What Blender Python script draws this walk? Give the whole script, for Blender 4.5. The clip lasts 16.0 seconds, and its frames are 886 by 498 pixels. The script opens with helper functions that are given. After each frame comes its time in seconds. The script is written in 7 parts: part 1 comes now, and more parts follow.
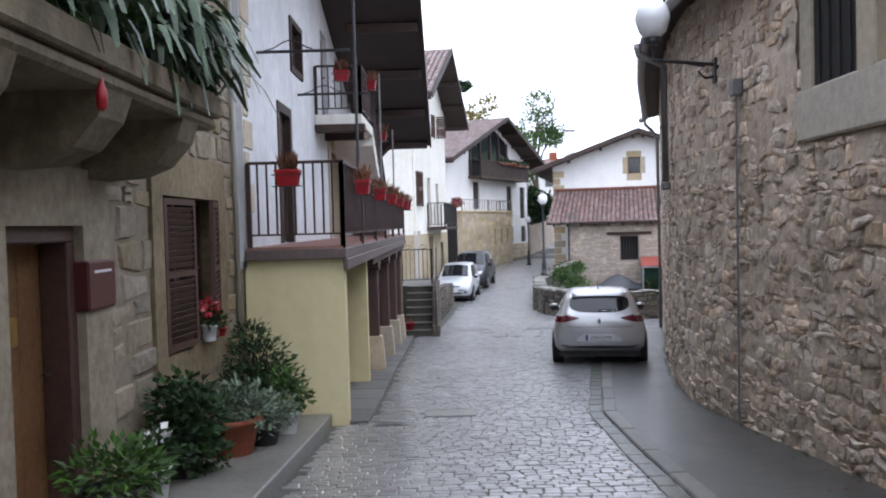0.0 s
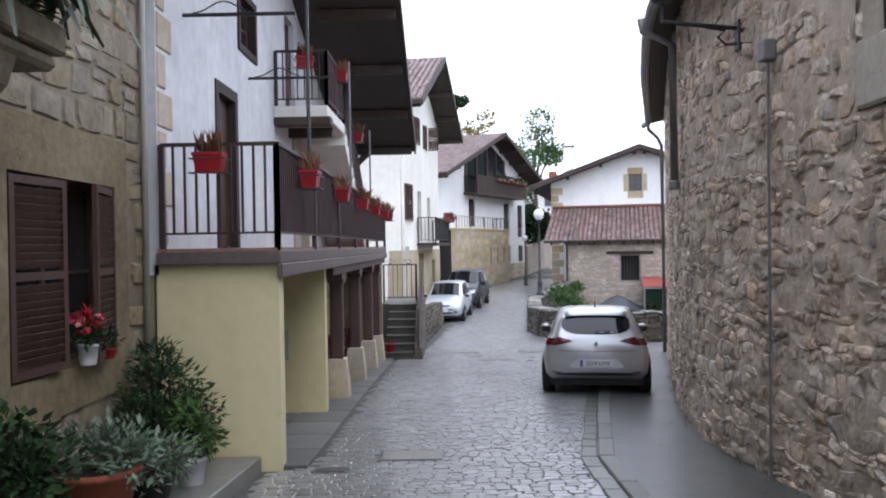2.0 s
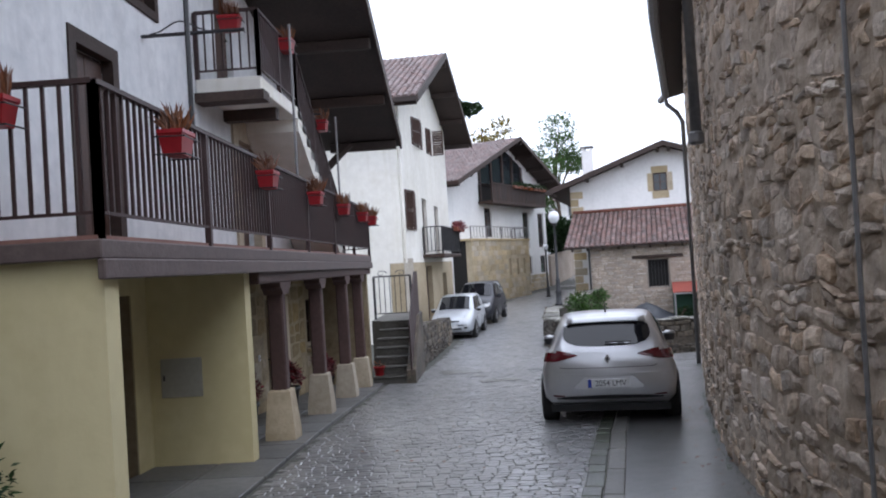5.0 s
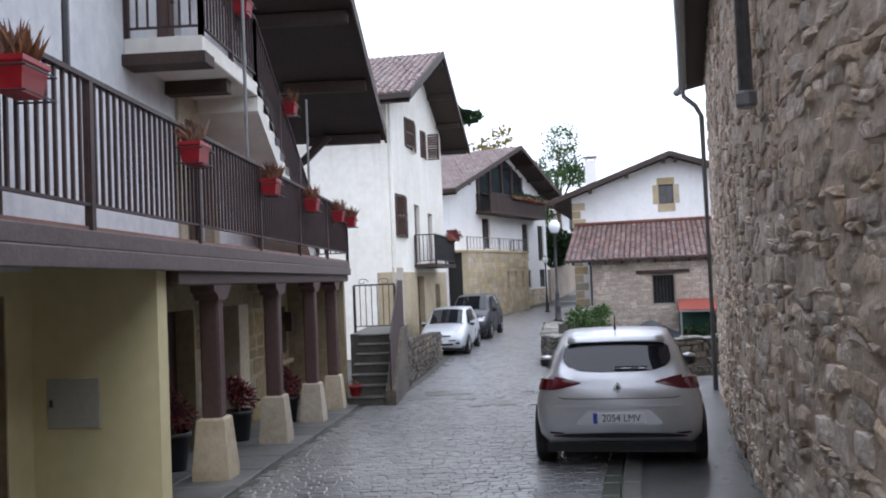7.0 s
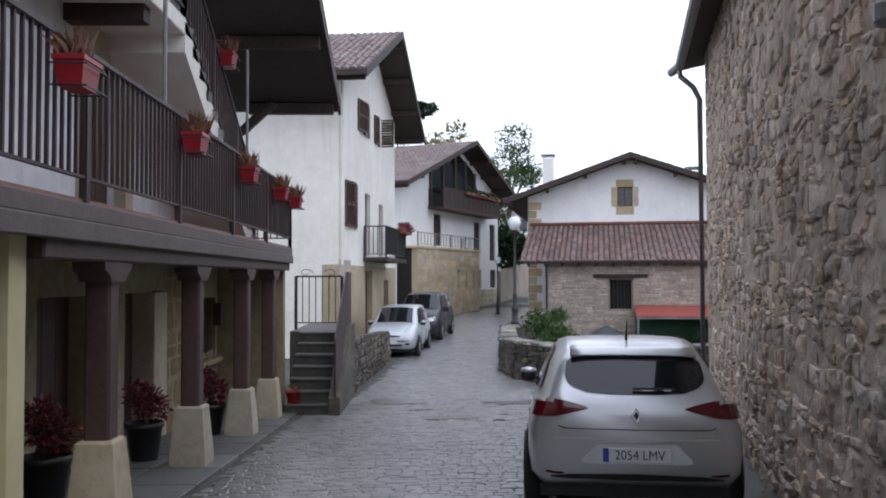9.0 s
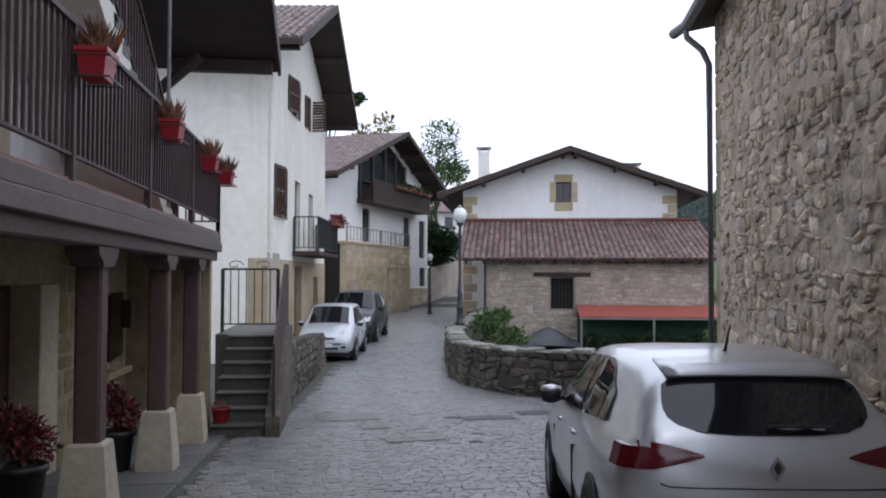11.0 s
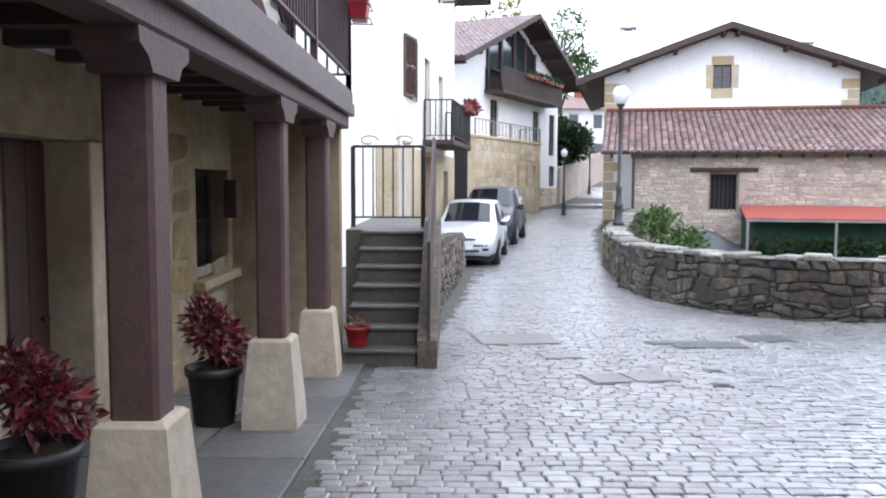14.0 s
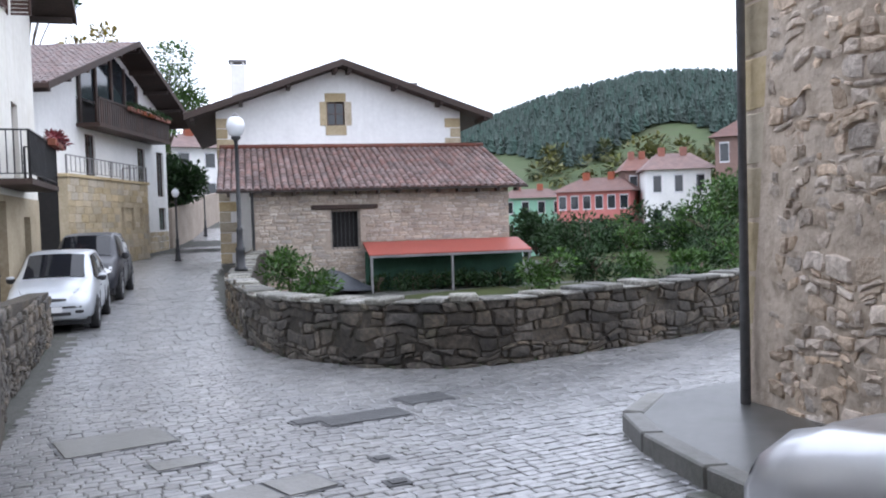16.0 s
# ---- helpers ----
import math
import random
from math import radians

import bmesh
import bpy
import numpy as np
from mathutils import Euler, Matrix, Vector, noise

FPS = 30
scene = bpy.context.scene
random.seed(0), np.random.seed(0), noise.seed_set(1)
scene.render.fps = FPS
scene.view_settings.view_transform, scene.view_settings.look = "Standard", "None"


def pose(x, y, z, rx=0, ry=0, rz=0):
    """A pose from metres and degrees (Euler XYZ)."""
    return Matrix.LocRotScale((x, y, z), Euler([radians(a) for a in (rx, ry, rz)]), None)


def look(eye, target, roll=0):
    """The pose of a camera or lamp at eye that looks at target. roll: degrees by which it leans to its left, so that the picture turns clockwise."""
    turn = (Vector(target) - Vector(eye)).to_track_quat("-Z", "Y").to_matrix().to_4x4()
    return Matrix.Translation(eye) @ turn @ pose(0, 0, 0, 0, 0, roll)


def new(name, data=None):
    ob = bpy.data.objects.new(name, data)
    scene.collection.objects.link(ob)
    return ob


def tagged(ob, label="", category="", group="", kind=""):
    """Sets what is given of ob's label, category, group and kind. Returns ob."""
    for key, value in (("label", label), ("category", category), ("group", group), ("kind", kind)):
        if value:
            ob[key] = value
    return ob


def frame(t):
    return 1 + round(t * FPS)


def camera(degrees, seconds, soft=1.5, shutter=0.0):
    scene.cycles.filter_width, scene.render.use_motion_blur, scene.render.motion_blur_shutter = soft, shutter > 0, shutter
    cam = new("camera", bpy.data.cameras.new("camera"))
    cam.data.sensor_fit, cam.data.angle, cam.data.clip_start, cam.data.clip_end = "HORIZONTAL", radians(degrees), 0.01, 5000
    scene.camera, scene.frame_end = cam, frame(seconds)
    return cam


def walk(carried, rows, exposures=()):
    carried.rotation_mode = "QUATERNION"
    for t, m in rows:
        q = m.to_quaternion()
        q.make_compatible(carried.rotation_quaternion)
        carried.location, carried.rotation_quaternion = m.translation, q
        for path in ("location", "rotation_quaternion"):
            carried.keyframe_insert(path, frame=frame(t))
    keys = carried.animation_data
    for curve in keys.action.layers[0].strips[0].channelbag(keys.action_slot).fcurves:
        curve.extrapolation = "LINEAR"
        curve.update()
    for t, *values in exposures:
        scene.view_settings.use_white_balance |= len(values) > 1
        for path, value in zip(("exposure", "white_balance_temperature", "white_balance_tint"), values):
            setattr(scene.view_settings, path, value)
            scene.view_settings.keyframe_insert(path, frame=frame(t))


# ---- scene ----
cam = camera(55.9, 16.0, soft=2.0)
PATH = [
    (0, (-0.434, -5.158, 2.58), (-0.451, -3.159, 2.522), -1.6),
    (0.5, (-0.39, -4.806, 2.55), (-0.501, -2.81, 2.488), -1.1),
    (1, (-0.322, -4.172, 2.512), (-0.319, -2.172, 2.501), -1.9),
    (1.5, (-0.148, -3.746, 2.438), (-0.188, -1.747, 2.413), -0.8),
    (2, (-0.032, -3.19, 2.343), (-0.049, -1.19, 2.336), -1.0),
    (2.5, (0.157, -2.728, 2.275), (0.088, -0.729, 2.303), -0.1),
    (3, (0.269, -2.213, 2.188), (0.209, -0.214, 2.218), -0.9),
    (5.5, (0.869, 0.155, 1.978), (0.778, 2.152, 2.019), -3.7),
    (6, (0.918, 0.669, 1.935), (0.852, 2.668, 1.914), -2.0),
    (6.5, (0.914, 1.141, 1.906), (0.865, 3.14, 1.91), -1.2),
    (7, (0.944, 1.685, 1.887), (0.859, 3.682, 1.96), -2.4),
    (7.5, (0.983, 2.183, 1.852), (0.768, 4.17, 1.901), -2.2),
    (8, (0.936, 2.69, 1.852), (0.802, 4.683, 1.961), -0.4),
    (8.5, (0.803, 3.187, 1.852), (0.741, 5.182, 1.993), 0.4),
    (9, (0.634, 3.738, 1.802), (0.681, 5.737, 1.87), -0.2),
    (9.5, (0.399, 4.276, 1.755), (0.588, 6.265, 1.843), 1.3),
    (12, (-0.264, 7.355, 1.587), (-0.015, 9.34, 1.586), 0.2),
    (12.5, (-0.483, 7.91, 1.489), (-0.474, 9.907, 1.38), 0.5),
    (13, (-0.54, 8.442, 1.465), (-0.837, 10.411, 1.285), -0.3),
    (13.5, (-0.635, 8.934, 1.492), (-0.918, 10.902, 1.28), 0.8),
    (14, (-0.635, 9.629, 1.37), (-0.656, 11.622, 1.209), 0.2),
    (14.5, (-0.706, 10.086, 1.465), (-0.432, 12.062, 1.321), 1.6),
    (15, (-0.606, 10.639, 1.403), (-0.079, 12.566, 1.304), 0.7),
    (15.5, (-0.444, 11.166, 1.417), (0.185, 13.063, 1.347), 1.3),
    (16, (-0.293, 11.753, 1.387), (0.556, 13.562, 1.309), -1.7),
]
walk(cam, [(t, look(eye, target, roll)) for t, eye, target, roll in PATH], exposures=((0, 0.43, 6350, 14), (3, 0.38, 6350, 14), (5.5, 0.05, 6350, 14), (7, 0.2, 6350, 14), (9, -0.2, 6350, 14), (12, -0.33, 6350, 14), (12.5, -0.12, 6350, 14), (13.5, 1.0, 6350, 14), (14.5, 0.85, 6350, 14), (15, 0.68, 6350, 14), (16, 0.28, 6350, 14)))

# ---- light ----
world = bpy.data.worlds.new("overcast_sky")
scene.world = world
world.use_nodes = True
wn, wl = world.node_tree.nodes, world.node_tree.links
sky = wn.new("ShaderNodeTexSky")
sky.sky_type, sky.sun_disc = "NISHITA", False
sky.sun_elevation, sky.sun_rotation = radians(48), radians(150)
grade = wn.new("ShaderNodeVectorMath")
grade.operation = "SCALE"
grade.inputs["Scale"].default_value = 0.10
cloud = wn.new("ShaderNodeMix")
cloud.data_type = "RGBA"
cloud.inputs["Factor"].default_value = 0.9
cloud.inputs["B"].default_value = (0.90, 0.975, 1.11, 1)
wl.new(sky.outputs["Color"], grade.inputs[0])
wl.new(grade.outputs["Vector"], cloud.inputs["A"])
wl.new(cloud.outputs["Result"], wn["Background"].inputs["Color"])
wn["Background"].inputs["Strength"].default_value = 1.9
sun = new("sun", bpy.data.lights.new("sun", "SUN"))
sun.data.energy, sun.data.angle, sun.data.color = 0.5, radians(25), (1.0, 0.98, 0.96)
sun.matrix_world = look((6, -12, 20), (0, 0, 0))

# ---- materials ----
def mat(name, colors, rough=0.8, scale=6.0, bump=0.15, bump_scale=40.0, metal=0.0, spots=0.0, spot_col=(0.05, 0.045, 0.04),
        rand=0.0, streak=0.0, coat=0.0, rough_var=0.1, spec=0.5, island=0.0, coat_rough=0.1):
    """Two-scale noise over two or three colours, stains, vertical streaks, relief and a random shift per object or island."""
    m = bpy.data.materials.new(name)
    m.use_nodes = True
    n, l = m.node_tree.nodes, m.node_tree.links
    p = n["Principled BSDF"]
    co = n.new("ShaderNodeTexCoord")
    geo = n.new("ShaderNodeNewGeometry")
    vec = geo.outputs["Position"]
    big = n.new("ShaderNodeTexNoise")
    big.inputs["Scale"].default_value, big.inputs["Detail"].default_value = scale * 0.25, 4
    fine = n.new("ShaderNodeTexNoise")
    fine.inputs["Scale"].default_value, fine.inputs["Detail"].default_value = scale * 3.0, 6
    l.new(vec, big.inputs["Vector"]), l.new(vec, fine.inputs["Vector"])
    mix = n.new("ShaderNodeMath")
    mix.operation = "MULTIPLY_ADD"
    mix.inputs[1].default_value = 0.45
    l.new(fine.outputs["Fac"], mix.inputs[0])
    half = n.new("ShaderNodeMath")
    half.operation = "MULTIPLY"
    half.inputs[1].default_value = 0.55
    l.new(big.outputs["Fac"], half.inputs[0]), l.new(half.outputs[0], mix.inputs[2])
    ramp = n.new("ShaderNodeValToRGB")
    els = ramp.color_ramp.elements
    stops = [0.34, 0.5, 0.66] if len(colors) == 3 else [0.38, 0.62]
    while len(els) < len(colors):
        els.new(0.5)
    for e, s, c in zip(els, stops, colors):
        e.position, e.color = s, (*c, 1)
    l.new(mix.outputs[0], ramp.inputs["Fac"])
    out = ramp.outputs["Color"]
    def blend(src, fac, col, mode="MIX"):
        b = n.new("ShaderNodeMix")
        b.data_type, b.blend_type = "RGBA", mode
        l.new(fac, b.inputs["Factor"]), l.new(src, b.inputs["A"])
        b.inputs["B"].default_value = (*col, 1)
        return b.outputs["Result"]
    if spots:
        s = n.new("ShaderNodeTexNoise")
        s.inputs["Scale"].default_value, s.inputs["Detail"].default_value, s.inputs["Roughness"].default_value = scale * 0.6, 8, 0.7
        r = n.new("ShaderNodeMapRange")
        r.inputs["From Min"].default_value, r.inputs["From Max"].default_value = 0.52, 0.72
        r.inputs["To Max"].default_value = spots
        l.new(vec, s.inputs["Vector"]), l.new(s.outputs["Fac"], r.inputs["Value"])
        out = blend(out, r.outputs["Result"], spot_col)
    if streak:
        mp = n.new("ShaderNodeMapping")
        mp.inputs["Scale"].default_value = (5.0, 5.0, 0.35)
        s = n.new("ShaderNodeTexNoise")
        s.inputs["Scale"].default_value, s.inputs["Detail"].default_value = 1.0, 5
        r = n.new("ShaderNodeMapRange")
        r.inputs["From Min"].default_value, r.inputs["From Max"].default_value = 0.5, 0.75
        r.inputs["To Max"].default_value = streak
        l.new(vec, mp.inputs["Vector"]), l.new(mp.outputs["Vector"], s.inputs["Vector"]), l.new(s.outputs["Fac"], r.inputs["Value"])
        out = blend(out, r.outputs["Result"], spot_col)
    for amount, node, sock in ((rand, "ShaderNodeObjectInfo", "Random"), (island, "ShaderNodeNewGeometry", "Random Per Island")):
        if amount:
            src = n.new(node)
            r = n.new("ShaderNodeMapRange")
            r.inputs["To Min"].default_value, r.inputs["To Max"].default_value = 1 - amount, 1 + amount
            h = n.new("ShaderNodeHueSaturation")
            l.new(src.outputs[sock], r.inputs["Value"]), l.new(r.outputs["Result"], h.inputs["Value"]), l.new(out, h.inputs["Color"])
            r2 = n.new("ShaderNodeMapRange")
            r2.inputs["To Min"].default_value, r2.inputs["To Max"].default_value = 0.7, 1.25
            f = n.new("ShaderNodeMath")
            f.operation = "FRACT"
            g = n.new("ShaderNodeMath")
            g.operation = "MULTIPLY"
            g.inputs[1].default_value = 7.31
            l.new(src.outputs[sock], g.inputs[0]), l.new(g.outputs[0], f.inputs[0]), l.new(f.outputs[0], r2.inputs["Value"])
            l.new(r2.outputs["Result"], h.inputs["Saturation"])
            out = h.outputs["Color"]
    l.new(out, p.inputs["Base Color"])
    p.inputs["Metallic"].default_value = metal
    p.inputs["Specular IOR Level"].default_value = spec
    if coat:
        p.inputs["Coat Weight"].default_value, p.inputs["Coat Roughness"].default_value = coat, coat_rough
    rr = n.new("ShaderNodeMapRange")
    rr.inputs["To Min"].default_value, rr.inputs["To Max"].default_value = max(0.02, rough - rough_var), min(1, rough + rough_var)
    l.new(big.outputs["Fac"], rr.inputs["Value"]), l.new(rr.outputs["Result"], p.inputs["Roughness"])
    if bump:
        b = n.new("ShaderNodeBump")
        b.inputs["Strength"].default_value, b.inputs["Distance"].default_value = bump, 0.02
        t = n.new("ShaderNodeTexNoise")
        t.inputs["Scale"].default_value, t.inputs["Detail"].default_value = bump_scale, 5
        l.new(vec, t.inputs["Vector"]), l.new(t.outputs["Fac"], b.inputs["Height"]), l.new(b.outputs["Normal"], p.inputs["Normal"])
    return m


def glass_mat(name, tint=(0.02, 0.025, 0.03), rough=0.05):
    m = bpy.data.materials.new(name)
    m.use_nodes = True
    p = m.node_tree.nodes["Principled BSDF"]
    p.inputs["Base Color"].default_value, p.inputs["Roughness"].default_value = (*tint, 1), rough
    p.inputs["Specular IOR Level"].default_value = 0.6
    return m


COBBLE = mat("wet_cobble", [(0.17, 0.17, 0.175), (0.24, 0.24, 0.243), (0.32, 0.317, 0.312)], 0.36, 5, 0.2, 60, spots=0.35, spot_col=(0.06, 0.066, 0.045), rand=0.22, island=0.22, rough_var=0.18, coat=0.9, coat_rough=0.24)
JOINT = mat("wet_joint", [(0.06, 0.062, 0.055), (0.11, 0.11, 0.10)], 0.75, 5, 0.5, 50, spots=0.55, spot_col=(0.035, 0.05, 0.02), rough_var=0.15, spec=0.3)
PAVE = mat("wet_slab", [(0.055, 0.056, 0.055), (0.10, 0.10, 0.096)], 0.4, 4, 0.45, 60, spots=0.7, spot_col=(0.03, 0.033, 0.025), rand=0.2, rough_var=0.2, coat=0.4, coat_rough=0.22)
DRYSLAB = mat("worn_arcade_slab", [(0.09, 0.09, 0.09), (0.15, 0.148, 0.142)], 0.55, 4, 0.15, 50, spots=0.5, spot_col=(0.06, 0.06, 0.055), rand=0.25, rough_var=0.2)
KERB = mat("kerb_stone", [(0.12, 0.118, 0.108), (0.20, 0.195, 0.18)], 0.45, 6, 0.25, 50, spots=0.5, spot_col=(0.06, 0.07, 0.04), rand=0.15)
RUBBLE = mat("rubble_stone", [(0.29, 0.215, 0.155), (0.45, 0.355, 0.27), (0.60, 0.495, 0.395)], 0.9, 6, 0.9, 24, spots=0.5, spot_col=(0.13, 0.098, 0.072), rand=0.3, island=0.3, spec=0.25)
MORTAR = mat("lime_mortar", [(0.36, 0.282, 0.212), (0.52, 0.43, 0.342), (0.64, 0.545, 0.45)], 0.95, 3, 1.0, 14, spots=0.5, spot_col=(0.13, 0.10, 0.075), streak=0.35)
SAND = mat("sandstone", [(0.33, 0.275, 0.19), (0.43, 0.365, 0.265), (0.51, 0.44, 0.33)], 0.85, 4, 0.3, 30, spots=0.35, spot_col=(0.28, 0.22, 0.14), rand=0.15, island=0.15)
HSTONE = mat("old_dark_sandstone", [(0.16, 0.122, 0.072), (0.255, 0.203, 0.128), (0.35, 0.29, 0.195)], 0.88, 4, 0.4, 30, spots=0.45, spot_col=(0.18, 0.14, 0.095), rand=0.2, island=0.2)
# stained stone, darker than HSTONE partly to paint shade under the balcony
BALST = mat("stained_shaded_balcony_stone", [(0.09, 0.07, 0.042), (0.15, 0.12, 0.075), (0.23, 0.19, 0.125)], 0.9, 4, 0.5, 30, spots=0.6, spot_col=(0.06, 0.055, 0.035), streak=0.4)
HSMORT = mat("old_house_mortar", [(0.20, 0.16, 0.115), (0.29, 0.242, 0.182)], 0.95, 3, 0.5, 25, spots=0.4, spot_col=(0.16, 0.13, 0.1), streak=0.3)
SANDM = mat("sandstone_mortar", [(0.42, 0.36, 0.27), (0.56, 0.49, 0.38)], 0.95, 3, 0.4, 25, spots=0.3, spot_col=(0.3, 0.25, 0.17))
OLDWALL = mat("arcade_render", [(0.20, 0.155, 0.092), (0.30, 0.24, 0.15), (0.38, 0.32, 0.215)], 0.9, 2.5, 0.3, 20, spots=0.6, spot_col=(0.2, 0.17, 0.12))
WHITE = mat("white_render", [(0.76, 0.76, 0.75), (0.84, 0.84, 0.83)], 0.9, 2.0, 0.12, 25, spots=0.15, spot_col=(0.5, 0.5, 0.49), streak=0.12)
WHITEB = mat("old_white_render", [(0.72, 0.70, 0.64), (0.83, 0.81, 0.75)], 0.9, 1.6, 0.12, 25, spots=0.3, spot_col=(0.58, 0.54, 0.42), streak=0.3)
BLUISH = mat("weathered_white", [(0.60, 0.62, 0.64), (0.76, 0.77, 0.78)], 0.9, 2.2, 0.15, 25, spots=0.5, spot_col=(0.42, 0.43, 0.44), streak=0.3)
YELLOW = mat("pale_yellow_paint", [(0.62, 0.55, 0.31), (0.70, 0.63, 0.38)], 0.8, 2.0, 0.08, 30, spots=0.15, spot_col=(0.5, 0.44, 0.26), streak=0.12)
WOOD = mat("brown_painted_wood", [(0.05, 0.025, 0.018), (0.085, 0.042, 0.03)], 0.6, 7, 0.2, 50, spots=0.3, spot_col=(0.035, 0.02, 0.015))
BEAM = mat("mauve_beam", [(0.10, 0.076, 0.073), (0.145, 0.112, 0.107)], 0.6, 5, 0.2, 40, spots=0.3, spot_col=(0.08, 0.06, 0.055))
POSTW = mat("dull_brown_beam_paint", [(0.062, 0.033, 0.03), (0.095, 0.054, 0.048)], 0.6, 5, 0.25, 40, spots=0.35, spot_col=(0.05, 0.03, 0.026))
SOFFIT = mat("dark_soffit_boards", [(0.03, 0.018, 0.014), (0.055, 0.034, 0.027)], 0.7, 6, 0.2, 40, rand=0.2)
OAK = mat("varnished_oak_door", [(0.12, 0.055, 0.022), (0.21, 0.105, 0.045)], 0.5, 7, 0.2, 40, spots=0.4, spot_col=(0.12, 0.055, 0.02))
RAILM = mat("brown_rail_paint", [(0.035, 0.019, 0.019), (0.055, 0.03, 0.029)], 0.55, 8, 0.08, 60)
BLACK = mat("black_iron", [(0.015, 0.016, 0.018), (0.035, 0.036, 0.04)], 0.45, 9, 0.1, 60)
PIPE = mat("grey_pipe", [(0.15, 0.148, 0.152), (0.22, 0.215, 0.22)], 0.45, 6, 0.05, 40, spots=0.3, spot_col=(0.08, 0.06, 0.05))
TERRA = mat("terracotta", [(0.23, 0.075, 0.048), (0.32, 0.11, 0.068)], 0.75, 6, 0.15, 40, spots=0.3, spot_col=(0.22, 0.12, 0.08), rand=0.1)
RED = mat("red_plastic", [(0.28, 0.008, 0.014), (0.36, 0.014, 0.02)], 0.42, 5, 0.03, 30)
TILE = mat("clay_roof_tile", [(0.10, 0.045, 0.037), (0.155, 0.074, 0.06), (0.21, 0.115, 0.095)], 0.65, 5, 0.25, 40, spots=0.5, spot_col=(0.09, 0.08, 0.075), rand=0.3, island=0.3)
TILEG = mat("grey_brown_roof_tile", [(0.15, 0.10, 0.095), (0.21, 0.15, 0.14), (0.27, 0.21, 0.20)], 0.55, 5, 0.2, 40, spots=0.4, spot_col=(0.10, 0.09, 0.09), rand=0.2, island=0.2)
DARKST = mat("mossy_dark_stone", [(0.03, 0.026, 0.022), (0.068, 0.056, 0.043), (0.15, 0.12, 0.088)], 0.75, 5, 0.8, 26, spots=0.55, spot_col=(0.05, 0.055, 0.03), rand=0.5, island=0.5)
COPING = mat("lichen_coping", [(0.06, 0.058, 0.048), (0.15, 0.145, 0.125), (0.36, 0.35, 0.32)], 0.7, 9, 0.6, 30, spots=0.6, spot_col=(0.05, 0.06, 0.03), rand=0.5)
SHEDST = mat("thin_shed_stone", [(0.27, 0.22, 0.18), (0.38, 0.315, 0.26), (0.46, 0.39, 0.33)], 0.9, 5, 0.4, 30, rand=0.2, island=0.22)
SHEDM = mat("shed_mortar", [(0.30, 0.245, 0.20), (0.40, 0.335, 0.28)], 0.95, 4, 0.5, 30, spots=0.3, spot_col=(0.22, 0.18, 0.15))
STEP = mat("worn_step_stone", [(0.055, 0.052, 0.046), (0.105, 0.10, 0.09)], 0.5, 6, 0.3, 40, spots=0.5, spot_col=(0.05, 0.055, 0.035))
METER = mat("grey_beige_metal", [(0.36, 0.35, 0.30), (0.42, 0.41, 0.35)], 0.5, 6, 0.05)
GLASS = glass_mat("dark_window_glass")
# near-black colour that paints the unlit rooms and depths behind openings
DARK = mat("unlit_interior_black", [(0.012, 0.011, 0.011), (0.02, 0.018, 0.017)], 0.9, 3, 0)
SOIL = mat("grass_soil", [(0.035, 0.04, 0.018), (0.06, 0.075, 0.025)], 0.95, 3, 0.6, 20, spec=0.15)


# ---- building helpers ----
def thing(name, label, category, m=None, group="", kind=""):
    ob = new(name)
    if m is not None:
        ob.matrix_world = m
    return tagged(ob, label, category, group, kind)


def mesh_of(bm, material, smooth=False):
    me = bpy.data.meshes.new("mesh")
    bmesh.ops.recalc_face_normals(bm, faces=bm.faces)
    bm.to_mesh(me)
    bm.free()
    me.materials.append(material)
    if smooth:
        me.polygons.foreach_set("use_smooth", [True] * len(me.polygons))
    return me


def part(name, bm, material, parent=None, label="", smooth=False, m=None):
    me = bm if isinstance(bm, bpy.types.Mesh) else mesh_of(bm, material, smooth)
    ob = new(name, me)
    if parent is not None:
        ob.parent = parent
    if m is not None:
        ob.matrix_basis = m
    return tagged(ob, label)


def setting(name, bm, material, label, category, smooth=False):
    return tagged(part(name, bm, material, None, label, smooth), category=category, kind="structure")


def box(x0, y0, z0, x1, y1, z1, bm=None, m=None, bevel=0.0):
    """A box between two corners, turned by m, with worn edges."""
    bm = bm or bmesh.new()
    t = Matrix.Translation(((x0 + x1) / 2, (y0 + y1) / 2, (z0 + z1) / 2)) @ Matrix.Diagonal((abs(x1 - x0), abs(y1 - y0), abs(z1 - z0), 1))
    r = bmesh.ops.create_cube(bm, size=1, matrix=(m or Matrix()) @ t)
    if bevel:
        es = list({e for v in r["verts"] for e in v.link_edges})
        bmesh.ops.bevel(bm, geom=es, offset=bevel, segments=1, affect="EDGES")
    return bm


def prism(pts, depth, bm=None, m=None):
    """A closed outline in x and z, pushed along y."""
    bm = bm or bmesh.new()
    m = m or Matrix()
    a = [bm.verts.new(m @ Vector((x, 0, z))) for x, z in pts]
    b = [bm.verts.new(m @ Vector((x, depth, z))) for x, z in pts]
    bm.faces.new(a), bm.faces.new(b[::-1])
    for i in range(len(pts)):
        j = (i + 1) % len(pts)
        bm.faces.new((a[i], b[i], b[j], a[j]))
    return bm


def loft(sections, bm=None, caps=True):
    """Skin over rings of points of equal number."""
    bm = bm or bmesh.new()
    rings = [[bm.verts.new(p) for p in s] for s in sections]
    n = len(rings[0])
    for a, b in zip(rings, rings[1:]):
        for i in range(n):
            bm.faces.new((a[i], a[(i + 1) % n], b[(i + 1) % n], b[i]))
    if caps:
        bm.faces.new(rings[0]), bm.faces.new(rings[-1][::-1])
    return bm


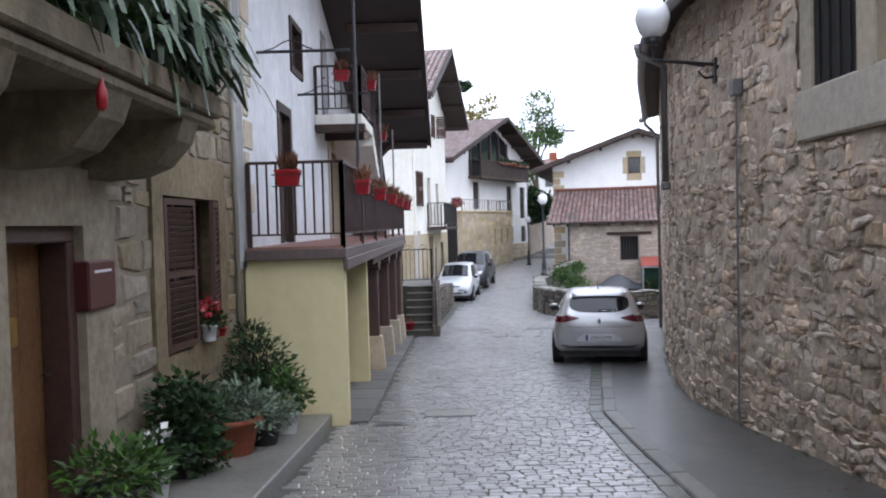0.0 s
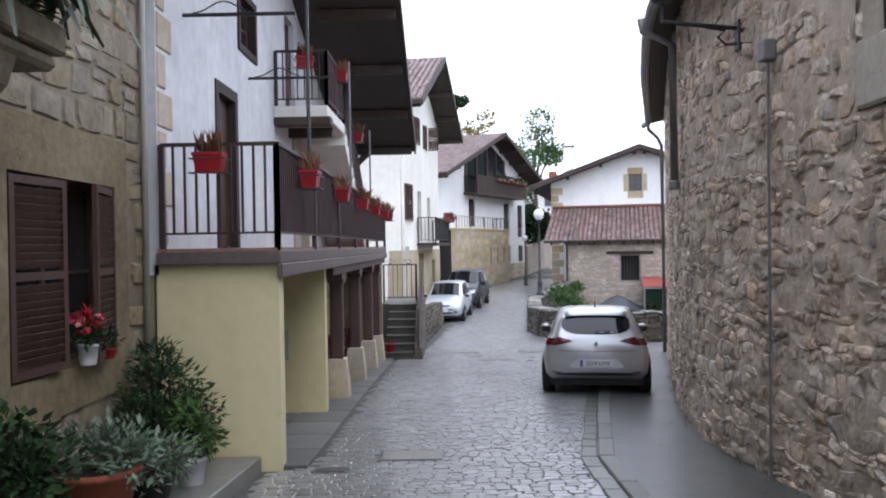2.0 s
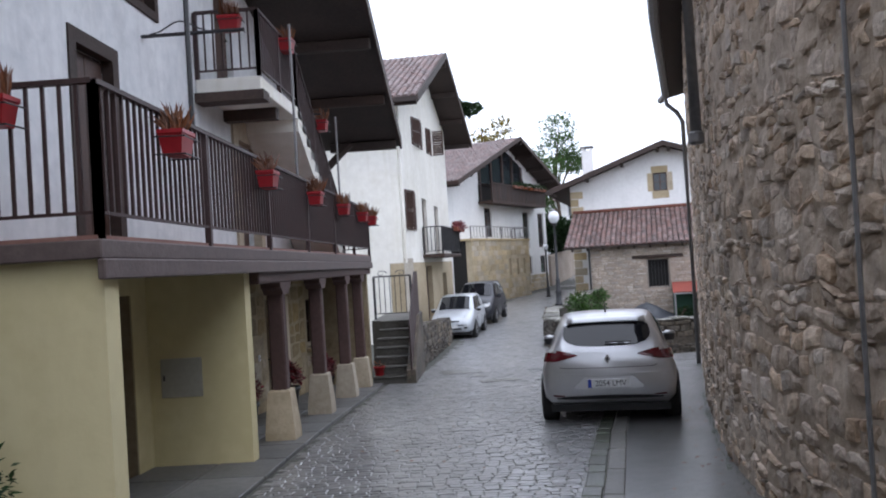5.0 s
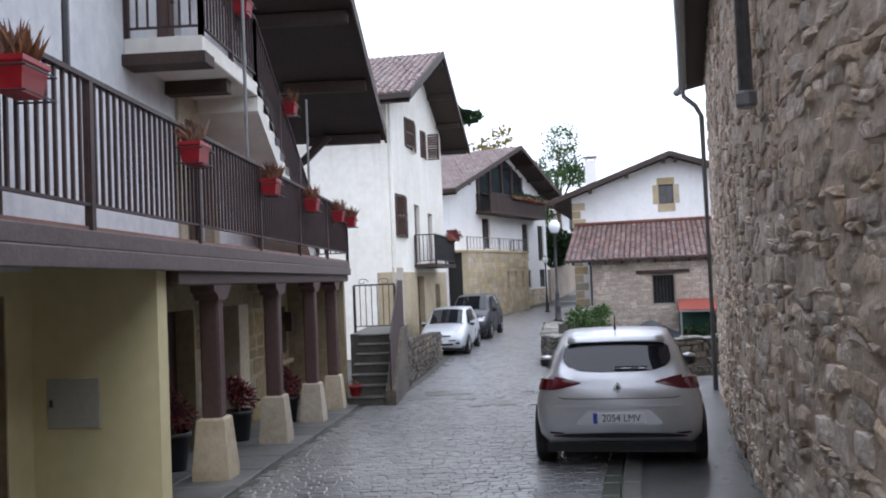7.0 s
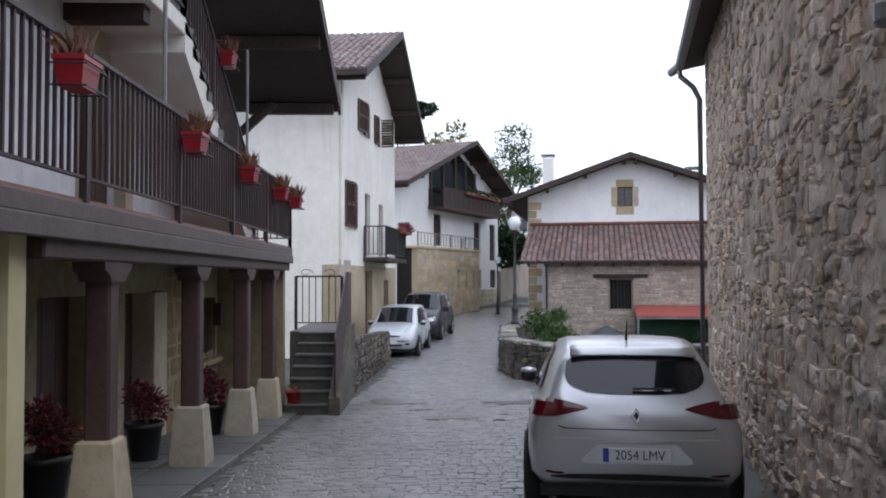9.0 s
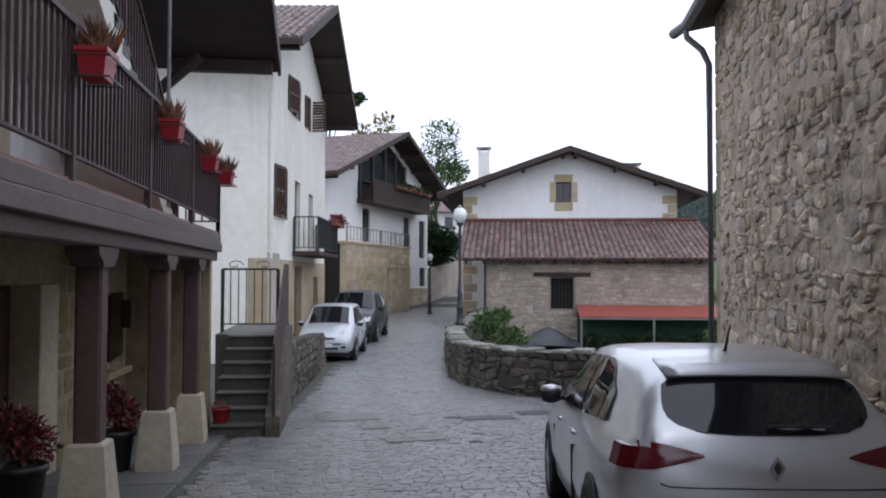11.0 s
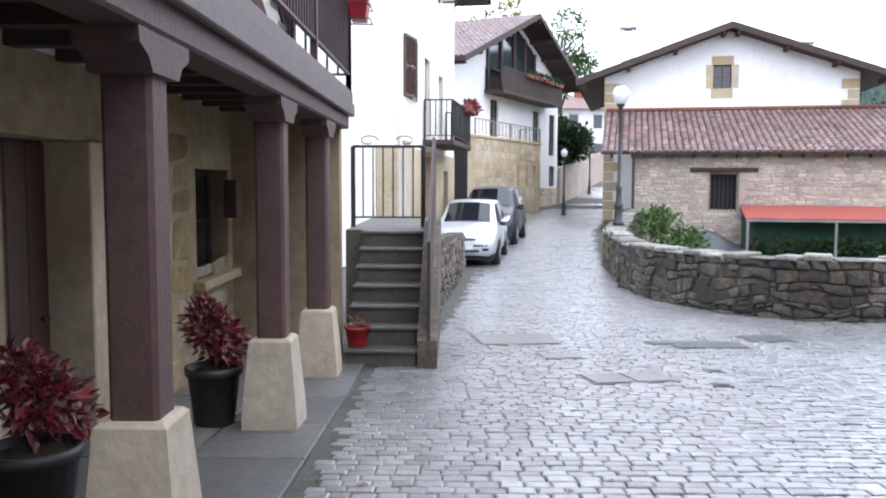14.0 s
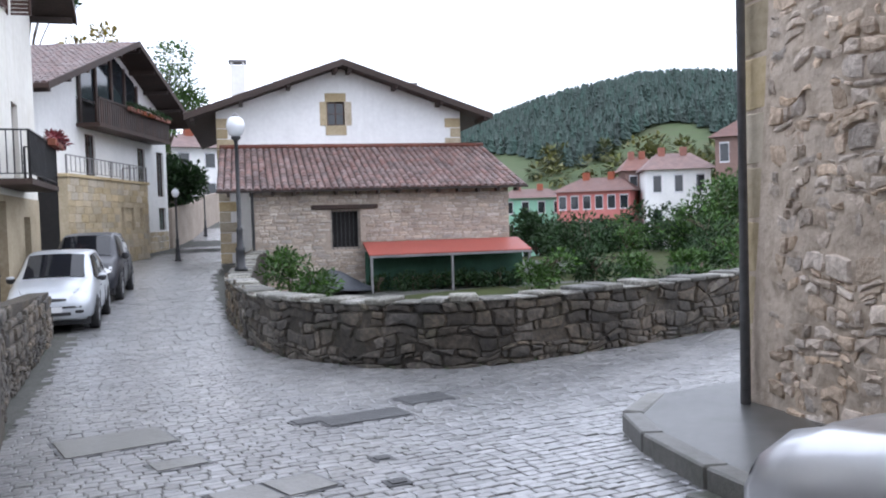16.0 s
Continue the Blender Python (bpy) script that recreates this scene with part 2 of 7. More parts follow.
def lathe(profile, n=14, bm=None, at=(0, 0, 0), caps=True):
    return loft([[(at[0] + r * math.cos(a), at[1] + r * math.sin(a), at[2] + z) for a in [2 * math.pi * k / n for k in range(n)]] for r, z in profile], bm, caps)


def tube(pts, r, n=8, bm=None, taper=1.0):
    """A round bar along a line of points."""
    pts = [Vector(p) for p in pts]
    secs = []
    for i, p in enumerate(pts):
        d = (pts[min(i + 1, len(pts) - 1)] - pts[max(i - 1, 0)]).normalized()
        q = d.to_track_quat("Z", "Y")
        rr = r * (1 + (taper - 1) * i / max(1, len(pts) - 1))
        secs.append([p + q @ Vector((rr * math.cos(2 * math.pi * k / n), rr * math.sin(2 * math.pi * k / n), 0)) for k in range(n)])
    return loft(secs, bm)


def wall_bm(length, z0, z1, holes, thick, bm=None, m=None, prof=None, y0=0.0):
    """One connected wall along x from 0, its face at y = y0 and its depth behind, with openings (x0, x1, z0, z1); prof: its top line [(x, z)...]."""
    bm, m = bm or bmesh.new(), m or Matrix()
    zf = (lambda x: float(np.interp(x, [p[0] for p in prof], [p[1] for p in prof]))) if prof else (lambda x: z1)
    xs = sorted({0, length, *[h[0] for h in holes], *[h[1] for h in holes], *([p[0] for p in prof if 0 < p[0] < length] if prof else [])})
    zs = sorted({z for h in holes for z in h[2:]})
    solid = lambda x, z: 0 < x < length and z0 < z < zf(x) and not any(h[0] < x < h[1] and h[2] < z < h[3] for h in holes)
    seen_v = {}

    def vert(x, y, z):
        k = (round(x, 4), round(y, 4), round(z, 4))
        if k not in seen_v:
            seen_v[k] = bm.verts.new(m @ Vector((x, y + y0, z)))
        return seen_v[k]

    def face(*pts_):
        vs = []
        for p in pts_:
            v = vert(*p)
            if v not in vs:
                vs.append(v)
        if len(vs) > 2:
            bm.faces.new(vs)
    for xa, xb in zip(xs, xs[1:]):
        lim, c = min(zf(xa), zf(xb)), (xa + xb) / 2
        zl_ = [z0] + [z for z in zs if z0 + 1e-3 < z < lim - 1e-3]
        for k, za in enumerate(zl_):
            last = k == len(zl_) - 1
            ta, tb = (zf(xa), zf(xb)) if last else (zl_[k + 1], zl_[k + 1])
            mid = (za + min(ta, tb)) / 2 if min(ta, tb) > za + 1e-3 else za + 1e-3
            if not solid(c, mid):
                continue
            face((xa, 0, za), (xb, 0, za), (xb, 0, tb), (xa, 0, ta))
            face((xa, thick, za), (xa, thick, ta), (xb, thick, tb), (xb, thick, za))
            if not solid(xa - 1e-3, mid):
                face((xa, 0, za), (xa, 0, ta), (xa, thick, ta), (xa, thick, za))
            if not solid(xb + 1e-3, mid):
                face((xb, 0, za), (xb, thick, za), (xb, thick, tb), (xb, 0, tb))
            if not solid(c, za - 1e-3):
                face((xa, 0, za), (xa, thick, za), (xb, thick, za), (xb, 0, za))
            if last or not solid(c, max(ta, tb) + 1e-3):
                face((xa, 0, ta), (xb, 0, tb), (xb, thick, tb), (xa, thick, ta))
    return bm


def surround_bm(x0, x1, z0, z1, sw, top, bottom, proud=0.03, depth=0.1):
    """A stone frame round an opening, its inner edge 4 mm inside it."""
    e = 0.004
    return wall_bm(x1 - x0 + 2 * sw, z0 - bottom, z1 + top, [(sw + e, sw + x1 - x0 - e, z0 + e if bottom else z0 - 1, z1 - e)], proud + depth, m=Matrix.Translation((x0 - sw, -proud, 0)))


def sheet(rows, cols, fn, bm=None):
    bm = bm or bmesh.new()
    g = [[bm.verts.new(fn(i, j)) for j in range(cols)] for i in range(rows)]
    for i in range(rows - 1):
        for j in range(cols - 1):
            bm.faces.new((g[i][j], g[i][j + 1], g[i + 1][j + 1], g[i + 1][j]))
    return bm


def joined(name, variants, places, material, parent, label=""):
    """Many small pieces as one mesh of kind stuff: variants are (verts, faces) arrays, places are (variant, 4x4)."""
    vs, fs, base = [], [], 0
    for k, m in places:
        v, f = variants[k]
        a = np.asarray(m)
        vs.append(v @ a[:3, :3].T + a[:3, 3])
        fs.extend([tuple(i + base for i in face) for face in f])
        base += len(v)
    me = bpy.data.meshes.new(name)
    me.from_pydata(np.concatenate(vs).tolist() if vs else [], [], fs)
    me.materials.append(material)
    ob = new(name, me)
    ob.parent = parent
    return tagged(ob, label, kind="stuff")


def stone_variant(rng, n=7, depth=0.35, flat=0.55, square=0.0):
    """One stone, its face towards -y, about one unit wide and high: rim, shoulder and crown."""
    rim, sh = [], []
    for k in range(n):
        a = 2 * math.pi * (k + rng.uniform(-0.25, 0.25)) / n
        c, s = math.cos(a), math.sin(a)
        if square:
            q = 1 / max(abs(c), abs(s))
            c, s = c * (1 + (q - 1) * square), s * (1 + (q - 1) * square)
        r = 0.5 * rng.uniform(0.84, 1.04)
        rim.append((r * c, 0.1, r * s))
        f = rng.uniform(0.72, 0.9)
        sh.append((r * c * f, -depth * rng.uniform(flat, 1.0), r * s * f))
    v = np.array(rim + sh)
    f = [(i, (i + 1) % n, n + (i + 1) % n, n + i) for i in range(n)] + [tuple(range(n, 2 * n))]
    return v, f


def brick_variant(rng, depth=0.3, worn=0.1):
    """One squared piece, one unit wide and high, with chamfered, slightly uneven edges."""
    q = [(-.5, -.5), (.5, -.5), (.5, .5), (-.5, .5)]
    j = lambda a: a + rng.uniform(-0.03, 0.03)
    v = np.array([(x, 0.1, z) for x, z in q] + [(j(x), -depth * 0.55, j(z)) for x, z in q] + [(j(x * (1 - worn * 2)), -depth, j(z * (1 - worn * 2))) for x, z in q])
    f = [(a + i, a + (i + 1) % 4, a + 4 + (i + 1) % 4, a + 4 + i) for a in (0, 4) for i in range(4)] + [(8, 9, 10, 11)]
    return v, f


def mesh_variant(v, f, material):
    me = bpy.data.meshes.new("piece")
    me.from_pydata(v.tolist(), [], f)
    me.materials.append(material)
    return me


def pieces(name, stuff_name, variants, places, material, parent, near=0):
    """The first `near` places become parts of their own on shared meshes, the rest one joined mesh."""
    meshes = [mesh_variant(v, f, material) for v, f in variants]
    for k, m in places[:near]:
        ob = new(name, meshes[k])
        ob.parent = parent
        ob.matrix_basis = m
    if places[near:]:
        joined(stuff_name, variants, places[near:], material, parent)


def courses(rng, length, z0, z1, w, h, skip=(), jit=0.25, gap=0.93, nvar=6, top=None):
    """Places of stones in broken courses on a wall along x with its face at y = 0."""
    out, z = [], z0
    while z < z1 - h * 0.4:
        hh = h * rng.uniform(1 - jit, 1 + jit)
        x = rng.uniform(-w, 0)
        while x < length:
            ww = w * rng.uniform(1 - 1.6 * jit, 1 + 2.2 * jit)
            a, b = max(0, x), min(length, x + ww)
            cx, cz = (a + b) / 2, z + hh / 2
            x += ww
            if b - a < w * 0.3 or any(s[0] - 0.02 < cx + ww * .3 and cx - ww * .3 < s[1] + 0.02 and s[2] - 0.02 < cz < s[3] + 0.02 for s in skip) or (top and cz + hh / 2 > top(cx)):
                continue
            out.append((rng.randrange(nvar), Matrix.Translation((cx, 0, cz + rng.uniform(-.1, .1) * h * jit)) @ Matrix.Rotation(rng.uniform(-.12, .12) * jit * 4, 4, "Y") @ Matrix.Diagonal(((b - a) * gap, min(w, h), hh * gap, 1))))
        z += hh
    return out


def rubble(parent, mapf, length, z0, z1, w, h, depth, gap, material, rg_, skip=(), near=0, key=None, jit=0.4, drop=0.03, top=None, warp=0.0, sink=0.0):
    """Tightly packed irregular stones on a wall. mapf(s, z, d): the place at s along, z up and d off the wall; the nearest by key are parts."""
    zs, k = [z0], 0
    while zs[-1] < z1:
        zs.append(zs[-1] + h * rg_.uniform(1 - jit, 1 + jit))
    wave = lambda s_, k_: 0.35 * h * noise.noise((s_ / (2.2 * w), k_ * 3.7, z0))
    cells = []
    for k in range(len(zs) - 1):
        x = -rg_.uniform(0, w)
        cut = []
        while x < length + w:
            cut.append(x)
            x += w * rg_.uniform(1 - jit * 1.3, 1 + jit * 1.6)
        for a, b in zip(cut, cut[1:]):
            a, b = max(0, a), min(length, b)
            if b - a < 0.25 * w:
                continue
            la, lb = rg_.uniform(-.12, .12) * w, rg_.uniform(-.12, .12) * w
            parts_ = [(0.0, 1.0)]
            if (b - a) < 1.1 * w and rg_.random() < 0.18:
                m_ = rg_.uniform(0.4, 0.6)
                parts_ = [(0.0, m_), (m_, 1.0)]
            for t0, t1 in parts_:
                zb = lambda s_, t_: (zs[k] + wave(s_, k)) * (1 - t_) + (zs[k + 1] + wave(s_, k + 1)) * t_
                cells.append([(a + la * (t0 - .5), zb(a, t0)), ((a + b) / 2, zb((a + b) / 2, t0)), (b + lb * (t0 - .5), zb(b, t0)), (b + rg_.uniform(-.04, .04) * w, zb(b, (t0 + t1) / 2)),
                              (b + lb * (t1 - .5), zb(b, t1)), ((a + b) / 2, zb((a + b) / 2, t1)), (a + la * (t1 - .5), zb(a, t1)), (a + rg_.uniform(-.04, .04) * w, zb(a, (t0 + t1) / 2))])
    def bend(x, z):
        f1, f2 = noise.noise((x / (2.6 * w), z / (3.2 * h), 5.0)), noise.noise((x / (1.1 * w), z / (1.3 * h), 9.0))
        g1 = noise.noise((x / (2.6 * w), z / (3.2 * h), 15.0))
        return x + warp * w * 0.9 * g1, z + warp * h * (1.3 * f1 + 0.45 * f2)

    items = []
    for c in cells:
        if warp:
            c = [bend(*q) for q in c]
        cx, cz = sum(p[0] for p in c) / 8, sum(p[1] for p in c) / 8
        if rg_.random() < drop or any(q[0] < cx < q[1] and q[2] < cz < q[3] for q in skip) or (top and cz > top(cx)):
            continue
        d = depth * rg_.uniform(0.45, 1.15)
        rim, sh = [], []
        for n_, (x, z) in enumerate(c):
            dx, dz = x - cx, z - cz
            L = math.hypot(dx, dz) + 1e-6
            f = max(0.3, (L - gap) / L) * (rg_.uniform(0.84, 0.97) if n_ % 2 == 0 else rg_.uniform(0.95, 1.03))
            rim.append((cx + dx * f, cz + dz * f, -0.01 - sink))
            g = f * rg_.uniform(0.74, 0.9)
            sh.append((cx + dx * g, cz + dz * g, d * rg_.uniform(0.7, 1.0) - sink))
        items.append((cx, cz, rim + sh + [(cx, cz, d * 1.12 - sink)]))
    faces = [(i_, (i_ + 1) % 8, 8 + (i_ + 1) % 8, 8 + i_) for i_ in range(8)] + [(8 + i_, 8 + (i_ + 1) % 8, 16) for i_ in range(8)]
    if key:
        items.sort(key=lambda it: key(it[0], it[1]))
    for n_, (cx, cz, pts_) in enumerate(items[:near]):
        o = mapf(cx, cz, 0)
        me = bpy.data.meshes.new("stone")
        me.from_pydata([mapf(*p) - o for p in pts_], [], faces)
        me.materials.append(material)
        ob = new("stone", me)
        ob.parent, ob.location = parent, o
    vs, fs = [], []
    for cx, cz, pts_ in items[near:]:
        b = len(vs)
        vs += [mapf(*p) for p in pts_]
        fs += [tuple(i_ + b for i_ in f_) for f_ in faces]
    if vs:
        me = bpy.data.meshes.new("stonework")
        me.from_pydata(vs, [], fs)
        me.materials.append(material)
        ob = new("stonework", me)
        ob.parent = parent
        tagged(ob, kind="stuff")


def along(pts_, zf=None):
    """A mapping for rubble() along a plan line; the wall's face looks to the right of the way."""
    acc_ = [0.0]
    for p, q in zip(pts_, pts_[1:]):
        acc_.append(acc_[-1] + math.hypot(q[0] - p[0], q[1] - p[1]))
    ax, ay = [p[0] for p in pts_], [p[1] for p in pts_]
    at_ = lambda s_: (float(np.interp(s_, acc_, ax)), float(np.interp(s_, acc_, ay)))

    def f(s_, z, d):
        x, y = at_(s_)
        (x1, y1), (x2, y2) = at_(max(0, s_ - 0.15)), at_(min(acc_[-1], s_ + 0.15))
        t = Vector((x2 - x1, y2 - y1, 0)).normalized()
        return Vector((x, y, z + (zf(x, y) if zf else 0))) + Vector((t.y, -t.x, 0)) * d
    return f, acc_[-1]


def leaf_variant(rng, long=1.0, wide=0.45):
    b = rng.uniform(-0.25, 0.25)
    v = np.array([(0, 0, 0), (wide / 2, long * 0.4, 0.06), (0, long * 0.5, -0.05), (-wide / 2, long * 0.4, 0.06), (b * 0.4, long, -0.12)])
    return v, [(0, 1, 2), (0, 2, 3), (1, 4, 2), (2, 4, 3)]


def leaf_cloud(name, rng, centres, n, size, material, parent, long=1.0, wide=0.45, squash=0.8, up=0.3, label=""):
    """Leaves about the shells of several clumps (x, y, z, r)."""
    var = [leaf_variant(rng, long, wide) for _ in range(4)]
    pl = []
    tot = sum(c[3] ** 2 for c in centres)
    for cx, cy, cz, r in centres:
        for _ in range(max(3, int(n * r * r / tot))):
            d = Vector((rng.gauss(0, 1), rng.gauss(0, 1), rng.gauss(0, 1)))
            d.normalize()
            rr = r * rng.uniform(0.35, 1.08)
            p = Vector((cx, cy, cz)) + Vector((d.x, d.y, d.z * squash)) * rr
            dirn = (d + Vector((rng.uniform(-.8, .8), rng.uniform(-.8, .8), up + rng.uniform(-.6, .6)))).normalized()
            q = dirn.to_track_quat("Y", "Z")
            pl.append((rng.randrange(4), Matrix.Translation(p) @ q.to_matrix().to_4x4() @ Matrix.Rotation(rng.uniform(-1, 1), 4, "Y") @ Matrix.Scale(size * rng.uniform(0.6, 1.3), 4)))
    return joined(name, var, pl, material, parent, label)

# ---- ground ----
PROFILE = [(-60, 4.5), (-10, 1.36), (-5, 0.92), (0, 0.5), (6, 0.04), (10.5, -0.12), (13, -0.26), (18, -0.55), (24, -0.68), (30, -0.6), (45, -0.35), (60, -0.05), (72, 1.2), (95, 2.6), (500, 2.6)]
PY, PZ = zip(*PROFILE)


def ground_z(x, y):
    return float(sum(np.interp(y + d, PY, PZ) for d in (-2, -1, 0, 1, 2)) / 5)


xs_g = [-900, -300, -100, -40, -20, -10, -5, -3, -2, -1, 0, 1, 2, 3, 4, 5, 6, 7, 8, 9, 10, 12, 14, 16, 18, 20, 30, 60, 150, 400, 1500]
ys_g = [-300, -100, -40, -20, -12] + list(range(-9, 32)) + [34, 38, 42, 46, 50, 55, 60, 65, 70, 75, 80, 90, 100, 140, 220, 400, 900, 2000]
clamp = lambda v: max(0.0, min(1.0, v))
garden_dip = lambda x, y: 0.75 * clamp(x - 4.95) * clamp((y - 22.6 - (x - 5) * 0.35) / 1.5) * clamp((46 - y) / 4)
setting("ground", sheet(len(ys_g), len(xs_g), lambda i, j: (xs_g[j], ys_g[i], ground_z(xs_g[j], ys_g[i]) - garden_dip(xs_g[j], ys_g[i]) - 9 * max(0, min(1, (xs_g[j] - 15) / 15)) * max(0, min(1, (ys_g[i] - 40) / 40)))), JOINT,
        "wet dark earth and joint sand under the cobbled lane", "ground", True)

# cobbled lane: rows across the street, running bond
road = thing("road", "wet grey cobblestone lane with mossy joints", "road", kind="structure")
rng = random.Random(3)


def lane_edges(y):
    left = float(np.interp(y, [-9, 4.9, 5.3, 18, 20.3, 28.6, 40, 46, 60, 72], [-1.95, -1.92, -1.5, -1.45, -0.8, -0.1, 0.9, 1.3, 6.2, 9]))
    right = float(np.interp(y, [-9, 5.5, 9.5, 14.5, 17.3, 21.5, 24, 31, 40, 60, 72], [1.5, 1.55, 2.25, 3.0, 4.1, 4.2, 2.75, 3.2, 4.6, 9.5, 12.5]))
    return left, right


def tilt_at(y):
    return math.atan((ground_z(0, y + 0.5) - ground_z(0, y - 0.5)))


cob_var = []
for _ in range(6):
    v, f = brick_variant(rng, 0.014, 0.09)
    cob_var.append((np.stack([v[:, 0], v[:, 2], -v[:, 1]], 1), [tuple(reversed(q)) for q in f]))
near_c, far_c = [], []
y = -6.0
while y < 70:
    dy = 0.102 * rng.uniform(0.88, 1.12) * (1 if y < 26 else 2.0 if y < 45 else 3.0)
    le, ri = lane_edges(y)
    if 16.5 < y < 22.4:
        ri = 10.0
    x = le + rng.uniform(-0.1, 0.05)
    while x < ri:
        dx = rng.uniform(0.11, 0.18) * (1 if y < 26 else 1.8 if y < 45 else 2.6)
        if x > le - 0.02 and x + dx < ri + 0.05:
            cx, cy = x + dx / 2, y + dy / 2 + 0.012 * math.sin(x * 1.7)
            m = Matrix.Translation((cx, cy, ground_z(cx, cy) + rng.uniform(-0.006, 0.003))) @ Matrix.Rotation(tilt_at(cy) + rng.uniform(-.03, .03), 4, "X") @ Matrix.Rotation(rng.uniform(-.03, .03), 4, "Y") @ Matrix.Rotation(rng.uniform(-.03, .03), 4, "Z") @ Matrix.Diagonal((dx * 0.955, dy * 0.94, 1, 1))
            (near_c if 10.5 < y < 14.2 and -0.9 < x < 0.55 else far_c).append((rng.randrange(6), m))
        x += dx
    y += dy
pieces("cobble", "paving", cob_var, near_c[:300] + far_c + near_c[300:], COBBLE, road, 300)

# raised slab walk along the arcade and the stone house
def strip(name, label, pts_l, pts_r, h, material):
    bm = bmesh.new()
    secs = []
    for (xl, yl), (xr, yr) in zip(pts_l, pts_r):
        zl, zr = ground_z(xl, yl), ground_z(xr, yr)
        secs.append([(xl, yl, zl - 0.3), (xr, yr, zr - 0.3), (xr, yr, zr + h - 0.012), (xr - 0.012, yr, zr + h), (xl, yl, zl + h)])
    return setting(name, loft(secs, bm), material, label, "pavement")


ya = [5.2 + 13.1 * k / 14 for k in range(15)]
arc_walk = strip("pavement_arcade", "worn wet grey slabs under the arcade", [(-3.3, y) for y in ya], [(-1.52, y) for y in ya], 0.0, JOINT)
for i, y in enumerate(ya[:-1]):
    for xa, xb in ((-3.0, -2.25), (-2.23, -1.52)):
        yb = ya[i + 1]
        bm = box(-(xb - xa) / 2, -(yb - y) / 2 + 0.01, -0.03, (xb - xa) / 2, (yb - y) / 2 - 0.01, 0.045, bevel=0.008)
        part("slab", bm, DRYSLAB, arc_walk, m=Matrix.Translation(((xa + xb) / 2, (y + yb) / 2, ground_z(0, (y + yb) / 2))) @ Matrix.Rotation(tilt_at((y + yb) / 2), 4, "X"))
yh = [-9 + 14.1 * k / 10 for k in range(11)]
strip("pavement_house", "raised worn concrete ledge with pots before the stone house", [(-3.3, y) for y in yh], [(-1.95, y) for y in yh], 0.16, KERB)
# pavement and gutter beside the church wall
RW = [(2.95, -9.0), (2.88, 1.5), (2.8, 6.0), (2.98, 7.6), (3.32, 9.2), (3.85, 11.6), (4.6, 14.6), (5.3, 17.45)]


def right_x(y):
    return float(np.interp(y, [p[1] for p in RW], [p[0] for p in RW]))


yr = [-9, -4, 0, 3, 5.5, 7.5, 9.5, 12, 14, 15.8, 16.6, 17.4, 18.1]
pl = [(1.55, -9), (1.5, -4), (1.5, 0), (1.53, 3), (1.6, 5.5), (1.95, 7.5), (2.3, 9.5), (2.8, 12), (3.15, 14), (3.55, 15.8), (3.85, 16.8), (4.2, 17.5), (4.95, 18.1)]
bm = bmesh.new()
secs = []
for (x, y) in pl:
    z, w = ground_z(x, y), right_x(y) + (0.25 if y < 17.2 else 0.8)
    h = 0.03 + 0.12 * max(0, min(1, (y - 12) / 3))
    secs.append([(x, y, z - 0.3), (w, y, z - 0.3), (w, y, z + h + 0.015), (x + 0.02, y, z + h), (x, y, z + h - 0.02)])
walk_r = setting("pavement", loft(secs, bm), PAVE, "wet smooth grey pavement beside the church wall", "pavement")
for (xa, y0), (xb, y1) in zip(pl, pl[1:]):
    n = max(1, round((y1 - y0) / 1.0))
    for k in range(n):
        a, b = Vector((xa + (xb - xa) * k / n, y0 + (y1 - y0) * k / n, 0)), Vector((xa + (xb - xa) * (k + 1) / n, y0 + (y1 - y0) * (k + 1) / n, 0))
        mid, d = (a + b) / 2, b - a
        h = 0.045 + 0.12 * max(0, min(1, (mid.y - 12) / 3))
        bm = box(-d.length / 2 + 0.006, -0.05, -0.3, d.length / 2 - 0.006, 0.13, h, bevel=0.015)
        part("kerb_block", bm, KERB, walk_r, m=Matrix.Translation((mid.x, mid.y, ground_z(mid.x, mid.y))) @ Matrix.Rotation(math.atan2(d.y, d.x), 4, "Z") @ Matrix.Rotation(-tilt_at(mid.y), 4, "Y"))

# mossy gutter course between the cobbles and the kerb
GUTTER = mat("mossy_gutter_stone", [(0.055, 0.062, 0.045), (0.11, 0.115, 0.09)], 0.5, 8, 0.35, 40, spots=0.9, spot_col=(0.045, 0.075, 0.02), rand=0.3, coat=0.6, coat_rough=0.25)
rgut = random.Random(61)
yg = -6.0
while yg < 15.6:
    L = rgut.uniform(0.32, 0.6)
    ym = yg + L / 2
    xk = float(np.interp(ym, [p[1] for p in pl], [p[0] for p in pl]))
    ang = math.atan2(float(np.interp(ym + 0.3, [p[1] for p in pl], [p[0] for p in pl])) - float(np.interp(ym - 0.3, [p[1] for p in pl], [p[0] for p in pl])), 0.6)
    part("gutter_stone", box(-0.085, -L / 2 + 0.008, -0.05, 0.085, L / 2 - 0.008, 0.026, bevel=0.01), GUTTER, walk_r, m=Matrix.Translation((xk - 0.225 + rgut.uniform(-.008, .008), ym, ground_z(xk, ym))) @ Matrix.Rotation(-ang, 4, "Z") @ Matrix.Rotation(tilt_at(ym) + rgut.uniform(-.01, .01), 4, "X"))
    yg += L


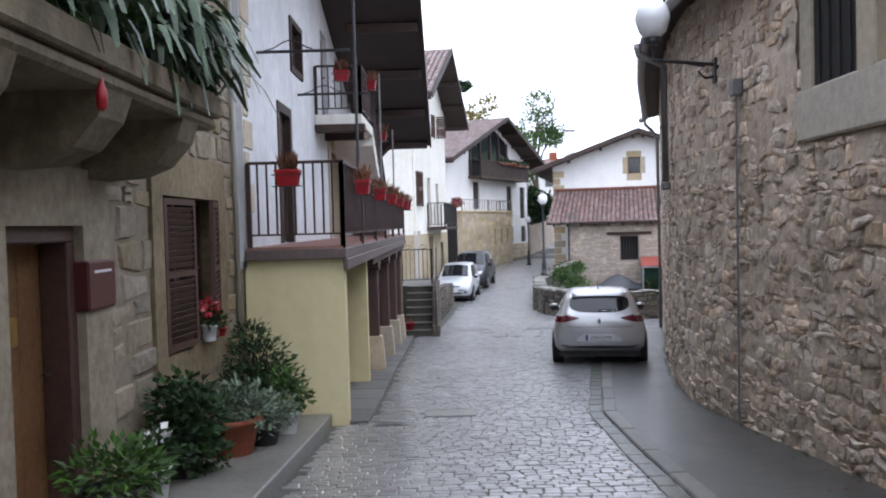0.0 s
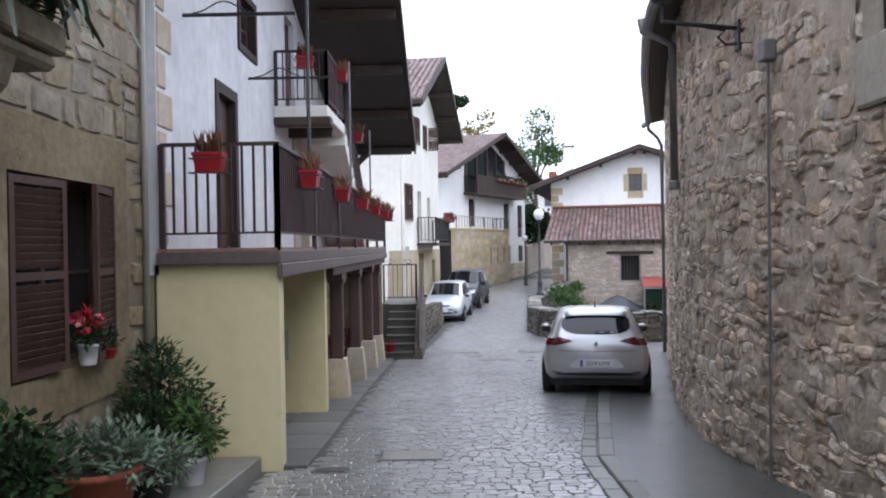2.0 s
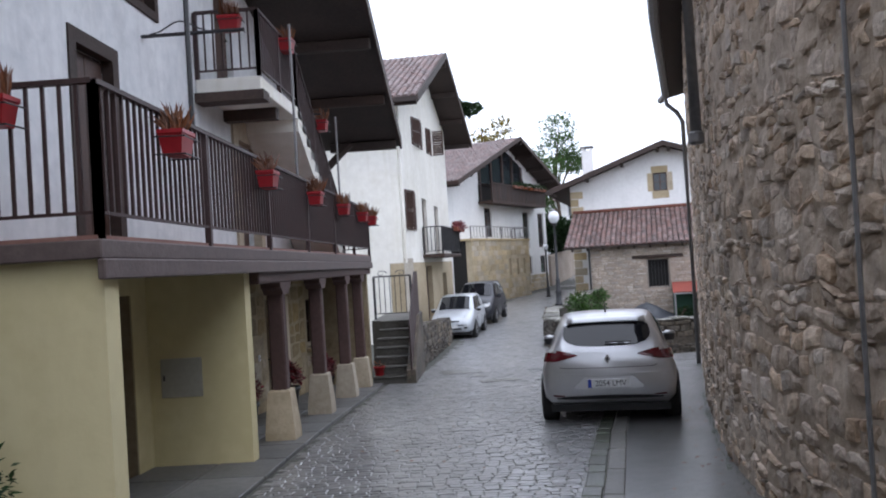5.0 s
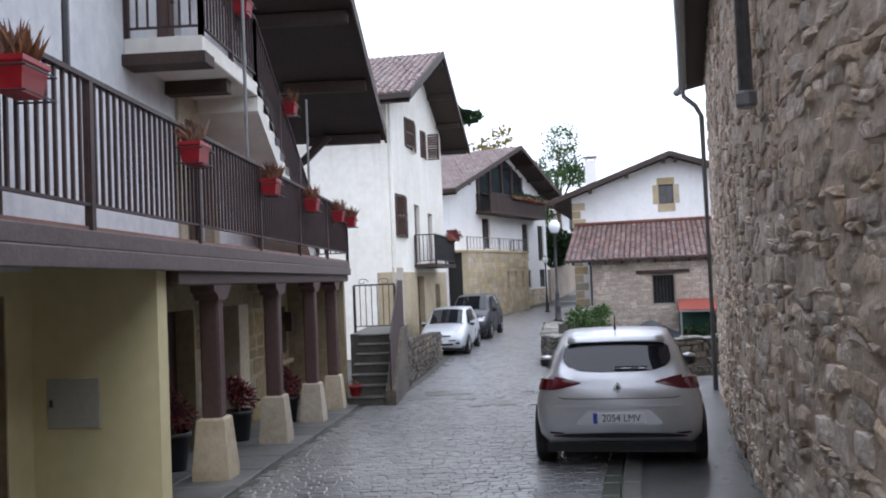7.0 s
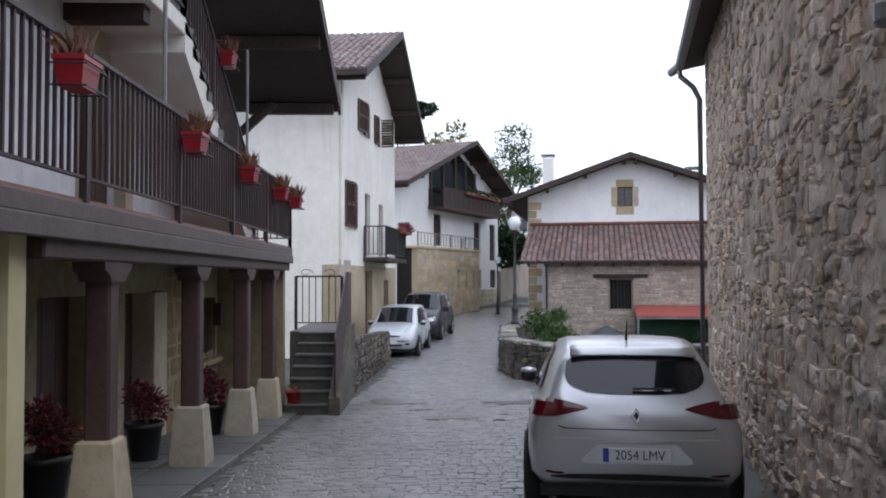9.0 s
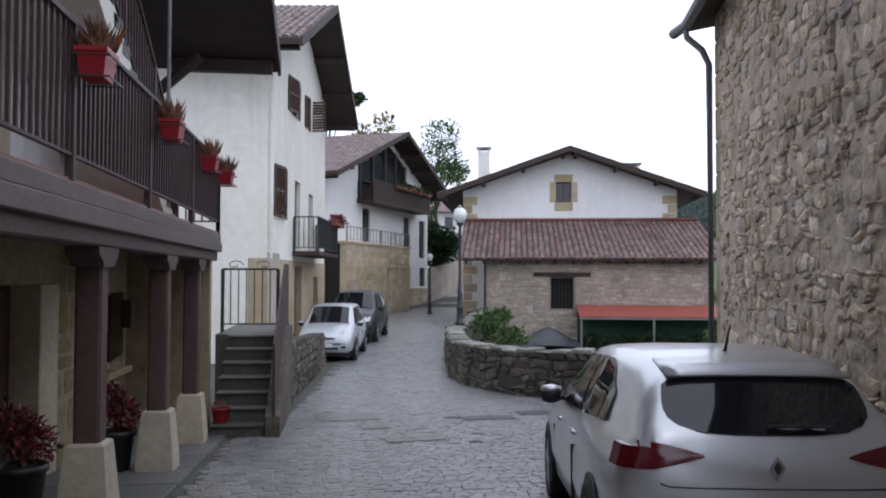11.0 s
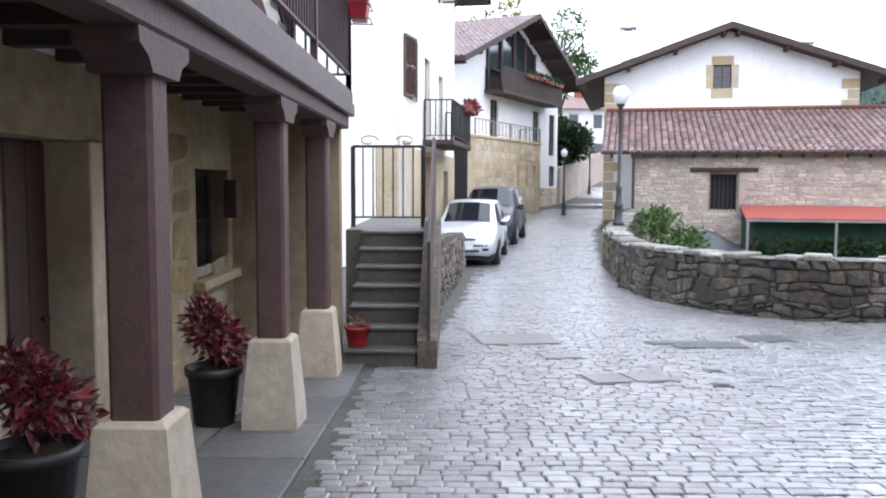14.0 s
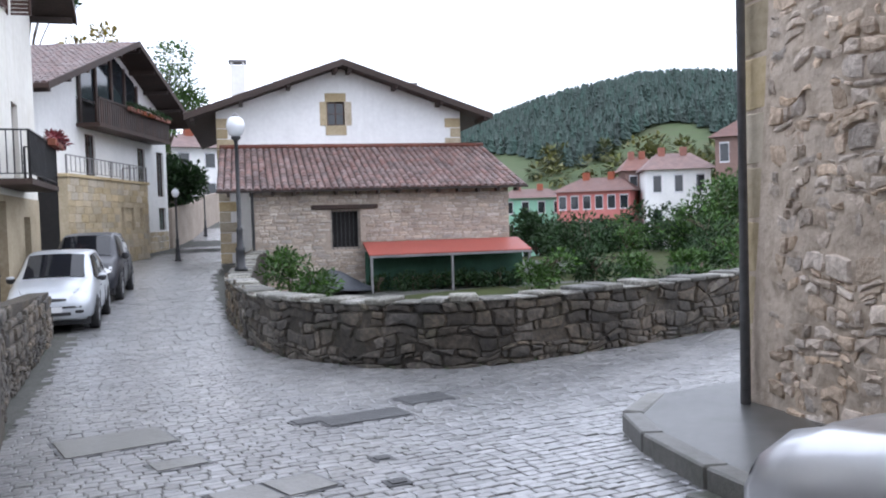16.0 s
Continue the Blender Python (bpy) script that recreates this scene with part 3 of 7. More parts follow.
# ---- roofs ----
def tile_variant(n=5):
    v, f = [], []
    for y, r, z in ((0, 0.5, 0.0), (1.12, 0.42, -0.02)):
        for k in range(n + 1):
            a = math.pi * k / n
            v.append((r * math.cos(a), y, z + r * 0.75 * math.sin(a)))
    for k in range(n):
        f.append((k, k + 1, n + 2 + k, n + 1 + k))
    f.append(tuple(range(n + 1)))
    return np.array(v), f


def roof_tiles(parent, m, width, rise, material, pw=0.24, pl=0.42, near=0):
    """Barrel tiles on a slope: x along the eave, y up the slope, z off it."""
    r = random.Random(int(width * 100))
    out = []
    for j in range(int(rise / pl)):
        for i in range(int(width / pw)):
            out.append((0, m @ Matrix.Translation(((i + 0.5) * pw + r.uniform(-.01, .01), j * pl, r.uniform(0, 0.012))) @ Matrix.Rotation(r.uniform(-.03, .03), 4, "Z") @ Matrix.Diagonal((pw * 0.92, pl, pw * 0.9, 1))))
    pieces("tile", "tilework", [tile_variant()], out, material, parent, near)


def slope_frame(p, along, up):
    a, u = Vector(along).normalized(), Vector(up).normalized()
    n = a.cross(u)
    return Matrix(((a.x, u.x, n.x, p[0]), (a.y, u.y, n.y, p[1]), (a.z, u.z, n.z, p[2]), (0, 0, 0, 1)))


def gable_roof(parent, x0, xr, x1, ze0, zr, ze1, y0, y1, tmat, thick=0.16, rafters=0.75, tiled=(True, True)):
    """Two slopes over local x with the ridge along y at xr; soffit boards, rafters under the overhang, barge boards and tiles."""
    for xa, za, xb, zb, do in ((x0, ze0, xr, zr, tiled[0]), (x1, ze1, xr, zr, tiled[1])):
        part("roof_deck", prism([(xa, za), (xb, zb), (xb, zb + thick), (xa, za + thick)], y1 - y0, m=Matrix.Translation((0, y0, 0))), SOFFIT, parent, "dark stained boarded roof deck")
        d = Vector((xb - xa, 0, zb - za))
        if do:
            if xa < xb:
                f = slope_frame((xa, y1, za + thick), (0, -1, 0), d)
            else:
                f = slope_frame((xa, y0, za + thick), (0, 1, 0), d)
            roof_tiles(parent, f, y1 - y0, d.length, tmat)
        # purlins that run out under the verge
        k = max(2, int(d.length / 1.9))
        for i in range(k + 1):
            q = Vector((xa, 0, za)) + d * ((i + 0.15) / (k + 0.3))
            part("purlin", box(q.x - 0.08, y0 + 0.06, q.z - 0.2, q.x + 0.08, y0 + 1.6, q.z - 0.005, bevel=0.01), SOFFIT, parent)
        part("barge_board", prism([(xa, za - 0.06), (xb, zb - 0.06), (xb, zb + thick + 0.05), (xa, za + thick + 0.05)], 0.05, m=Matrix.Translation((0, y0 - 0.052, 0))), SOFFIT, parent)


def gable_wall(parent, length, z0, prof, holes, thick, material, name="wall", label="", m=None):
    return part(name, wall_bm(length, z0, 0, holes, thick, prof=prof), material, parent, label, m=m)


def window(parent, x0, x1, z0, z1, depth=0.12, frame_mat=None, bars=1, surround=None, sw=0.14, cross=True, name="window"):
    """A framed window set back in its opening, with panes, bars and, where given, a stone surround just proud of the wall."""
    fm = frame_mat or WOOD
    # black sheet behind the panes paints the unlit room
    w = part(name, box(x0, depth, z0, x1, depth + 0.02, z1), DARK, parent, "window on a black sheet standing for the unlit room")
    t = 0.055
    bm = box(x0, depth - 0.05, z0, x0 + t, depth - 0.002, z1)
    box(x1 - t, depth - 0.05, z0, x1, depth - 0.002, z1, bm)
    box(x0 + t, depth - 0.05, z1 - t, x1 - t, depth - 0.002, z1, bm)
    box(x0 + t, depth - 0.05, z0, x1 - t, depth - 0.002, z0 + t, bm)
    for k in range(bars):
        c = x0 + (x1 - x0) * (k + 1) / (bars + 1)
        box(c - t / 2, depth - 0.045, z0 + t, c + t / 2, depth - 0.002, z1 - t, bm)
    if cross:
        box(x0 + t, depth - 0.04, (z0 + z1) / 2 - 0.015, x1 - t, depth - 0.004, (z0 + z1) / 2 + 0.015, bm)
    part("frame", bm, fm, w)
    for k in range(bars + 1):
        a, b = x0 + t + (x1 - x0 - 2 * t) * k / (bars + 1), x0 + t + (x1 - x0 - 2 * t) * (k + 1) / (bars + 1)
        part("pane", box(a, depth - 0.022, z0 + t, b, depth - 0.016, z1 - t), GLASS, w)
    if surround:
        part("surround", surround_bm(x0, x1, z0, z1, sw, sw, sw), surround, w, "stone surround")
    return w


def door(parent, x0, x1, z0, z1, depth=0.15, material=None, planks=4, name="door"):
    material = material or WOOD
    d = part(name, box(x0, depth, z0, x1, depth + 0.05, z1), material, parent)
    n = planks
    for k in range(n):
        a, b = x0 + (x1 - x0) * k / n, x0 + (x1 - x0) * (k + 1) / n
        part("plank", box(a + 0.006, depth - 0.02, z0 + 0.02, b - 0.006, depth - 0.001, z1 - 0.02, bevel=0.006), material, d)
    part("handle", tube([(x1 - 0.12, depth - 0.02, z0 + 1.0), (x1 - 0.12, depth - 0.07, z0 + 1.0), (x1 - 0.2, depth - 0.075, z0 + 1.0)], 0.012), BLACK, d, "black iron handle")
    return d


def shutter(parent, x0, x1, z0, z1, y=-0.05, slats=10, material=None, swing=0.0):
    """A louvred leaf; swing turns it about its outer edge."""
    material = material or WOOD
    s = part("shutter", box(0, -0.02, 0, 0.06, 0.02, z1 - z0), material, parent, m=Matrix.Translation((x0, y, z0)) @ Matrix.Rotation(swing, 4, "Z"))
    w, h = x1 - x0, z1 - z0
    sg = 1 if w > 0 else -1
    bm = box(w - sg * 0.06, -0.02, 0, w, 0.02, h)
    for z in (0, h / 2 - 0.03, h - 0.06):
        box(sg * 0.06, -0.02, z, w - sg * 0.06, 0.02, z + 0.06, bm)
    part("leaf_frame", bm, material, s)
    for k in range(slats):
        z = 0.08 + (h - 0.16) * (k + 0.5) / slats
        if abs(z - h / 2) > 0.05:
            part("slat", box(sg * 0.06, -0.004, -h / slats * 0.45, w - sg * 0.06, 0.004, h / slats * 0.45, m=Matrix.Translation((0, 0, z)) @ Matrix.Rotation(0.5, 4, "X")), material, s)
    return s


# ---- house with the arcade ----
HA = thing("arcade_house", "white gabled house with brown balconies over a timber arcade", "house", pose(-2.95, 5.15, 0, 0, 0, 90))
LA = 13.55
zA = lambda s: 8.35 - 0.33 * abs(s - 3.6)
holesA = [(2.25, 3.05, 2.36, 4.36), (3.4, 4.3, 5.25, 5.95), (6.7, 7.6, 4.75, 6.6), (7.5, 8.6, 2.36, 4.2)]
gable_wall(HA, LA, 2.1, [(0, zA(0)), (3.6, zA(3.6)), (LA, zA(LA))], holesA, 0.5, BLUISH, "upper_wall", "weathered bluish white rendered wall")
gfl = [(2.35, 3.25, -0.1, 1.9), (6.5, 7.8, -0.5, 1.62), (8.8, 10.35, -0.5, 1.62), (12.1, 13.2, 0.45, 1.48)]
part("arcade_wall", wall_bm(LA, -1.2, 2.1, gfl, 0.5), OLDWALL, HA, "stained buff rendered stone wall", m=Matrix.Translation((0, 0.03, 0)))
rha = random.Random(41)
for s0, s1, b0, b1 in ((0.3, 2.3, -0.9, 2.05), (3.3, 6.45, -0.9, 2.05), (7.84, 8.76, -0.9, 2.05), (10.4, 11.95, -0.9, 2.05), (11.96, 13.35, -0.9, 0.32)):
    rubble(HA, lambda s_, z, d, s0=s0: Vector((s0 + s_, 0.03 - d, z)), s1 - s0, b0, b1, 0.55, 0.36, 0.010, 0.008, HSTONE, rha, (), 0, None, 0.3, 0.05)
door(HA, 2.35, 3.25, -0.1, 1.9, 0.2)
door(HA, 6.5, 7.8, -0.5, 1.62, 0.3)
door(HA, 8.8, 9.8, -0.5, 1.62, 0.3)
part("door_jamb", box(9.8, -0.01, -0.6, 10.35, 0.32, 1.62, bevel=0.01), SAND, HA, "sandstone door jamb")
window(HA, 12.1, 13.2, 0.45, 1.48, 0.25)
part("window_sill", box(12.0, -0.08, 0.36, 13.3, 0.3, 0.448, bevel=0.012), SAND, HA, "sandstone sill")
door(HA, 2.25, 3.05, 2.37, 4.36, 0.12, planks=2, name="balcony_door")
bm = surround_bm(2.25, 3.05, 2.37, 4.36, 0.14, 0.14, 0, 0.02)
part("door_surround", bm, SOFFIT, HA, "dark grey door surround")
window(HA, 3.4, 4.3, 5.25, 5.95, 0.15, surround=SOFFIT, sw=0.1)
door(HA, 6.7, 7.6, 4.76, 6.6, 0.12, planks=3, name="landing_door")
door(HA, 7.5, 8.6, 2.37, 4.2, 0.2, planks=3, name="balcony_door")
bm = surround_bm(7.5, 8.6, 2.37, 4.2, 0.25, 0.33, 0, 0.04)
part("door_surround", bm, SAND, HA, "sandstone door surround")
rngA = random.Random(5)
for i in range(9):
    part("quoin", box(0.02, -0.02, 0, 0.45 if i % 2 else 0.25, 0.1, 0.36, bevel=0.015), SANDM, HA, "grey stone quoin", m=Matrix.Translation((0, 0, 2.4 + i * 0.4)))
part("side_wall", box(0, 0.5, -1, 0.4, 9, zA(0)), BLUISH, HA)
part("side_wall", box(LA - 0.4, 0.5, -1, LA, 9, zA(LA)), WHITEB, HA)
part("rear_wall", box(0.4, 8.6, -1, LA - 0.4, 9, zA(LA)), WHITEB, HA)
gable_roof(HA, -0.6, 3.6, LA + 0.6, zA(-0.6) + 0.03, zA(3.6) + 0.03, zA(LA + 0.6) + 0.03, -2.0, 9.3, TILEG)
for s in (LA - 0.25,):
    bm = tube([(s, 0, zA(s) - 1.0), (s, -0.45, zA(s) - 0.72), (s, -0.95, zA(s) - 0.25)], 0.09, 6)
    part("eave_bracket", bm, SOFFIT, HA, "curved dark timber bracket")
# balcony deck, edge and arcade beam
part("balcony_slab", box(-0.1, -1.24, 2.2, LA + 0.03, -0.002, 2.33, bevel=0.01), BEAM, HA, "mauve brown slab edge")
part("balcony_floor", box(-0.06, -1.2, 2.333, LA, -0.004, 2.36), TERRA, HA, "terracotta tiled balcony floor")
part("arcade_beam", box(3.9, -1.2, 1.93, LA, -0.98, 2.198, bevel=0.015), POSTW, HA, "long mauve brown timber beam")
part("edge_beam", box(-0.1, -1.26, 2.06, LA + 0.03, -1.18 - 0.024, 2.2, bevel=0.01), BEAM, HA)
for k in range(17):
    s = 4.3 + k * 0.57
    part("joist", box(s - 0.06, -0.98, 2.06, s + 0.06, -0.01, 2.198), SOFFIT, HA)
# yellow end walls
part("yellow_wall", wall_bm(1.25, -0.6, 2.2, [], 0.22, m=pose(0, 0.05, 0, 0, 0, -90) @ Matrix.Translation((0, 0, 0))), YELLOW, HA, "pale yellow painted wall")
part("yellow_wall", box(3.65, -1.1, -0.6, 3.87, 0.03, 2.198), YELLOW, HA, "pale yellow painted wall")
part("yellow_lining", box(0.22, 0.012, -0.6, 2.35, 0.028, 2.198), YELLOW, HA)
part("yellow_lining", box(3.25, 0.012, -0.6, 3.65, 0.028, 2.198), YELLOW, HA)
part("yellow_lining", box(2.35, 0.012, 1.9, 3.25, 0.028, 2.198), YELLOW, HA)
meter = part("meter_box", box(3.62, -0.58, 0.74, 3.648, -0.12, 1.17, bevel=0.006), METER, HA, "grey painted metal meter cupboard")
part("latch", box(3.606, -0.17, 0.93, 3.619, -0.15, 0.99), BLACK, meter)
part("arcade_end_wall", box(LA - 0.2, -1.12, -1.0, LA - 0.004, 0.028, 2.198), OLDWALL, HA, "stained buff end wall of the arcade")
# posts on tapered plinths
for yy in (10.37, 12.95, 15.45, 17.45):
    s, g = yy - 5.15, ground_z(-2, yy)
    pb = part("post", box(s - 0.1, -1.16, g + 0.64, s + 0.1, -0.96, 1.80, bevel=0.02), POSTW, HA, "brown painted square timber post")
    q = lambda w, z, c=-1.06: [(s - w, c - w, z), (s + w, c - w, z), (s + w, c + w, z), (s - w, c + w, z)]
    part("plinth", loft([q(0.195, g - 0.15), q(0.19, g + 0.15), q(0.145, g + 0.66), q(0.125, g + 0.68)]), SAND, pb, "tapered sandstone plinth")
    part("bracket_capital", prism([(s - 0.29, 1.928), (s - 0.28, 1.87), (s - 0.19, 1.83), (s - 0.15, 1.775), (s + 0.15, 1.775), (s + 0.19, 1.83), (s + 0.28, 1.87), (s + 0.29, 1.928)], 0.25, m=Matrix.Translation((0, -1.19, 0))), POSTW, pb, "carved timber bracket")


def railing(name, label, parent, pts, z_foot, z_low, z_top, post_every, gap=0.115, material=None, bar=0.009, flat=False):
    """Straight runs of rail between points (x, y, dz) with posts, rails and upright bars."""
    material = material or RAILM
    r = part(name, bmesh.new(), material, parent, label)
    bar_me = mesh_of(box(-bar, -bar, 0, bar, bar, 1), material)
    for a, b in zip(pts, pts[1:]):
        A, B = Vector(a), Vector(b)
        d = B - A
        L = math.hypot(d.x, d.y)
        ang = math.atan2(d.y, d.x)
        for z, h, w in ((z_top, 0.035, 0.03), (z_low, 0.022, 0.018)):
            bm = loft([[(A.x + s * w * math.sin(ang), A.y - s * w * math.cos(ang), A.z + z + k) for s, k in ((-1, 0), (1, 0), (1, h), (-1, h))],
                       [(B.x + s * w * math.sin(ang), B.y - s * w * math.cos(ang), B.z + z + k) for s, k in ((-1, 0), (1, 0), (1, h), (-1, h))]])
            part("rail", bm, material, r)
        n = max(1, round(L / post_every))
        for k in range(n + 1):
            p = A + d * (k / n)
            part("post", box(-0.028, -0.028, 0, 0.028, 0.028, z_top - z_foot + 0.02), material, r, m=Matrix.Translation((p.x, p.y, p.z + z_foot)) @ Matrix.Rotation(ang, 4, "Z"))
        n = int(L / gap)
        for k in range(1, n):
            p = A + d * (k / n)
            part("bar", bar_me, material, r, m=Matrix.Translation((p.x, p.y, p.z + z_low + 0.01)) @ Matrix.Rotation(ang, 4, "Z") @ Matrix.Diagonal((1, 1, z_top - z_low, 1)))
    return r


railing("balcony_rail", "brown metal balcony rail", HA, [(-0.02, -0.05, 0), (-0.02, -1.2, 0), (13.55, -1.2, 0), (13.55, -0.05, 0)], 2.2, 2.5, 3.38, 2.26, gap=0.112, bar=0.0115)
# upper landing, outer stair and its rail
part("landing", box(5.7, -0.9, 4.55, 8.0, -0.003, 4.75, bevel=0.01), WHITEB, HA, "white rendered landing")
part("landing_beam", box(5.62, -0.95, 4.42, 5.95, -0.003, 4.55), SOFFIT, HA, "dark timber bearer")
part("landing_beam", box(6.9, -0.8, 4.38, 7.1, -0.003, 4.55), SOFFIT, HA)
part("stair_flight", prism([(8.0, 4.75), (12.0, 2.36), (11.4, 2.36), (8.0, 4.35)], 0.88, m=Matrix.Translation((0, -0.9, 0))), WHITEB, HA, "white rendered outer stair flight")
for k in range(13):
    part("step", box(8.0 + k * 0.305, -0.9, 4.75 - (k + 1) * 0.184, 8.31 + k * 0.305, -0.02, 4.752 - k * 0.184 - 0.05), STEP, HA)
railing("stair_rail", "brown metal stair rail", HA, [(5.72, -0.03, 0), (5.72, -0.88, 0), (8.0, -0.88, 0), (12.0, -0.88, -2.39)], 4.75, 4.85, 5.65, 1.3, bar=0.011)
# clothes arms on the wall
for s, z, L in ((0.9, 4.95, 1.25), (3.9, 4.85, 1.2), (9.5, 4.9, 1.0)):
    a = part("clothes_arm", tube([(s, 0, z), (s, -L, z)], 0.022, 6), BLACK, HA, "black iron clothes line arm")
    part("scroll", tube([(s, -0.1, z + 0.02)] + [(s, -0.15 - 0.6 * k / 8, z + 0.03 + 0.12 * math.sin(k / 8 * 3.1) ** 2) for k in range(9)], 0.009, 5), BLACK, a)
part("wall_pole", tube([(1.95, -1.2, 3.4), (1.95, -1.2, 7.0)], 0.025, 6), BLACK, HA)
part("wall_pole", tube([(6.3, -1.2, 3.4), (6.3, -1.2, 5.6)], 0.02, 6), PIPE, HA)
part("wall_pole", tube([(9.9, -1.2, 3.4), (9.9, -1.2, 4.9)], 0.02, 6), PIPE, HA)

# ---- stone house with the flower balcony ----
def joined_studs(x0, x1, z):
    bm_ = bmesh.new()
    for q in range(9):
        bmesh.ops.create_icosphere(bm_, subdivisions=1, radius=0.011, matrix=Matrix.Translation((x0 + (x1 - x0) * (q + 0.5) / 9, 0.245, z)))
    return bm_



HS = thing("stone_house", "old sandstone house with a corbelled flower balcony", "house", pose(-3.1, -9.0, 0, 0, 0, 90))
S0 = 14.15
h_s = [(8.75, 9.8, 0.5, 2.65), (11.5, 13.35, 1.42, 2.93)]
part("wall", wall_bm(S0, 0, 6.99, h_s, 0.5), HSMORT, HS, "buff mortared rubble and sandstone wall")
rs = random.Random(11)
rubble(HS, lambda s_, z, d: Vector((s_, -d, z)), S0, 0.3, 6.9, 0.42, 0.24, 0.03, 0.014, HSTONE, rs, [(8.2, 10.35, 0, 3.1), (11.2, 13.7, 1.0, 3.4)], 160, lambda s_, z: abs(s_ - 13) + abs(z - 1.8) * 0.5)
bm = surround_bm(11.5, 13.35, 1.42, 2.93, 0.28, 0.42, 0.34, 0.04, 0.2)
part("window_surround", bm, HSTONE, HS, "dressed sandstone window surround")
w0 = window(HS, 11.5, 13.35, 1.42, 2.93, 0.22, bars=1)
shutter(HS, 11.53, 12.25, 1.45, 2.9, -0.02, 22, swing=-0.1)
shutter(HS, 13.32, 12.62, 1.45, 2.9, -0.02, 22, swing=0.2)
bm = surround_bm(8.75, 9.8, 0.3, 2.65, 0.45, 0.4, 0, 0.045, 0.2)
part("door_surround", bm, HSTONE, HS, "dressed sandstone door surround")
d0 = door(HS, 8.75, 9.8, 0.6, 2.65, 0.25, OAK, 5)
for xa, xb, za, zb in ((8.752, 8.87, 0.6, 2.53), (9.68, 9.798, 0.6, 2.53), (8.752, 9.798, 2.53, 2.648)):
    part("door_frame", box(xa, 0.02, za, xb, 0.232, zb, bevel=0.012), WOOD, d0, "dark brown timber door frame")
part("knocker", box(9.2, 0.2, 1.85, 9.32, 0.228, 2.05, bevel=0.015), mat("old_brass", [(0.4, 0.26, 0.08), (0.5, 0.34, 0.12)], 0.4, 9, 0.1, metal=0.8), d0, "brass door knocker")
for k in range(3):
    part("stud_row", joined_studs(8.8, 9.75, 0.95 + k * 0.52), WOOD, d0, "row of dark iron studs")
tile_ = part("number_tile", box(9.72, -0.012, 2.86, 9.86, -0.002, 3.06, bevel=0.004), mat("glazed_tile", [(0.16, 0.16, 0.17), (0.24, 0.24, 0.25)], 0.4, 9, 0.05), HS, "small grey glazed house number tile")
part("bar", box(9.77, -0.016, 2.9, 9.81, -0.011, 3.02), mat("number_paint", [(0.5, 0.5, 0.5), (0.6, 0.6, 0.6)], 0.5, 9, 0), tile_)
for k in range(3):
    c = 7.4 + k * 1.35
    part("corbel", loft([[(c - 0.19, y, z0), (c + 0.19, y, z0), (c + 0.19, y, 3.5), (c - 0.19, y, 3.5)] for y, z0 in ((0, 2.98), (-0.35, 3.0), (-0.55, 3.08), (-0.7, 3.25), (-0.76, 3.42))]), BALST, HS, "rounded stained stone corbel, darkened for shade")
part("balcony_slab", box(3.5, -0.82, 3.5, 10.75, -0.002, 3.68, bevel=0.02), BALST, HS, "long weather-stained sandstone balcony slab, darkened for shade")
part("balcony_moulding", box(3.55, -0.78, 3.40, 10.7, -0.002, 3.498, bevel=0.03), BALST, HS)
part("side_wall", box(0, 0.5, 0, 0.4, 8, 6.99), HSMORT, HS)
part("rear_wall", box(0.4, 7.6, 0, S0, 8, 6.99), HSMORT, HS)
part("flank_wall", box(S0 - 0.4, 0.5, 0, S0, 7.6, 6.99), HSMORT, HS)
# roof out of view, its overhang widened to 1.6 m to shade the front
part("roof", prism([(-0.6, 7.0), (S0 + 0.1, 7.0), (S0 + 0.1, 7.2), (-0.6, 7.2)], 9.8, m=Matrix.Translation((0, -1.6, 0))), SOFFIT, HS)
part("downpipe", tube([(S0 - 0.1, -0.06, 1.3), (S0 - 0.1, -0.06, 6.98)], 0.03, 10), METER, HS, "thin pale grey downpipe", True)

# ---- church-like stone building with the bowed wall ----
RB = thing("stone_building", "tall old building of rough rubble stone with lime mortar", "building")
bm = bmesh.new()
NZ = 14
cols = []
for i in range(27):
    y = -9 + 26.3 * i / 26
    cols.append((right_x(y), y))
sheet(len(cols), NZ, lambda i, j: (cols[i][0] + 0.05 * (j / NZ) ** 0.5, cols[i][1], -1.2 + j * 6.7 / (NZ - 1)), bm)
a, b = cols[0], cols[-1]
e = Vector((b[0] + 0.05, b[1], 0))
part("wall", bm, MORTAR, RB, "bowed mortared rubble wall")
dirn = Vector((0.93, -0.3, 0)).normalized()
gx, gy = e.x + dirn.x * 9, e.y + dirn.y * 9
for p, q in (((e.x, e.y), (gx, gy)), ((gx, gy), (gx, -9)), ((gx, -9), (a[0], -9))):
    bmw = bmesh.new()
    v = [bmw.verts.new((p[0], p[1], -1.2)), bmw.verts.new((q[0], q[1], -1.2)), bmw.verts.new((q[0], q[1], 5.5)), bmw.verts.new((p[0], p[1], 5.5))]
    bmw.faces.new(v)
    part("wall", bmw, MORTAR, RB)
rr = random.Random(21)
wall_map, wall_len = along([(c[0] + 0.02, c[1]) for c in cols[::-1]])
gaps = [(wall_len - 11.8, wall_len - 10.0, 3.2, 5.5), (0, 0.42, -1, 6)]
rubble(RB, wall_map, wall_len, -0.9, 5.45, 0.15, 0.11, 0.05, 0.002, RUBBLE, rr, gaps, 300, lambda s_, z: abs(wall_len - s_ - 17) + abs(z - 1.6), 0.65, 0.22, None, 0.65, 0.012)


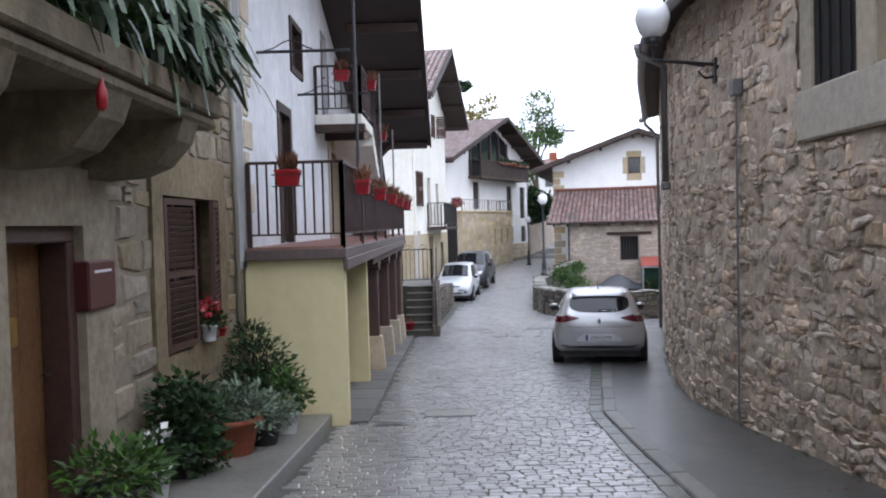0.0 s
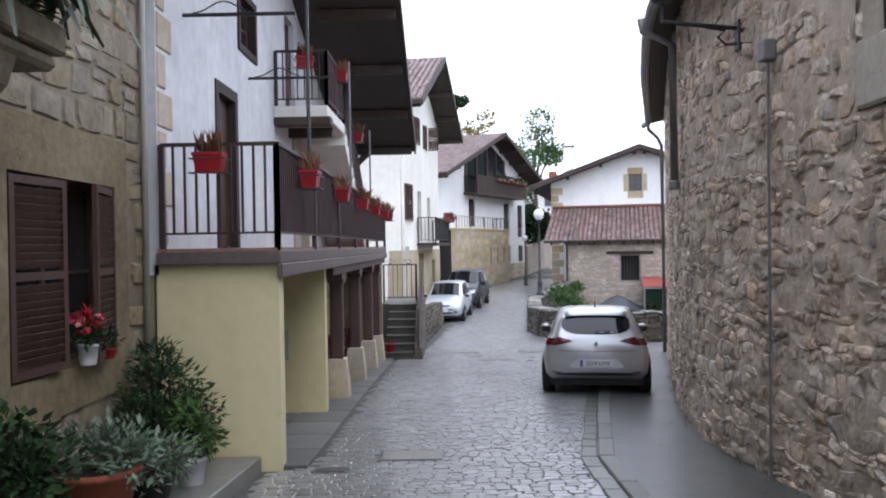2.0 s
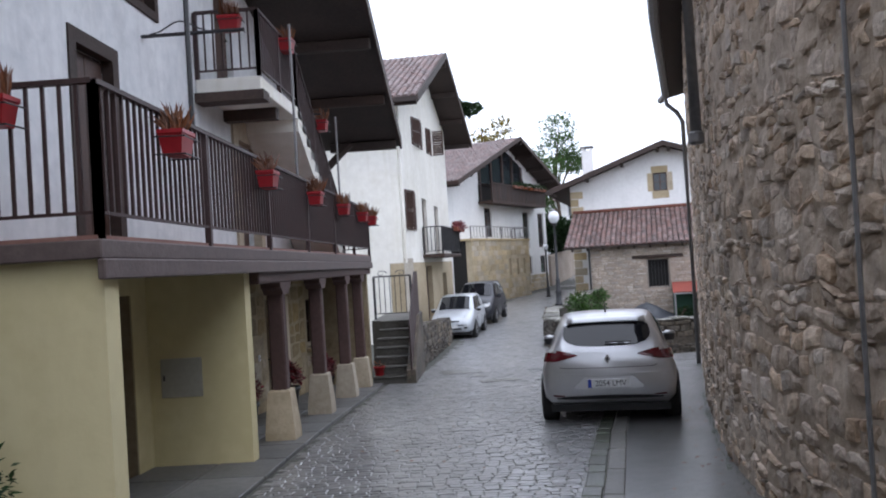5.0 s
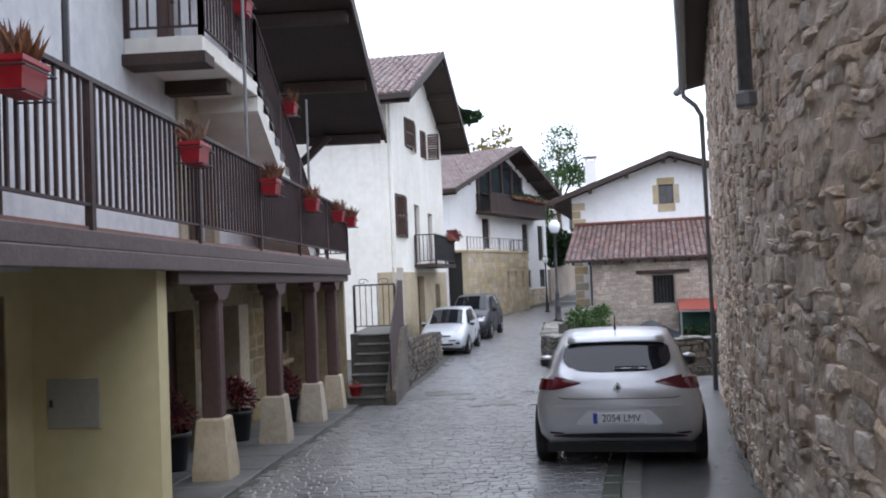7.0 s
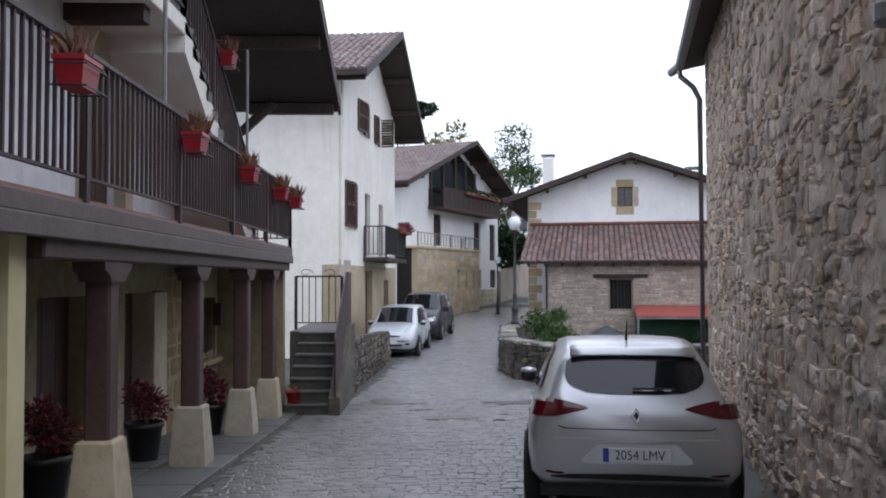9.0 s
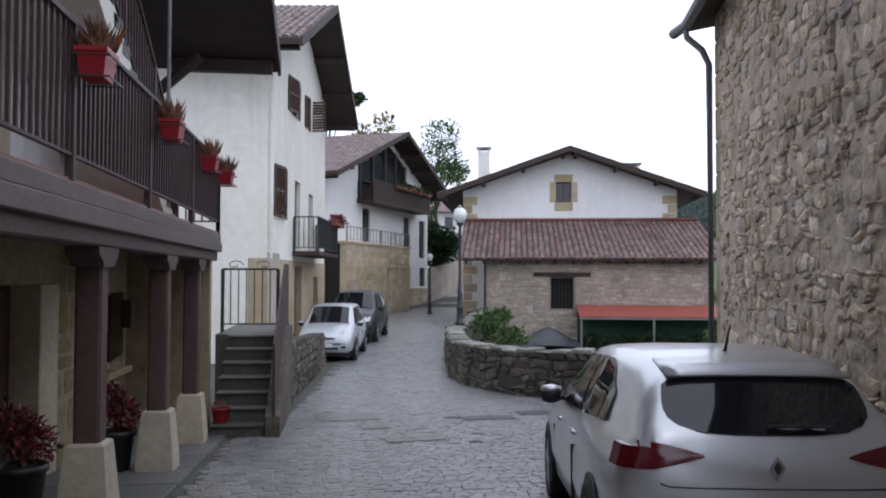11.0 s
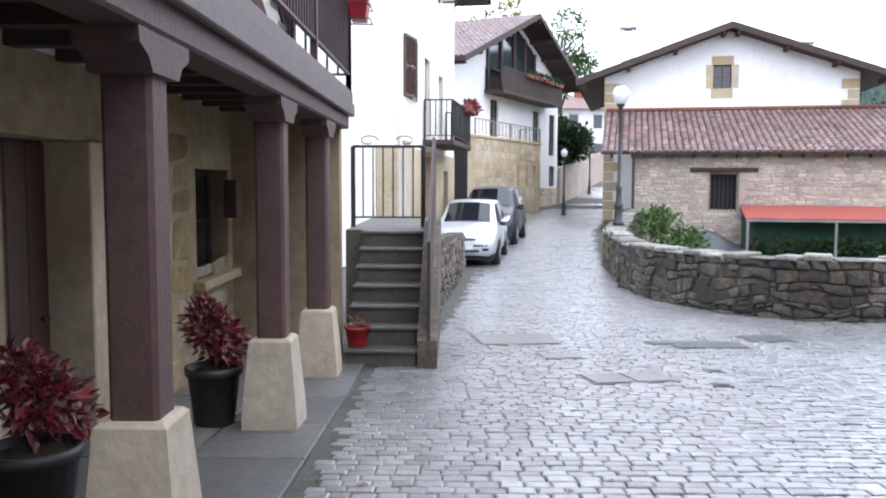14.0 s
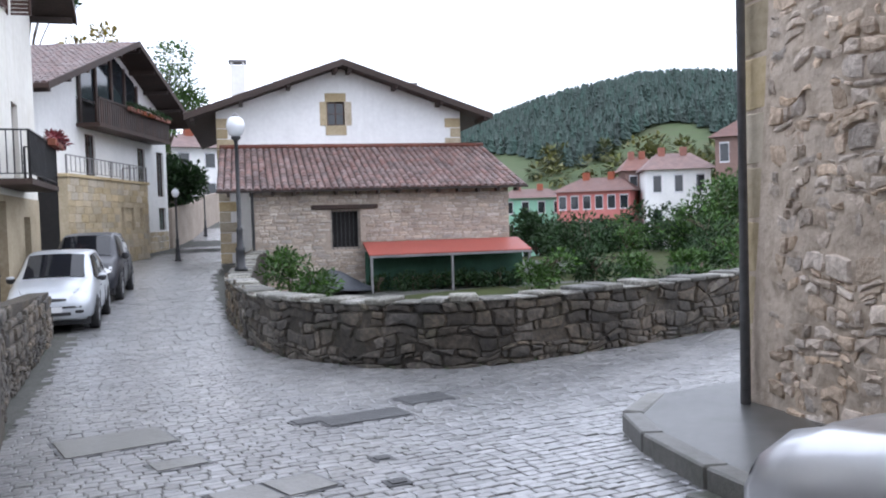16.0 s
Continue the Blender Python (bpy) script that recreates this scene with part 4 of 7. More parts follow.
def lump(s_, z):
    return 0.008 + 0.026 * noise.noise((s_ / 0.17, z / 0.14, 2.0)) + 0.016 * noise.noise((s_ / 0.06, z / 0.06, 7.0)) + 0.02 * noise.noise((s_ / 0.9, z / 0.7, 4.0))


n_s, n_z = int(wall_len / 0.048), 134
lump_at = lambda i, j: (0.43 + (wall_len - 0.45) * i / (n_s - 1), -0.95 + 6.4 * j / (n_z - 1))
bm = sheet(n_s, n_z, lambda i, j: wall_map(*lump_at(i, j), lump(*lump_at(i, j))))
hole_y = wall_map(wall_len - 10.9, 0, 0).y
hole = [f for f in bm.faces if f.verts[0].co.z > 3.2 and abs(f.verts[0].co.y - hole_y) < 0.88]
bmesh.ops.delete(bm, geom=hole, context="FACES")
part("mortar", bm, MORTAR, RB, "lumpy lime mortar washed over the stones", smooth=True)
for i in range(13):
    L = 0.62 if i % 2 else 0.4
    p = e - Vector((0.187, 0.98, 0)) * (L / 2)
    part("quoin", box(-L / 2, -0.03, 0, L / 2, 0.3, 0.46, bevel=0.02), SAND, RB, "weathered sandstone quoin", m=Matrix.Translation((p.x, p.y, -0.6 + i * 0.47)) @ Matrix.Rotation(math.atan2(0.98, 0.187) + math.pi, 4, "Z"))
# roof edge with gutter, eaves
bm = loft([[(c[0] - 0.34, c[1], 5.3), (c[0] + 0.3, c[1], 5.45), (c[0] + 0.3, c[1], 5.56), (c[0] - 0.34, c[1], 5.4)] for c in cols + [(cols[-1][0] + 0.05, cols[-1][1] + 0.5)]])
part("eave", bm, SOFFIT, RB, "dark boarded eave")
part("gutter", tube([(c[0] - 0.4, c[1], 5.27) for c in cols + [(cols[-1][0], cols[-1][1] + 0.45)]], 0.075, 8), PIPE, RB, "grey zinc gutter")
bm = bmesh.new()
v = [bm.verts.new((c[0] - 0.4, c[1], 5.42)) for c in cols] + [bm.verts.new((gx, gy, 8.2)), bm.verts.new((gx, -9, 8.2))]
bm.faces.new(v)
part("roof", bm, TILEG, RB)
px, py = cols[-1][0] - 0.1, cols[-1][1] - 0.08
part("downpipe", tube([(px - 0.3, py + 0.1, 5.25), (px - 0.28, py + 0.1, 5.1), (px - 0.1, py, 4.9), (px, py, 4.7), (px, py, ground_z(px, py) + 0.1)], 0.046, 10), PIPE, RB, "grey zinc downpipe at the corner", True)
px, py = right_x(7.7) - 0.1, 7.7
dp = part("downpipe", tube([(px - 0.4, py, 5.25), (px - 0.38, py, 5.1), (px, py, 4.9), (px, py, 3.1)], 0.055, 10), PIPE, RB, "grey zinc downpipe that ends in mid wall", True)
part("pipe_socket", lathe([(0.06, 0), (0.075, 0.02), (0.075, 0.1), (0.06, 0.12)], 12, at=(px, py, 3.02)), PIPE, dp)
xw = right_x(1.6)
bm = box(-0.045, 1.25, 3.4, 0.25, 1.55, 5.2, m=Matrix.Translation((xw, 0, 0)), bevel=0.015)
box(-0.045, 2.35, 3.4, 0.25, 2.6, 5.2, bm, Matrix.Translation((xw, 0, 0)), bevel=0.015), box(-0.05, 1.0, 3.25, 0.25, 2.7, 3.72, bm, Matrix.Translation((xw, 0, 0)), bevel=0.02)
ws = part("window", bm, SAND, RB, "deep sandstone window surround")
part("recess", box(xw - 0.02, 1.55, 3.72, xw + 0.02, 2.35, 5.2), DARK, ws)
for k in range(4):
    part("bar", tube([(xw - 0.03, 1.66 + k * 0.19, 3.72), (xw - 0.03, 1.66 + k * 0.19, 5.2)], 0.012, 6), BLACK, ws)

# ---- white house behind the stair ----
HB = thing("white_house", "tall white rendered house with brown shutters and wide eaves", "house", pose(-1.9, 28.8, 0, 0, 0, 82.6))
LB = 10.3
zB = lambda s: 10.55 - 0.45 * abs(s - 5.3)
hb = [(0.8, 2.5, 3.4, 4.85), (3.95, 4.9, 2.55, 4.75), (6.6, 7.5, 2.55, 4.6), (2.7, 4.6, 6.75, 7.8), (5.6, 6.7, 6.75, 7.8), (3.9, 5.2, -0.5, 2.05), (7.6, 8.6, 0.2, 1.7)]
gable_wall(HB, LB, 2.2, [(0, zB(0)), (5.3, zB(5.3)), (LB, zB(LB))], hb[:5], 0.5, WHITEB, "upper_wall", "white rendered upper wall")
part("stone_base", wall_bm(LB, -1.2, 2.2, hb[5:], 0.5), SAND, HB, "buff sandstone ground floor", m=Matrix.Translation((0, -0.02, 0)))
rb_ = random.Random(8)
for x0, x1, z0, z1 in hb[:1] + hb[3:5]:
    window(HB, x0, x1, z0, z1, 0.15)
    shutter(HB, x0, x0 + (x1 - x0) * 0.48, z0, z1, -0.03, 9, swing=-0.15)
    shutter(HB, x1, x1 - (x1 - x0) * 0.48, z0, z1, -0.03, 9, swing=0.15 if z0 < 6 or x0 < 4 else 1.5)
for x0, x1, z0, z1 in hb[1:3]:
    door(HB, x0, x1, z0 - 0.1, z1, 0.15, planks=2)
door(HB, 3.9, 5.2, -0.7, 2.05, 0.2, planks=3)
window(HB, 7.6, 8.6, 0.2, 1.7, 0.2)
part("side_wall", box(0, 0.5, -1.2, 0.4, 11, zB(0)), WHITEB, HB, "plain white rendered flank")
part("side_wall", box(LB - 0.4, 0.5, -1.2, LB, 11, zB(LB)), WHITEB, HB)
part("rear_wall", box(0.4, 10.6, -1.2, LB - 0.4, 11, zB(0)), WHITEB, HB)
gable_roof(HB, -1.4, 5.3, LB + 1.4, zB(-1.4) + 0.03, zB(5.3) + 0.03, zB(LB + 1.4) + 0.03, -1.1, 11.4, TILEG)
bl = part("balcony", box(3.6, -0.85, 2.36, 8.0, -0.002, 2.5, bevel=0.01), SOFFIT, HB, "narrow balcony with black iron rail")
railing("balcony_rail", "black iron rail", HB, [(3.65, -0.05, 0), (3.65, -0.8, 0), (7.95, -0.8, 0), (7.95, -0.05, 0)], 2.5, 2.6, 3.55, 2.2, 0.13, BLACK, 0.012)
part("downpipe", tube([(0.1, -0.08, zB(0)), (0.1, -0.08, 2.2)], 0.05, 8), WHITEB, HB)
part("stone_corner", box(-0.06, -0.06, -1.2, 1.4, -0.022, 2.35), SAND, HB)

# ---- white house with the stone terrace ----
HC = thing("terrace_house", "white gabled house with stone ground floor and timber balcony", "house", pose(-0.9, 46.2, 0, 0, 0, 65))
LC = 15.6
zC = lambda s: 9.75 - 0.36 * abs(s - 8.4)
hc = [(4.3, 13.2, 5.75, 6.9), (5.0, 6.1, 3.6, 5.4), (11.2, 12.3, 2.9, 5.3), (14.0, 15.1, 2.9, 5.3), (11.4, 12.5, 1.1, 2.3), (14.1, 15.2, 1.1, 2.3), (9.4, 10.5, -0.4, 2.4)]
gable_wall(HC, LC, -0.6, [(0, zC(0)), (8.4, zC(8.4)), (LC, zC(LC))], hc, 0.4, WHITE, "wall", "white rendered gable wall")
for x0, x1, z0, z1 in hc[1:6]:
    window(HC, x0, x1, z0, z1, 0.15, frame_mat=WOOD)
door(HC, 9.4, 10.5, -0.4, 2.4, 0.2)
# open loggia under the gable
part("loggia_back", box(4.3, 0.3, 5.75, 13.2, 0.34, 6.9), DARK, HC, "loggia back coloured black for its unlit depth")
bmg = prism([(4.4, 6.9), (12.0, 6.9), (11.0, zC(11.0) - 0.35), (8.4, zC(8.4) - 0.4), (6.4, zC(6.4) - 0.4), (4.4, zC(4.4) - 0.35)], 0.05, m=Matrix.Translation((0, -0.03, 0)))
part("loggia_glazing", bmg, GLASS, HC, "dark glazed gable opening")
for s in (4.5, 6.2, 8.0, 9.6, 11.2):
    part("loggia_post", box(s - 0.1, -0.12, 5.8, s + 0.1, -0.035, zC(s) - 0.4), SOFFIT, HC)
part("timber_balcony", box(4.2, -1.0, 5.6, 13.3, -0.002, 5.75), SOFFIT, HC, "dark timber balcony")
for k in range(38):
    s = 4.25 + k * 0.24
    part("baluster", box(s - 0.08, -1.0, 5.75, s + 0.08, -0.96, 6.75), SOFFIT, HC)
part("handrail", box(4.2, -1.03, 6.75, 13.3, -0.93, 6.82), SOFFIT, HC)
tb = part("stone_terrace", wall_bm(8.6, -0.9, 3.3, [(5.2, 5.55, 1.2, 2.2), (6.4, 6.75, 1.2, 2.2), (7.5, 7.85, 1.2, 2.2)], 0.35, m=Matrix.Translation((0.4, -1.2, 0))), SAND, HC, "coursed sandstone terrace block")
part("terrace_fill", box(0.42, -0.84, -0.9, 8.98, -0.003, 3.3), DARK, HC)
bm = box(0.3, -1.28, 3.3, 9.1, -0.003, 3.42, bevel=0.01)
part("terrace_top", bm, SAND, HC)
ashv = [brick_variant(rb_, 0.1, 0.05) for _ in range(5)]
ash = [(k, Matrix.Translation((0.4, -1.2, 0)) @ m) for k, m in courses(rb_, 8.6, -0.5, 3.3, 0.6, 0.3, [(5.1, 5.65, 1.1, 2.3), (6.3, 6.85, 1.1, 2.3), (7.4, 7.95, 1.1, 2.3)], 0.2, 0.96, 5)]
ash += [(k, Matrix.Translation((9.1, 0, 0)) @ m) for k, m in courses(rb_, 6.4, -0.5, 0.9, 0.6, 0.3, [(0.2, 1.5, -1, 3)], 0.2, 0.96, 5)]
pieces("block", "ashlar", ashv, ash, SAND, HC, 0)
railing("terrace_rail", "grey iron terrace rail", HC, [(0.4, -1.2, 0), (8.9, -1.2, 0), (8.9, -0.1, 0)], 3.4, 3.5, 4.1, 2.1, 0.4, PIPE, 0.012)
part("side_wall", box(0, 0.4, -0.6, 0.4, 12, zC(0)), WHITE, HC)
part("side_wall", box(LC - 0.4, 0.4, -0.6, LC, 12, zC(LC)), WHITE, HC)
part("rear_wall", box(0.4, 11.6, -0.6, LC - 0.4, 12, zC(0)), WHITE, HC)
gable_roof(HC, -1.0, 8.4, LC + 1.0, zC(-1) + 0.03, zC(8.4) + 0.03, zC(LC + 1) + 0.03, -1.3, 12.4, TILEG)

# ---- farmhouse with its lean-to ----
HD = thing("farmhouse", "white gabled farmhouse with a lean-to of thin stones", "house", pose(11.17 - 0.978 * 5.2, 45.95 + 0.208 * 5.2, 0, 0, 0, -12))
LD = 10.4
zD = lambda s: 7.8 - 0.352 * abs(s - 5.2)
hd = [(4.57, 5.32, 5.39, 6.39)]
gable_wall(HD, LD, -1, [(0, zD(0)), (5.2, zD(5.2)), (LD, zD(LD))], hd, 0.5, WHITE, "wall", "white rendered gable wall")
wd = window(HD, 4.57, 5.32, 5.39, 6.39, 0.15)
for x0, x1, z0, z1 in ((4.5, 5.39, 6.39, 6.76), (4.5, 5.39, 4.98, 5.39), (4.27, 4.57, 5.39, 6.39), (5.32, 5.62, 5.39, 6.39)):
    part("surround_block", box(x0, -0.03, z0, x1, 0.1, z1, bevel=0.01), SAND, wd, "sandstone surround")
for i in range(14):
    for x0, sg in ((0, 1), (LD, -1)):
        L = 0.7 if i % 2 else 0.45
        part("quoin", box(0, -0.025, 0, sg * L, 0.08, 0.4, bevel=0.01), SAND, HD, m=Matrix.Translation((x0, 0, -0.3 + i * 0.43)))
part("side_wall", box(0, 0.5, -1, 0.4, 13, zD(0)), WHITE, HD)
part("side_wall", box(LD - 0.4, 0.5, -1, LD, 13, zD(LD)), WHITE, HD)
part("rear_wall", box(0.4, 12.6, -1, LD - 0.4, 13, zD(0)), WHITE, HD)
gable_roof(HD, -1.2, 5.2, LD + 1.2, zD(-1.2) + 0.03, zD(5.2) + 0.03, zD(LD + 1.2) + 0.03, -1.0, 13.4, TILE)
for s, y, w, h, zb in ((0.95, 2.0, 0.3, 2.3, 5.9), (8.7, 3.5, 0.4, 1.0, 6.5)):
    c = part("chimney", box(s - w, y - w, zb, s + w, y + w, zb + h), WHITE, HD, "white rendered chimney")
    part("chimney_cap", box(s - w - 0.08, y - w - 0.08, zb + h + 0.15, s + w + 0.08, y + w + 0.08, zb + h + 0.23), PIPE, c)
    for a, b in ((-1, -1), (1, -1), (1, 1), (-1, 1)):
        part("cap_leg", box(s + a * w * 0.8 - 0.05, y + b * w * 0.8 - 0.05, zb + h, s + a * w * 0.8 + 0.05, y + b * w * 0.8 + 0.05, zb + h + 0.15), WHITE, c)
# lean-to
LX0, LX1 = 1.35, 10.75
part("lean_to_wall", wall_bm(LX1 - LX0, -1.4, 2.45, [(2.65, 3.75, 0.3, 1.75)], 0.4, m=Matrix.Translation((LX0, -5.6, 0))), SHEDM, HD, "buff mortared lean-to wall")
for xf in (LX0, LX1 - 0.4):
    bm = box(xf, -5.2, -1.4, xf + 0.4, -0.003, 2.45)
    prism([(0, 2.45), (5.2, 2.45), (5.2, 4.1)], 0.4, bm, Matrix.Translation((xf, -5.2, 0)) @ Matrix.Rotation(math.pi / 2, 4, "Z") @ Matrix.Translation((0, -0.4, 0)))
    part("lean_to_flank", bm, SHEDM, HD)
rd = random.Random(31)
rubble(HD, lambda s_, z, d: Vector((LX0 + s_, -5.6 - d, z)), LX1 - LX0, -1.0, 2.42, 0.3, 0.1, 0.035, 0.006, SHEDST, rd, [(2.5, 3.9, 0.2, 1.95)], 0, None, 0.45, 0.05, None, 0.35, 0.004)
part("lintel", box(3.35, -5.68, 1.76, 5.75, -5.2, 1.92, bevel=0.02), SOFFIT, HD, "old dark timber lintel")
wv = part("barred_window", box(4.0, -5.3, 0.3, 5.1, -5.27, 1.75), DARK, HD, "barred window opening backed black for the unlit inside")
for k in range(7):
    part("bar", tube([(4.11 + k * 0.15, -5.5, 0.3), (4.11 + k * 0.15, -5.5, 1.75)], 0.014, 6), BLACK, wv)
bm = wall_bm(1.1, 0.3, 1.75, [(0.08, 1.02, 0.38, 1.67)], 0.08, m=Matrix.Translation((4.0, -5.5, 0)))
part("frame", bm, SHEDST, wv)
rise = Vector((0, 6.05, 2.0))
part("lean_to_deck", prism([(-6.05, 2.4), (0, 4.4), (0, 4.47), (-6.05, 2.47)], 11.3, m=Matrix.Rotation(math.pi / 2, 4, "Z") @ Matrix.Translation((0, -11.4, 0))), SOFFIT, HD)
roof_tiles(HD, slope_frame((0.1, -6.08, 2.47), (1, 0, 0), rise), 11.3, rise.length, TILE, 0.25, 0.4, 0)
for k in range(15):
    s = 0.5 + k * 0.75
    part("rafter_end", box(s - 0.05, -6.0, 2.28, s + 0.05, -5.6, 2.4), SOFFIT, HD)
part("downpipe", tube([(1.3, -5.75, 2.4), (1.3, -5.75, -0.9)], 0.05, 8), BLACK, HD, "dark downpipe")
part("ridge_tiles", tube([(0.1, -0.06, 4.5), (11.4, -0.06, 4.5)], 0.11, 8), TILE, HD, "row of clay ridge tiles")

# ---- stone parapet ----
PW = thing("parapet", "low dark mossy rubble parapet wall with pale coping", "wall", kind="structure")
pts = [(7.0, 43.5), (5.2, 38.5), (3.9, 33.0), (3.0, 29.5), (2.62, 25.6), (2.8, 24.05), (3.5, 22.4), (4.4, 21.6), (5.3, 21.45), (7.3, 21.75), (10.1, 22.4), (16, 24.5), (26, 28.0)]
fine = []
for p, q in zip(pts, pts[1:]):
    n = max(1, int(math.hypot(q[0] - p[0], q[1] - p[1]) / 0.4))
    fine += [(p[0] + (q[0] - p[0]) * k / n, p[1] + (q[1] - p[1]) * k / n) for k in range(n)]
fine.append(pts[-1])
rp = random.Random(41)
core, capz = [], []
for i, (x, y) in enumerate(fine):
    u, v = fine[max(0, i - 1)], fine[min(len(fine) - 1, i + 1)]
    d = Vector((v[0] - u[0], v[1] - u[1], 0)).normalized()
    nrm = Vector((-d.y, d.x, 0))
    z, h = ground_z(x, y), float(np.interp(y, [21, 24, 29, 36, 44], [0.88, 0.85, 0.8, 0.75, 0.7]))
    c = Vector((x, y, 0)) + nrm * 0.22
    core.append([(c + nrm * 0.2) + Vector((0, 0, z - 0.6)), (c - nrm * 0.22) + Vector((0, 0, z - 0.6)), (c - nrm * 0.2) + Vector((0, 0, z + h)), (c + nrm * 0.2) + Vector((0, 0, z + h))])
    capz.append((c, d, z + h))
part("core", loft(core), DARKST, PW)
par_map, par_len = along(fine, ground_z)
rubble(PW, par_map, par_len, -0.03, 0.84, 0.25, 0.13, 0.045, 0.004, DARKST, rp, (), 300, lambda s_, z: abs(s_ - 23), 0.65, 0.08, None, 0.75, 0.008)
for i in range(0, len(capz) - 1):
    c, d, z = capz[i]
    L = (capz[i + 1][0] - c).length
    mid = (c + capz[i + 1][0]) / 2
    part("coping_stone", box(-L / 2 + 0.008, -0.27, 0, L / 2 - 0.008, 0.24 + rp.uniform(0, 0.03), 0.05 + rp.uniform(-.03, .045), bevel=0.02), COPING, PW, m=Matrix.Translation((mid.x, mid.y, z)) @ Matrix.Rotation(math.atan2(d.y, d.x), 4, "Z") @ Matrix.Rotation(rp.uniform(-.03, .03), 4, "X"))

# ---- entrance stair beside the arcade ----
ST = thing("entrance_stair", "worn grey stone entrance stair with an iron gate on top", "stairs")
g0 = ground_z(-1.3, 18.1)
for k in range(7):
    y0 = 18.05 + k * 0.30
    part("step", box(-1.75, y0 - 0.03, -0.045, -0.98, 20.9, 0, bevel=0.012, m=Matrix.Translation((0, 0, g0 + 0.185 * (k + 1)))), STEP, ST, "worn stone tread")
    part("riser", box(-1.73, y0, g0 + 0.185 * k - 0.2, -1.0, 20.9, g0 + 0.185 * (k + 1) - 0.046), STEP, ST)
zt = g0 + 0.185 * 7
part("cheek_wall", prism([(17.95, g0 - 0.3), (20.95, g0 - 0.3), (20.95, zt + 0.1), (20.0, zt + 0.1), (17.95, g0 + 0.3)], 0.2, m=Matrix.Rotation(math.pi / 2, 4, "Z") @ Matrix.Translation((0, 0.78, 0))), DARKST, ST, "mossy stone cheek wall")
part("cheek_panel", prism([(17.95, g0 + 0.3), (20.0, zt + 0.1), (20.95, zt + 0.1), (20.95, zt + 1.15), (20.0, zt + 1.15), (17.95, g0 + 1.3)], 0.03, m=Matrix.Rotation(math.pi / 2, 4, "Z") @ Matrix.Translation((0, 0.85, 0))), RAILM, ST, "brown sheet metal stair guard")
part("landing", box(-1.97, 20.1, -0.6, -0.98, 23.5, zt - 0.002), STEP, ST)
gate = railing("gate", "black wrought iron gate with scrolls", ST, [(-1.95, 20.75, zt), (-1.02, 20.75, zt)], 0, 0.12, 1.05, 0.93, 0.12, BLACK, 0.009)
for a, b in ((-1.75, 1), (-1.25, -1)):
    part("scroll", tube([(a + b * 0.14 * math.cos(t) * (1 - t / 9), 20.75, zt + 1.14 + 0.08 * math.sin(t) * (1 - t / 9)) for t in [k * 0.45 for k in range(15)]], 0.008, 5), BLACK, gate)
LW = thing("low_wall", "low mossy rubble wall beside the parking place", "wall", kind="structure")
lw = [(-0.82, 20.6), (-0.85, 22.5), (-0.6, 25.5), (-0.35, 28.3)]
secs = []
for x, y in lw:
    z = ground_z(x, y)
    h = float(np.interp(y, [20, 21.2, 28.5], [1.25, 1.2, 0.85]))
    secs.append([(x - 0.35, y, z - 0.4), (x, y, z - 0.4), (x - 0.02, y, z + h), (x - 0.35, y, z + h)])
part("core", loft(secs), DARKST, LW)
low_map, low_len = along(lw[::-1], ground_z)
rubble(LW, lambda s_, z, d: low_map(s_, z, -d), low_len, 0.0, 1.2, 0.28, 0.14, 0.05, 0.014, DARKST, rp, (), 100, lambda s_, z: -s_, 0.4, 0.04, lambda s_: 0.82 + 0.35 * s_ / low_len)
# plain fronts added unseen behind the walker; they close the street and block light
BH = thing("rear_light_blockers", "unseen plain fronts added behind to block sky light", "house")
part("house_front", box(-3.6, -30, 0, -3.1, -9.02, 9.5), HSMORT, BH)
part("house_front", box(2.95, -30, 0, 3.4, -9.02, 7.5), MORTAR, BH)
part("house_front", box(-3.1, -30.5, 0, 2.95, -30, 8.5), WHITEB, BH)

# ---- parked cars ----
SILVER = mat("silver_car_paint", [(0.56, 0.57, 0.595), (0.61, 0.62, 0.645)], 0.32, 2, 0, metal=0.68, coat=0.7, rough_var=0.04, spots=0.1, spot_col=(0.3, 0.3, 0.31))
PEARL = mat("white_silver_paint", [(0.52, 0.55, 0.585), (0.57, 0.60, 0.635)], 0.36, 2, 0, metal=0.4, coat=0.6, rough_var=0.04)
NAVY = mat("dark_blue_paint", [(0.010, 0.011, 0.016), (0.015, 0.016, 0.023)], 0.4, 2, 0, metal=0.0, coat=0.2, rough_var=0.04)
CARGLASS = glass_mat("tinted_car_glass", (0.012, 0.013, 0.016), 0.03)
TYRE = mat("tyre_rubber", [(0.016, 0.016, 0.017), (0.028, 0.028, 0.028)], 0.75, 9, 0.2, 80)
RIM = mat("alloy", [(0.36, 0.37, 0.38), (0.45, 0.46, 0.47)], 0.32, 8, 0, metal=0.8)
TAIL = mat("red_lamp_lens", [(0.085, 0.004, 0.009), (0.12, 0.006, 0.013)], 0.12, 4, 0, coat=0.6)
CLEAR = mat("clear_lamp_lens", [(0.5, 0.52, 0.55), (0.62, 0.64, 0.66)], 0.12, 4, 0, coat=0.6)
TRIM = mat("black_plastic", [(0.018, 0.018, 0.02), (0.03, 0.03, 0.032)], 0.55, 8, 0.1, 80)
CHROME = mat("chrome", [(0.6, 0.6, 0.62), (0.68, 0.68, 0.7)], 0.15, 5, 0, metal=1.0)
PLATE = mat("plate_white", [(0.62, 0.63, 0.64), (0.7, 0.71, 0.72)], 0.4, 5, 0)
BLUE = mat("plate_blue", [(0.02, 0.05, 0.3), (0.03, 0.06, 0.36)], 0.4, 5, 0)
